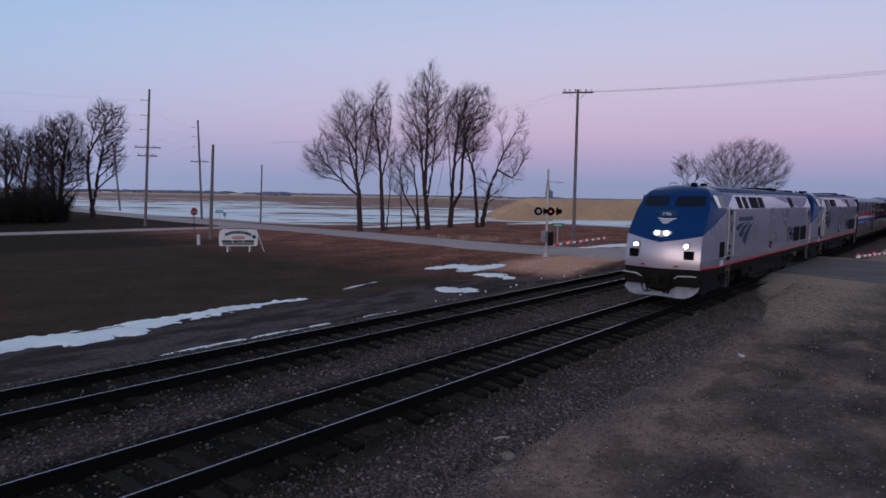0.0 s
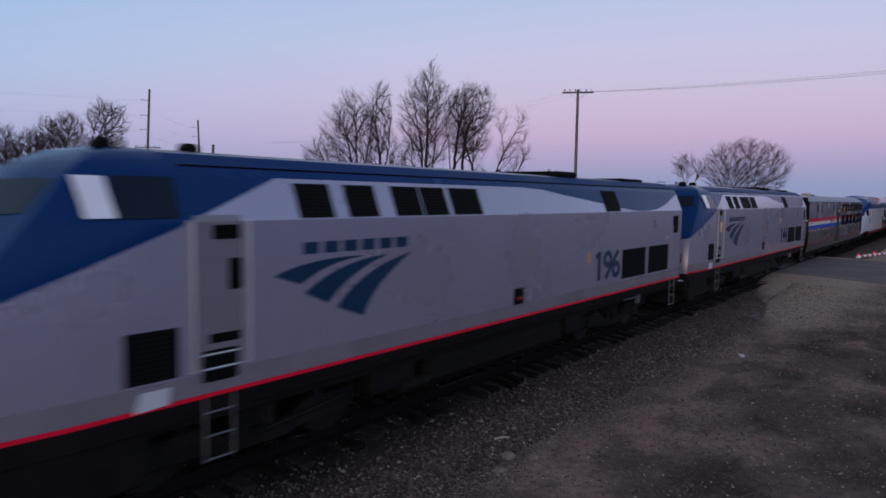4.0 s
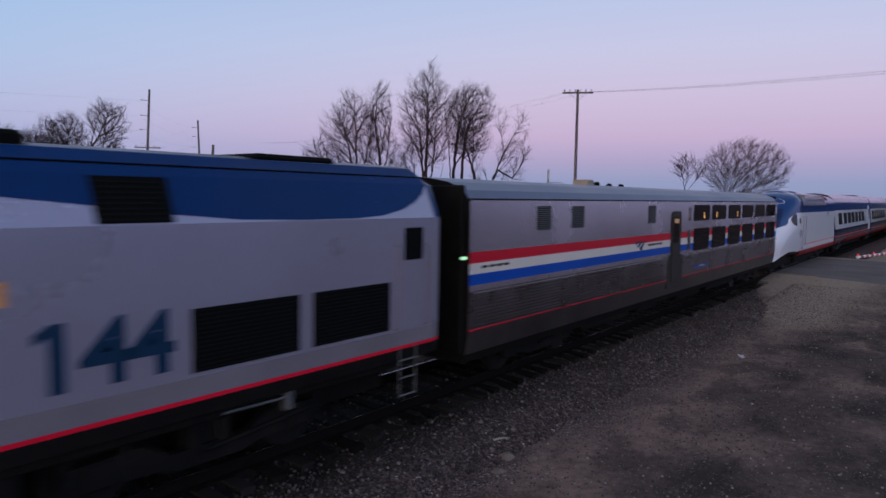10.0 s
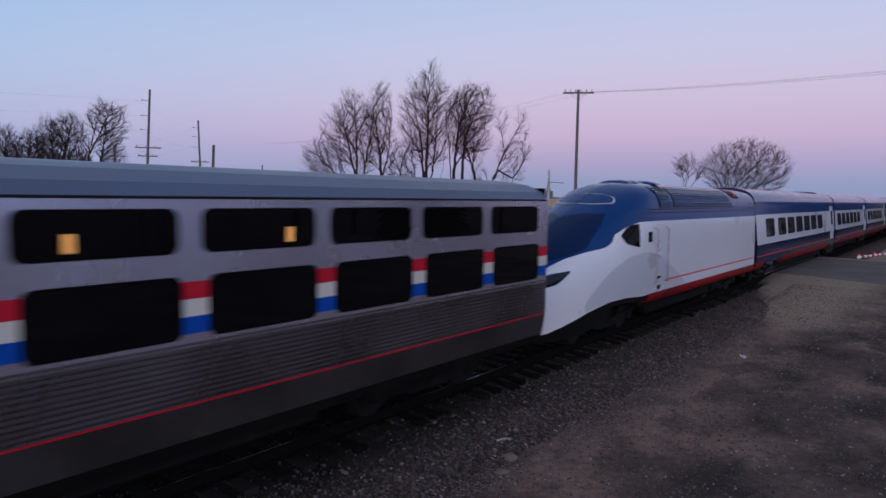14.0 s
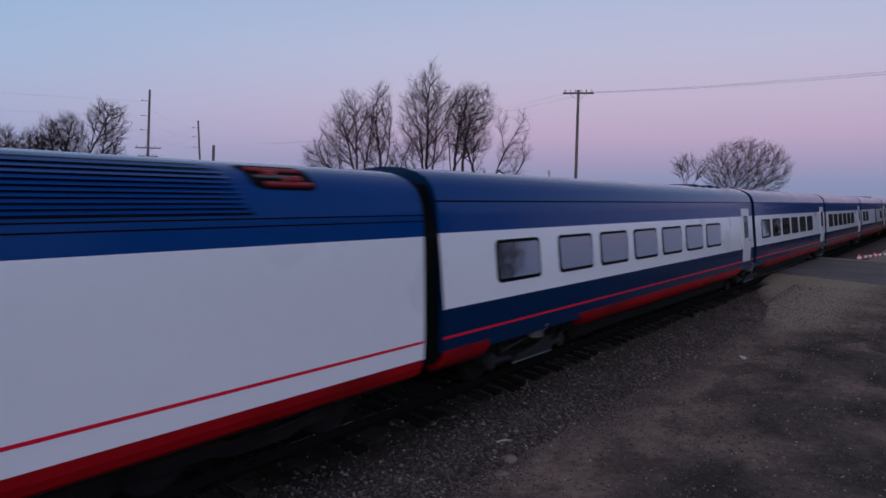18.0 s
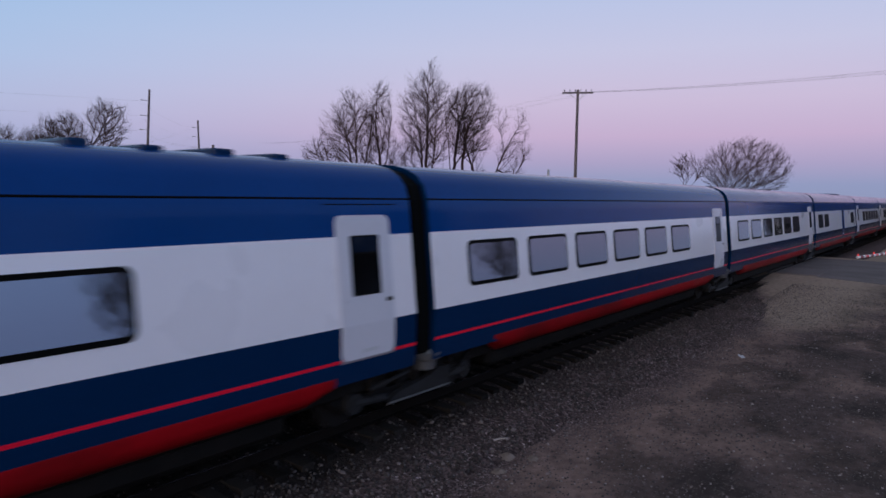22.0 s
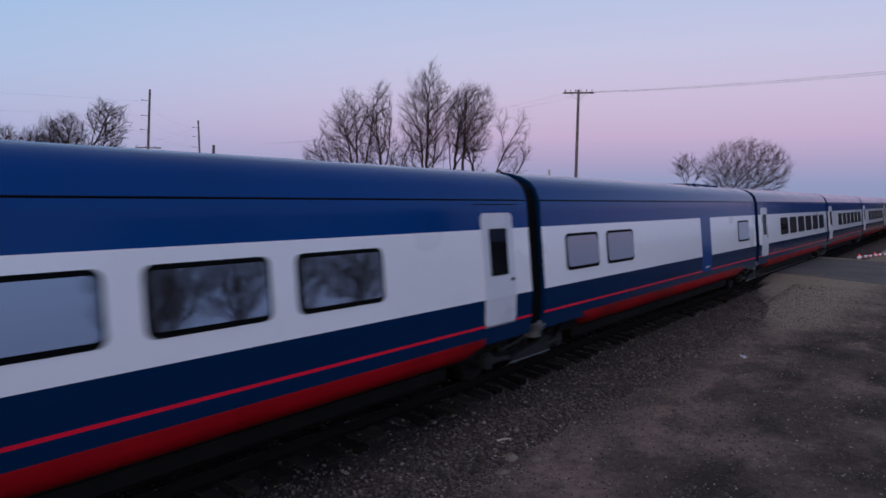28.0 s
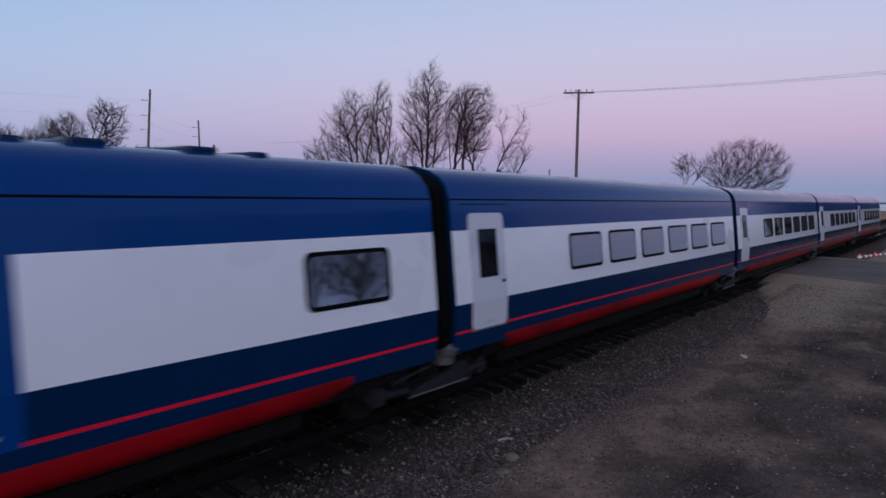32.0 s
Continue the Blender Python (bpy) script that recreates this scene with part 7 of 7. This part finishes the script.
def crossing_signal(x, y):
    t = thing("crossing_signal", "grade crossing signal mast with lights and a lowered gate", "crossing signal", "crossing signals", m=pose(x, y, land(x, y)))
    g = Build()
    g.tube([(0, 0, 0), (0, 0, 0.25), (0, 0, 0.26), (0, 0, 5.85)], [0.24, 0.15, 0.075, 0.075], 10)
    part("mast", g, M_GALV, t, "silver steel mast", smooth=True)
    g = Build()
    for s in (-1, 1):
        a, b = Vector((s * 0.5, 0.06 * s, 4.45)), Vector((-s * 0.5, 0.06 * s, 5.3))
        n = Vector((0.85, 0, s * 1.0)).normalized() * 0.10
        g.loft([[a + n, a - n, a - n + Vector((0, 0.02, 0)), a + n + Vector((0, 0.02, 0))], [b + n, b - n, b - n + Vector((0, 0.02, 0)), b + n + Vector((0, 0.02, 0))]], True, True)
    part("crossbuck", g, M_GALV, t, "crossbuck seen from behind").matrix_basis = pose(0, 0, 0, 0, 0, 38)
    g = Build()
    g.tube([(0.0, 0, 5.0), (0.5, -0.3, 5.02), (1.0, -0.55, 4.98)], 0.03, 6)
    part("bell_arm", g, M_GALV, t)
    right = Vector((math.sin(radians(38.85)), -math.cos(radians(38.85)), 0))
    g = Build()
    g.tube([right * -0.75 + Vector((0, 0, 3.05)), right * 1.0 + Vector((0, 0, 3.05))], 0.03, 6)
    part("lamp_arm", g, M_BLACK, t)
    toward = Vector((-math.cos(radians(38.85)), -math.sin(radians(38.85)), 0))
    for o, lit, ax in ((-0.60, False, toward), (-0.22, False, right), (0.22, True, toward), (0.68, False, right * 0.9 + toward * 0.5)):
        c = right * o + Vector((0, 0, 3.05))
        g = Build()
        disc(g, c, ax, 0.28, 0.02, 18)
        d = part("lamp_disc", g, M_BLACK, t, "black round signal background")
        g = Build()
        disc(g, c + ax * 0.06, ax, 0.075 if lit else 0.13, 0.10, 14)
        part("signal_lens", g, M_REDLIGHT if lit else M_GALV, d, "lit red signal lens" if lit else "")
        g = Build()
        g.tube([c + ax * 0.02, c + ax * 0.26], [0.15, 0.15], 12, False)
        part("hood", g, M_BLACK, d)
    g = Build()
    g.box(-0.45, -0.12, -0.2, 0.2, 1.0, 1.75, bev=0.03)
    part("relay_box", g, M_SILL, t)
    g = Build()
    g.box(0.1, 0.55, -0.25, 0.25, 0.75, 1.65, bev=0.05)
    part("gate_motor", g, M_SKIRT, t)
    # lowered arm across the road with red and white sleeves and small lamps
    arm = part("gate_arm", Build().tube([(0.35, 0, 0.72), (9.6, 0, 0.84)], [0.05, 0.035], 8), M_SIGNWHITE, t, "lowered red and white gate arm")
    arm.matrix_basis = pose(0, 0, 0.0, 0, 0, 1.5)
    for k in range(8):
        g = Build()
        u0, u1 = 1.2 + k * 1.05, 1.2 + k * 1.05 + 0.55
        z = lambda u: 0.72 + 0.12 * (u - 0.35) / 9.25
        g.tube([(u0, 0, z(u0)), (u1, 0, z(u1))], 0.085, 8)
        part("red_sleeve", g, M_REDGLOW if k % 2 == 0 else M_SIGNRED, arm)
        g = Build()
        g.tube([(u1 + 0.03, 0, z(u1)), (u1 + 0.46, 0, z(u1 + 0.46))], 0.083, 8)
        part("white_sleeve", g, M_SIGNLIT, arm)
    for u in (3.3, 6.2, 9.4):
        g = Build()
        disc(g, (u, 0, 0.72 + 0.12 * (u - 0.35) / 9.25 + 0.12), (0.3, -1, 0), 0.06, 0.08, 8)
        part("arm_lamp", g, M_REDLIGHT, arm)
    return t


# headlight glare on the reflective sleeves is put into these raised base colours
M_REDGLOW = material("reflective_red_glare", (0.92, 0.035, 0.03), 0.4)
M_SIGNLIT = material("reflective_white_glare", (0.95, 0.92, 0.90), 0.4)
sig = crossing_signal(38.1, 13.1)
copy_thing(sig, pose(54.2, -5.3, land(54.2, -5.3), 0, 0, 170))


def small_sign(x, y, h, name, label, w, hh, mat, shape="box", rim=None, face=None):
    t = thing(name, label, "sign", m=pose(x, y, land(x, y), 0, 0, face if face is not None else -51))
    g = Build()
    g.tube([(0, 0, -0.2), (0, 0, h)], 0.035, 8)
    part("post", g, M_SKIRT if shape == "oct" else M_GALV, t)
    g = Build()
    if shape == "oct":
        n = 8
        pts = [(w / 2 * math.cos(radians(22.5 + 45 * k)), -0.05, h - w / 2 + w / 2 * math.sin(radians(22.5 + 45 * k))) for k in range(n)]
        g.add(pts + [(a, b + 0.02, c) for a, b, c in pts], [tuple(range(n)), tuple(range(2 * n - 1, n - 1, -1))] + [(i, i + n, (i + 1) % n + n, (i + 1) % n) for i in range(n)])
    else:
        g.box(-w / 2, w / 2, -0.06, -0.04, h - hh, h, bev=0.004)
    plate = part("plate", g, mat, t)
    if rim:
        g = Build()
        g.box(-w * 0.33, w * 0.33, -0.068, -0.058, h - hh * 0.6, h - hh * 0.36)
        part("lettering_bar", g, rim, plate)
    return t


st = small_sign(35.5, 52.6, 2.6, "stop_sign", "red octagonal stop sign by the side road", 0.80, 0.80, M_SIGNRED, "oct", face=0)
text_mesh("lettering", "STOP", 0.24, M_SIGNWHITE, st, pose(-0.34, -0.055, 2.05, 90, 0, 0))
small_sign(38.6, 52.9, 2.35, "street_sign", "small teal street name sign", 0.80, 0.34, M_SIGNTEAL, rim=M_SIGNWHITE)
small_sign(38.9, 52.5, 2.05, "street_sign", "small teal street name sign", 0.6, 0.34, M_SIGNTEAL, rim=M_SIGNWHITE, face=30)
small_sign(47.6, 17.5, 2.0, "route_sign", "small green sign on posts beside the road", 0.95, 0.32, M_SIGNGREEN, rim=M_SIGNWHITE)


def marker_post(x, y):
    t = thing("marker_post", "short white marker post in the grass", "post", m=pose(x, y, land(x, y)))
    g = Build()
    g.box(-0.10, 0.10, -0.08, 0.08, -0.1, 0.85, bev=0.02)
    part("shaft", g, M_SIGNWHITE, t)


marker_post(27.8, 38.7)


def billboard(x, y):
    """A low white welcome sign with cut corners on short legs; its words are plain bars."""
    t = thing("welcome_sign", "low white roadside welcome sign on short legs", "sign", m=pose(x, y, land(x, y), 0, 0, -38))
    out = [(-1.28, 0.42), (1.22, 0.42), (1.32, 0.62), (1.32, 1.35), (1.12, 1.62), (-1.10, 1.62), (-1.32, 1.30), (-1.32, 0.62)]
    n = len(out)
    g = Build()
    a, b = [(u, -0.05, z) for u, z in out], [(u, 0.05, z) for u, z in out]
    g.add(a + b, [tuple(range(n)), tuple(range(2 * n - 1, n - 1, -1))] + [(i, i + n, (i + 1) % n + n, (i + 1) % n) for i in range(n)])
    board = part("board", g, M_SIGNWHITE, t)
    for z0, z1, w, m_, n_ in ((0.50, 0.63, 1.05, M_SIGNBLACK, 9), (0.66, 0.84, 1.12, M_SIGNBLACK, 3)):
        g = Build()
        for k in range(n_):
            u = -w + 2 * w * k / n_
            g.box(u, u + 2 * w / n_ * 0.94, -0.058, -0.048, z0, z1)
        part("lettering_line", g, m_, board)
    g = Build()
    ov = [(0.46 * math.cos(radians(20 * k)), 1.02 + 0.11 * math.sin(radians(20 * k))) for k in range(18)]
    g.add([(u, -0.058, z) for u, z in ov] + [(u, -0.048, z) for u, z in ov], [tuple(range(18))] + [(k, k + 18, (k + 1) % 18 + 18, (k + 1) % 18) for k in range(18)])
    part("red_oval", g, M_SIGNRED, board)
    g = Build()
    g.box(-0.30, 0.30, -0.064, -0.056, 0.99, 1.04)
    part("pale_bar", g, M_SIGNWHITE, board)
    g = Build()
    for k in range(12):
        u0 = -0.90 + 1.8 * k / 12
        zc = 1.18 + 0.22 * (1 - (u0 + 0.08) ** 2 / 0.81)
        g.box(u0, u0 + 0.125, -0.058, -0.048, zc - 0.09, zc + 0.12)
    part("lettering_arc", g, M_TEAL, board)
    g = Build()
    g.tube([(1.22, 0.0, 1.60), (1.75, 0.1, 0.0)], 0.03, 6)
    part("side_prop", g, M_SIGNWHITE, t)
    g = Build()
    g.box(0.95, 1.18, -0.058, -0.048, 0.95, 1.2)
    part("small_panel", g, M_TEAL, board)
    for u in (-0.75, 0.75):
        g = Build()
        g.box(u - 0.05, u + 0.05, -0.05, 0.05, -0.1, 0.45)
        part("leg", g, M_SIGNWHITE, t)
        g = Build()
        g.tube([(u, 0.08, 1.2), (u + 0.1, 1.1, 0.0)], 0.03, 6)
        part("brace", g, M_GALV, t)


billboard(26.6, 31.4)


def mound(x, y, rx, ry, h, seed, label, flat=0.0):
    """A heap of grain; flat draws it out along its ridge, which runs along x turned by -51 degrees."""
    g = Build()
    rings = []
    for k in range(10):
        u = k / 9
        rr = 1 - u
        z = h * (1 - rr ** 1.35)
        ring_ = []
        for a in [2 * math.pi * i / 44 for i in range(44)]:
            wob = 1 + 0.10 * noise.noise(Vector((math.cos(a) * 1.5, math.sin(a) * 1.5, seed + u)))
            px_ = (rx - flat) * rr * wob * math.cos(a) + flat * math.cos(a)
            py_ = ry * rr * wob * math.sin(a)
            ring_.append((px_, py_, z * (1 + 0.06 * noise.noise(Vector((px_ * 0.15, u * 2, seed)))) - 0.02))
        rings.append(ring_)
    g.loft(rings, True, True)
    ob = part("grain_pile", g, M_SAND, smooth=True)
    ob.matrix_basis = pose(x, y, -0.5, 0, 0, -51)
    tagged(ob, label, "pile", "grain piles")


mound(101.8, 54.3, 5.4, 7.0, 3.2, 1, "rounded tan grain pile beside the field")
mound(123.5, 46.0, 27, 9, 4.0, 2, "long flat-topped tan grain pile beside the field", 18.0)


def snow(points, label, h=0.05, seed=0, cell=0.11):
    """A thin lying snow patch: points give its middle line and half widths (x, y, half); its rim sinks into the ground in an uneven line."""
    wmax = max(w for _, _, w in points) * 1.7 + 0.2
    x0, x1 = min(p[0] for p in points) - wmax, max(p[0] for p in points) + wmax
    y0, y1 = min(p[1] for p in points) - wmax, max(p[1] for p in points) + wmax
    nx, ny = int((x1 - x0) / cell) + 2, int((y1 - y0) / cell) + 2
    index, verts, inside = {}, [], {}

    def fill(x, y):
        best = -9.0
        for (ax, ay, aw), (bx, by, bw) in zip(points, points[1:]):
            dx, dy = bx - ax, by - ay
            u = max(0.0, min(1.0, ((x - ax) * dx + (y - ay) * dy) / (dx * dx + dy * dy)))
            w = aw + (bw - aw) * u
            best = max(best, w - math.hypot(x - ax - dx * u, y - ay - dy * u))
        if best < -1.2:
            return -9.0
        q = 1.3 * min(1.0, wmax - 0.15)
        return best + 0.40 * q * noise.noise(Vector((x * 0.7, y * 1.6, seed))) + 0.34 * q * noise.noise(Vector((x * 1.6, y * 4.6, seed))) + 0.26 * q * noise.noise(Vector((x * 4.5, y * 9, seed)))
    for j in range(ny):
        for i in range(nx):
            inside[i, j] = fill(x0 + i * cell, y0 + j * cell)

    def vert(i, j):
        if (i, j) not in index:
            x, y, f = x0 + i * cell, y0 + j * cell, inside[i, j]
            base = max(land(x, y), bed_z(y) if -3.4 < y < 7.9 else -9)
            index[i, j] = len(verts)
            verts.append((x, y, base + 0.012 + (min(h, f * 0.22) if f > 0 else max(-0.12, f * 0.5))))
        return index[i, j]
    faces = []
    for j in range(ny - 1):
        for i in range(nx - 1):
            if max(inside[i, j], inside[i + 1, j], inside[i, j + 1], inside[i + 1, j + 1]) > 0:
                faces.append((vert(i, j), vert(i + 1, j), vert(i + 1, j + 1), vert(i, j + 1)))
    g = Build()
    g.add(verts, faces)
    tagged(part("snow_patch", g, M_SNOW, smooth=True), label, "snow", "snow patches")


SN = "thin leftover snow patch on brown ground"
snow([(-6, 11.4, 0.8), (5.9, 11.3, 0.7), (7.5, 11.15, 1.0), (9.2, 11.0, 0.6), (11.0, 11.8, 0.45), (14.7, 12.1, 0.45), (16.8, 12.3, 0.05)], "long strip of leftover snow beside the grass", 0.06, 1)
snow([(19.6, 13.0, 0.03), (21.2, 13.6, 0.06), (23.0, 14.1, 0.03)], SN, 0.03, 2, 0.07)
snow([(8.3, 7.2, 0.10), (9.6, 7.25, 0.24), (11.5, 7.3, 0.20), (13.6, 7.2, 0.08)], SN, 0.04, 3, 0.08)
snow([(30.3, 16.0, 0.6), (31.6, 15.7, 0.8)], SN, 0.05, 4)
snow([(30.0, 13.6, 0.5), (31.6, 14.2, 1.1), (33.0, 13.6, 0.5)], SN, 0.05, 14)
snow([(28.6, 11.9, 0.3), (28.6, 11.0, 0.75), (28.4, 9.9, 0.35)], SN, 0.05, 5)
snow([(22.7, 9.9, 0.2), (22.8, 9.2, 0.65), (23.5, 8.6, 0.35)], SN, 0.05, 6, 0.1)
snow([(15.2, 7.3, 0.05), (16.2, 7.5, 0.16), (17.2, 7.5, 0.05)], SN, 0.03, 7, 0.08)
snow([(47.8, 15.3, 0.3), (51, 14.6, 1.1), (56, 13.8, 1.9), (68, 11.5, 1.6)], SN, 0.06, 8, 0.3)
snow([(84, 46.0, 0.8), (96, 41.5, 1.6), (120, 30, 2.2), (150, 18, 2.0)], SN, 0.06, 9, 0.6)
snow([(58.5, 51, 0.8), (66, 52, 2.0), (76, 53, 2.2), (88, 54, 1.0)], SN, 0.06, 10, 0.4)


def far_woods():
    """Tree lines, farmsteads and a mast on the horizon, each made of many small clumps."""
    rng = random.Random(9)
    g = Build()
    for a0, a1, d, h in ((20, 33, 1250, 4), (33, 48, 1900, 5), (48, 56, 1700, 6), (57, 82, 1500, 9), (-6, 20, 1700, 6), (28.5, 31.0, 900, 6), (52.5, 54.5, 1000, 8), (35.5, 38, 1100, 5)):
        n = int((a1 - a0) * 26)
        for k in range(n):
            a = radians(a0 + (a1 - a0) * (k + rng.random()) / n)
            r = d * rng.uniform(0.97, 1.03)
            x, y = r * math.cos(a), EYE.y + r * math.sin(a)
            w, hh = rng.uniform(4, 11), h * rng.uniform(0.30, 0.75)
            g.loft([[(x + w * q * math.cos(a + 1.571 + b), y + w * q * math.sin(a + 1.571 + b), -0.5 + hh * zz) for b in (0, 1.571, 3.142, 4.712)] for q, zz in ((0.9, 0), (1, 0.45), (0.7, 0.85), (0.2, 1.0))], True, True)
    tagged(part("far_woods", g, M_FAR), "far tree lines on the horizon in pale haze blue", "woods", kind="stuff")
    for a, d, w, h in ((66.3, 1100, 6, 2.8), (64.7, 1080, 4, 2.4), (34.6, 960, 5, 2.6), (33.9, 980, 3.5, 2.2), (56.8, 1200, 5, 2.6)):
        x, y = d * math.cos(radians(a)), EYE.y + d * math.sin(radians(a))
        t = thing("farm_building", "small pale farm building far across the fields", "building", "far farm buildings", m=pose(x, y, -0.5, 0, 0, a))
        b = Build()
        b.box(-w * 0.6, w * 0.6, -w, w, 0, h)
        part("wall", b, M_SIDING, t)
        b = Build()
        b.loft([[(-w * 0.65, y_, h), (0, y_, h * 1.5), (w * 0.65, y_, h)] for y_ in (-w * 1.04, w * 1.04)], True, True)
        part("roof", b, M_SKIRT, t)
    a, d = radians(29.6), 700
    t = thing("grain_elevator", "grey grain elevator tower far across the fields", "grain elevator", m=pose(d * math.cos(a), EYE.y + d * math.sin(a), -0.5))
    b = Build()
    b.tube([(0, 0, 0), (0, 0, 10), (0, 0, 12)], [3.4, 3.4, 0.6], 12)
    # the elevator takes the same haze blue as the far tree lines
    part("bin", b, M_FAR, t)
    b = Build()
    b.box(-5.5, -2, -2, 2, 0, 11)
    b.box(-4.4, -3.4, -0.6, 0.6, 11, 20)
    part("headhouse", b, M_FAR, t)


def south_woods():
    """Unseen dark trees added far along the south side, so that the coaches mirror dark."""
    rng = random.Random(19)
    g = Build()
    for k in range(420):
        x = 86 + 190 * rng.random() ** 1.3
        y = -10.5 - (x - 78) * 0.155 * rng.random()
        w, hh = rng.uniform(0.8, 2.6), rng.uniform(5, 13)
        g.loft([[(x + w * q * math.cos(b), y + w * q * math.sin(b), -0.5 + hh * zz) for b in (0, 1.257, 2.513, 3.77, 5.027)] for q, zz in ((0.5, 0), (0.9, 0.3), (1, 0.55), (0.65, 0.85), (0.15, 1.0))], True, True)
    tagged(part("trackside_woods", g, M_WOODS), "unseen dark trees added along the south side of the line", "woods", kind="stuff")


far_woods()
south_woods()


def behind_camera():
    """Trees south of the lot; the train's windows mirror them."""
    rng = random.Random(94)
    for k, (x, y, h) in enumerate(((25.8, -47, 14), (29.5, -51, 15), (35, -48, 16), (43, -49, 15), (54, -52, 16), (71, -42, 14))):
        w = h * rng.uniform(0.24, 0.32)
        stems = [[(rng.uniform(-0.4, 0.4), h * 0.2), (rng.uniform(-0.8, 0.8), h * 0.5), (rng.uniform(-1, 1), h * 0.9)]]
        stems += [[(0.0, h * rng.uniform(0.15, 0.3)), (q * w * 0.5, h * rng.uniform(0.4, 0.5)), (q * w * 0.9, h * rng.uniform(0.6, 0.75))] for q in (-1, 1)]
        grown_tree(x, y, 94 + k, 0.34, "bare tree south of the gravel lot", stems, [(0.0, h * 0.66, w, h * 0.34), (rng.choice((-1, 1)) * w * 0.6, h * 0.45, w * 0.7, h * 0.22)], 0.7,
                   "trees behind the lot", 0.010, 0.42)


def conifer(x, y, h, r, seed):
    """Whorls of drooping boughs, each set with short flat sprays."""
    rng = random.Random(seed)
    t = thing("conifer", "dense dark evergreen tree south of the gravel lot", "conifer", "evergreens behind the lot", m=pose(x, y, land(x, y)))
    g = Build()
    g.tube([(0, 0, -0.3), (0.05, 0.03, h * 0.5), (0, 0, h)], [0.24, 0.15, 0.03], 8)
    part("trunk", g, M_BARK, t, smooth=True)
    g = Build()
    for k in range(34):
        u = k / 33
        z, reach = 0.5 + (h - 0.8) * u, r * (1 - u) ** 0.62 + 0.15
        for j in range(13):
            a = j * 0.4833 + k * 1.1 + rng.uniform(-0.2, 0.2)
            ln = reach * rng.uniform(0.7, 1.12)
            d, s_ = Vector((math.cos(a), math.sin(a), 0)), Vector((-math.sin(a), math.cos(a), 0))
            tip = d * ln + Vector((0, 0, z - 0.22 * ln))
            g.tube([Vector((0, 0, z)), d * ln * 0.55 + Vector((0, 0, z - 0.05 * ln)), tip], [0.05, 0.16, 0.03], 4, False)
            for i in range(7):
                p = Vector((0, 0, z)).lerp(tip, 0.3 + 0.1 * i)
                w = rng.uniform(0.35, 0.75) * (1 if i % 2 else -1)
                g.tube([p, p + s_ * w + d * 0.25 + Vector((0, 0, rng.uniform(-0.35, 0.05)))], [0.13, 0.03], 3, False)
    part("boughs", g, M_BUSH, t)


behind_camera()
for x, y, h, r, s_ in ((44.4, -35.0, 15.0, 2.5, 61), (47.2, -33.0, 16.5, 3.0, 62)):
    conifer(x, y, h, r, s_)


def tufts():
    """Dry pale grass standing along the road's edge."""
    rng = random.Random(31)
    g = Build()
    for cx, cy, n_, w in ((49.9, 28.8, 130, 0.6), (50.3, 27.3, 130, 0.6), (50.6, 26.0, 110, 0.6), (49.9, 31.6, 70, 0.6), (51.5, 22.5, 60, 0.7)):
        for _ in range(n_):
            x, y = cx + rng.gauss(0, w * 0.6), cy + rng.gauss(0, w * 0.6)
            h, a = rng.uniform(0.2, 0.6), rng.uniform(0, 6.28)
            b = Vector((x, y, land(x, y) - 0.02))
            d = Vector((math.cos(a) * 0.35 * h, math.sin(a) * 0.35 * h, h))
            g.tube([b, b + d * 0.55, b + d + Vector((d.x * 0.4, d.y * 0.4, -0.05))], [0.012, 0.010, 0.003], 3, False)
    tagged(part("dry_grass", g, M_DRYGRASS), "pale dry grass tufts along the road", "grass", kind="stuff")


M_DRYGRASS = material("dry_grass", (0.42, 0.29, 0.21), 0.9, 0.0, 0.25, 2.0, spec=0.1)
tufts()


def motions():
    for car, x0 in CARS:
        walk(car, [(t, pose(x0 - SPEED * t, 0, 0)) for t in (0, 8, 16, 24, 32)])
    for w, x, r in WHEELS:
        step = 0.125
        rows = []
        for k in range(int(32 / step) + 1):
            t = k * step
            rows.append((t, pose(x, 0, r) @ Matrix.Rotation(-SPEED * t / r, 4, "Y")))
        walk(w, rows)


motions()
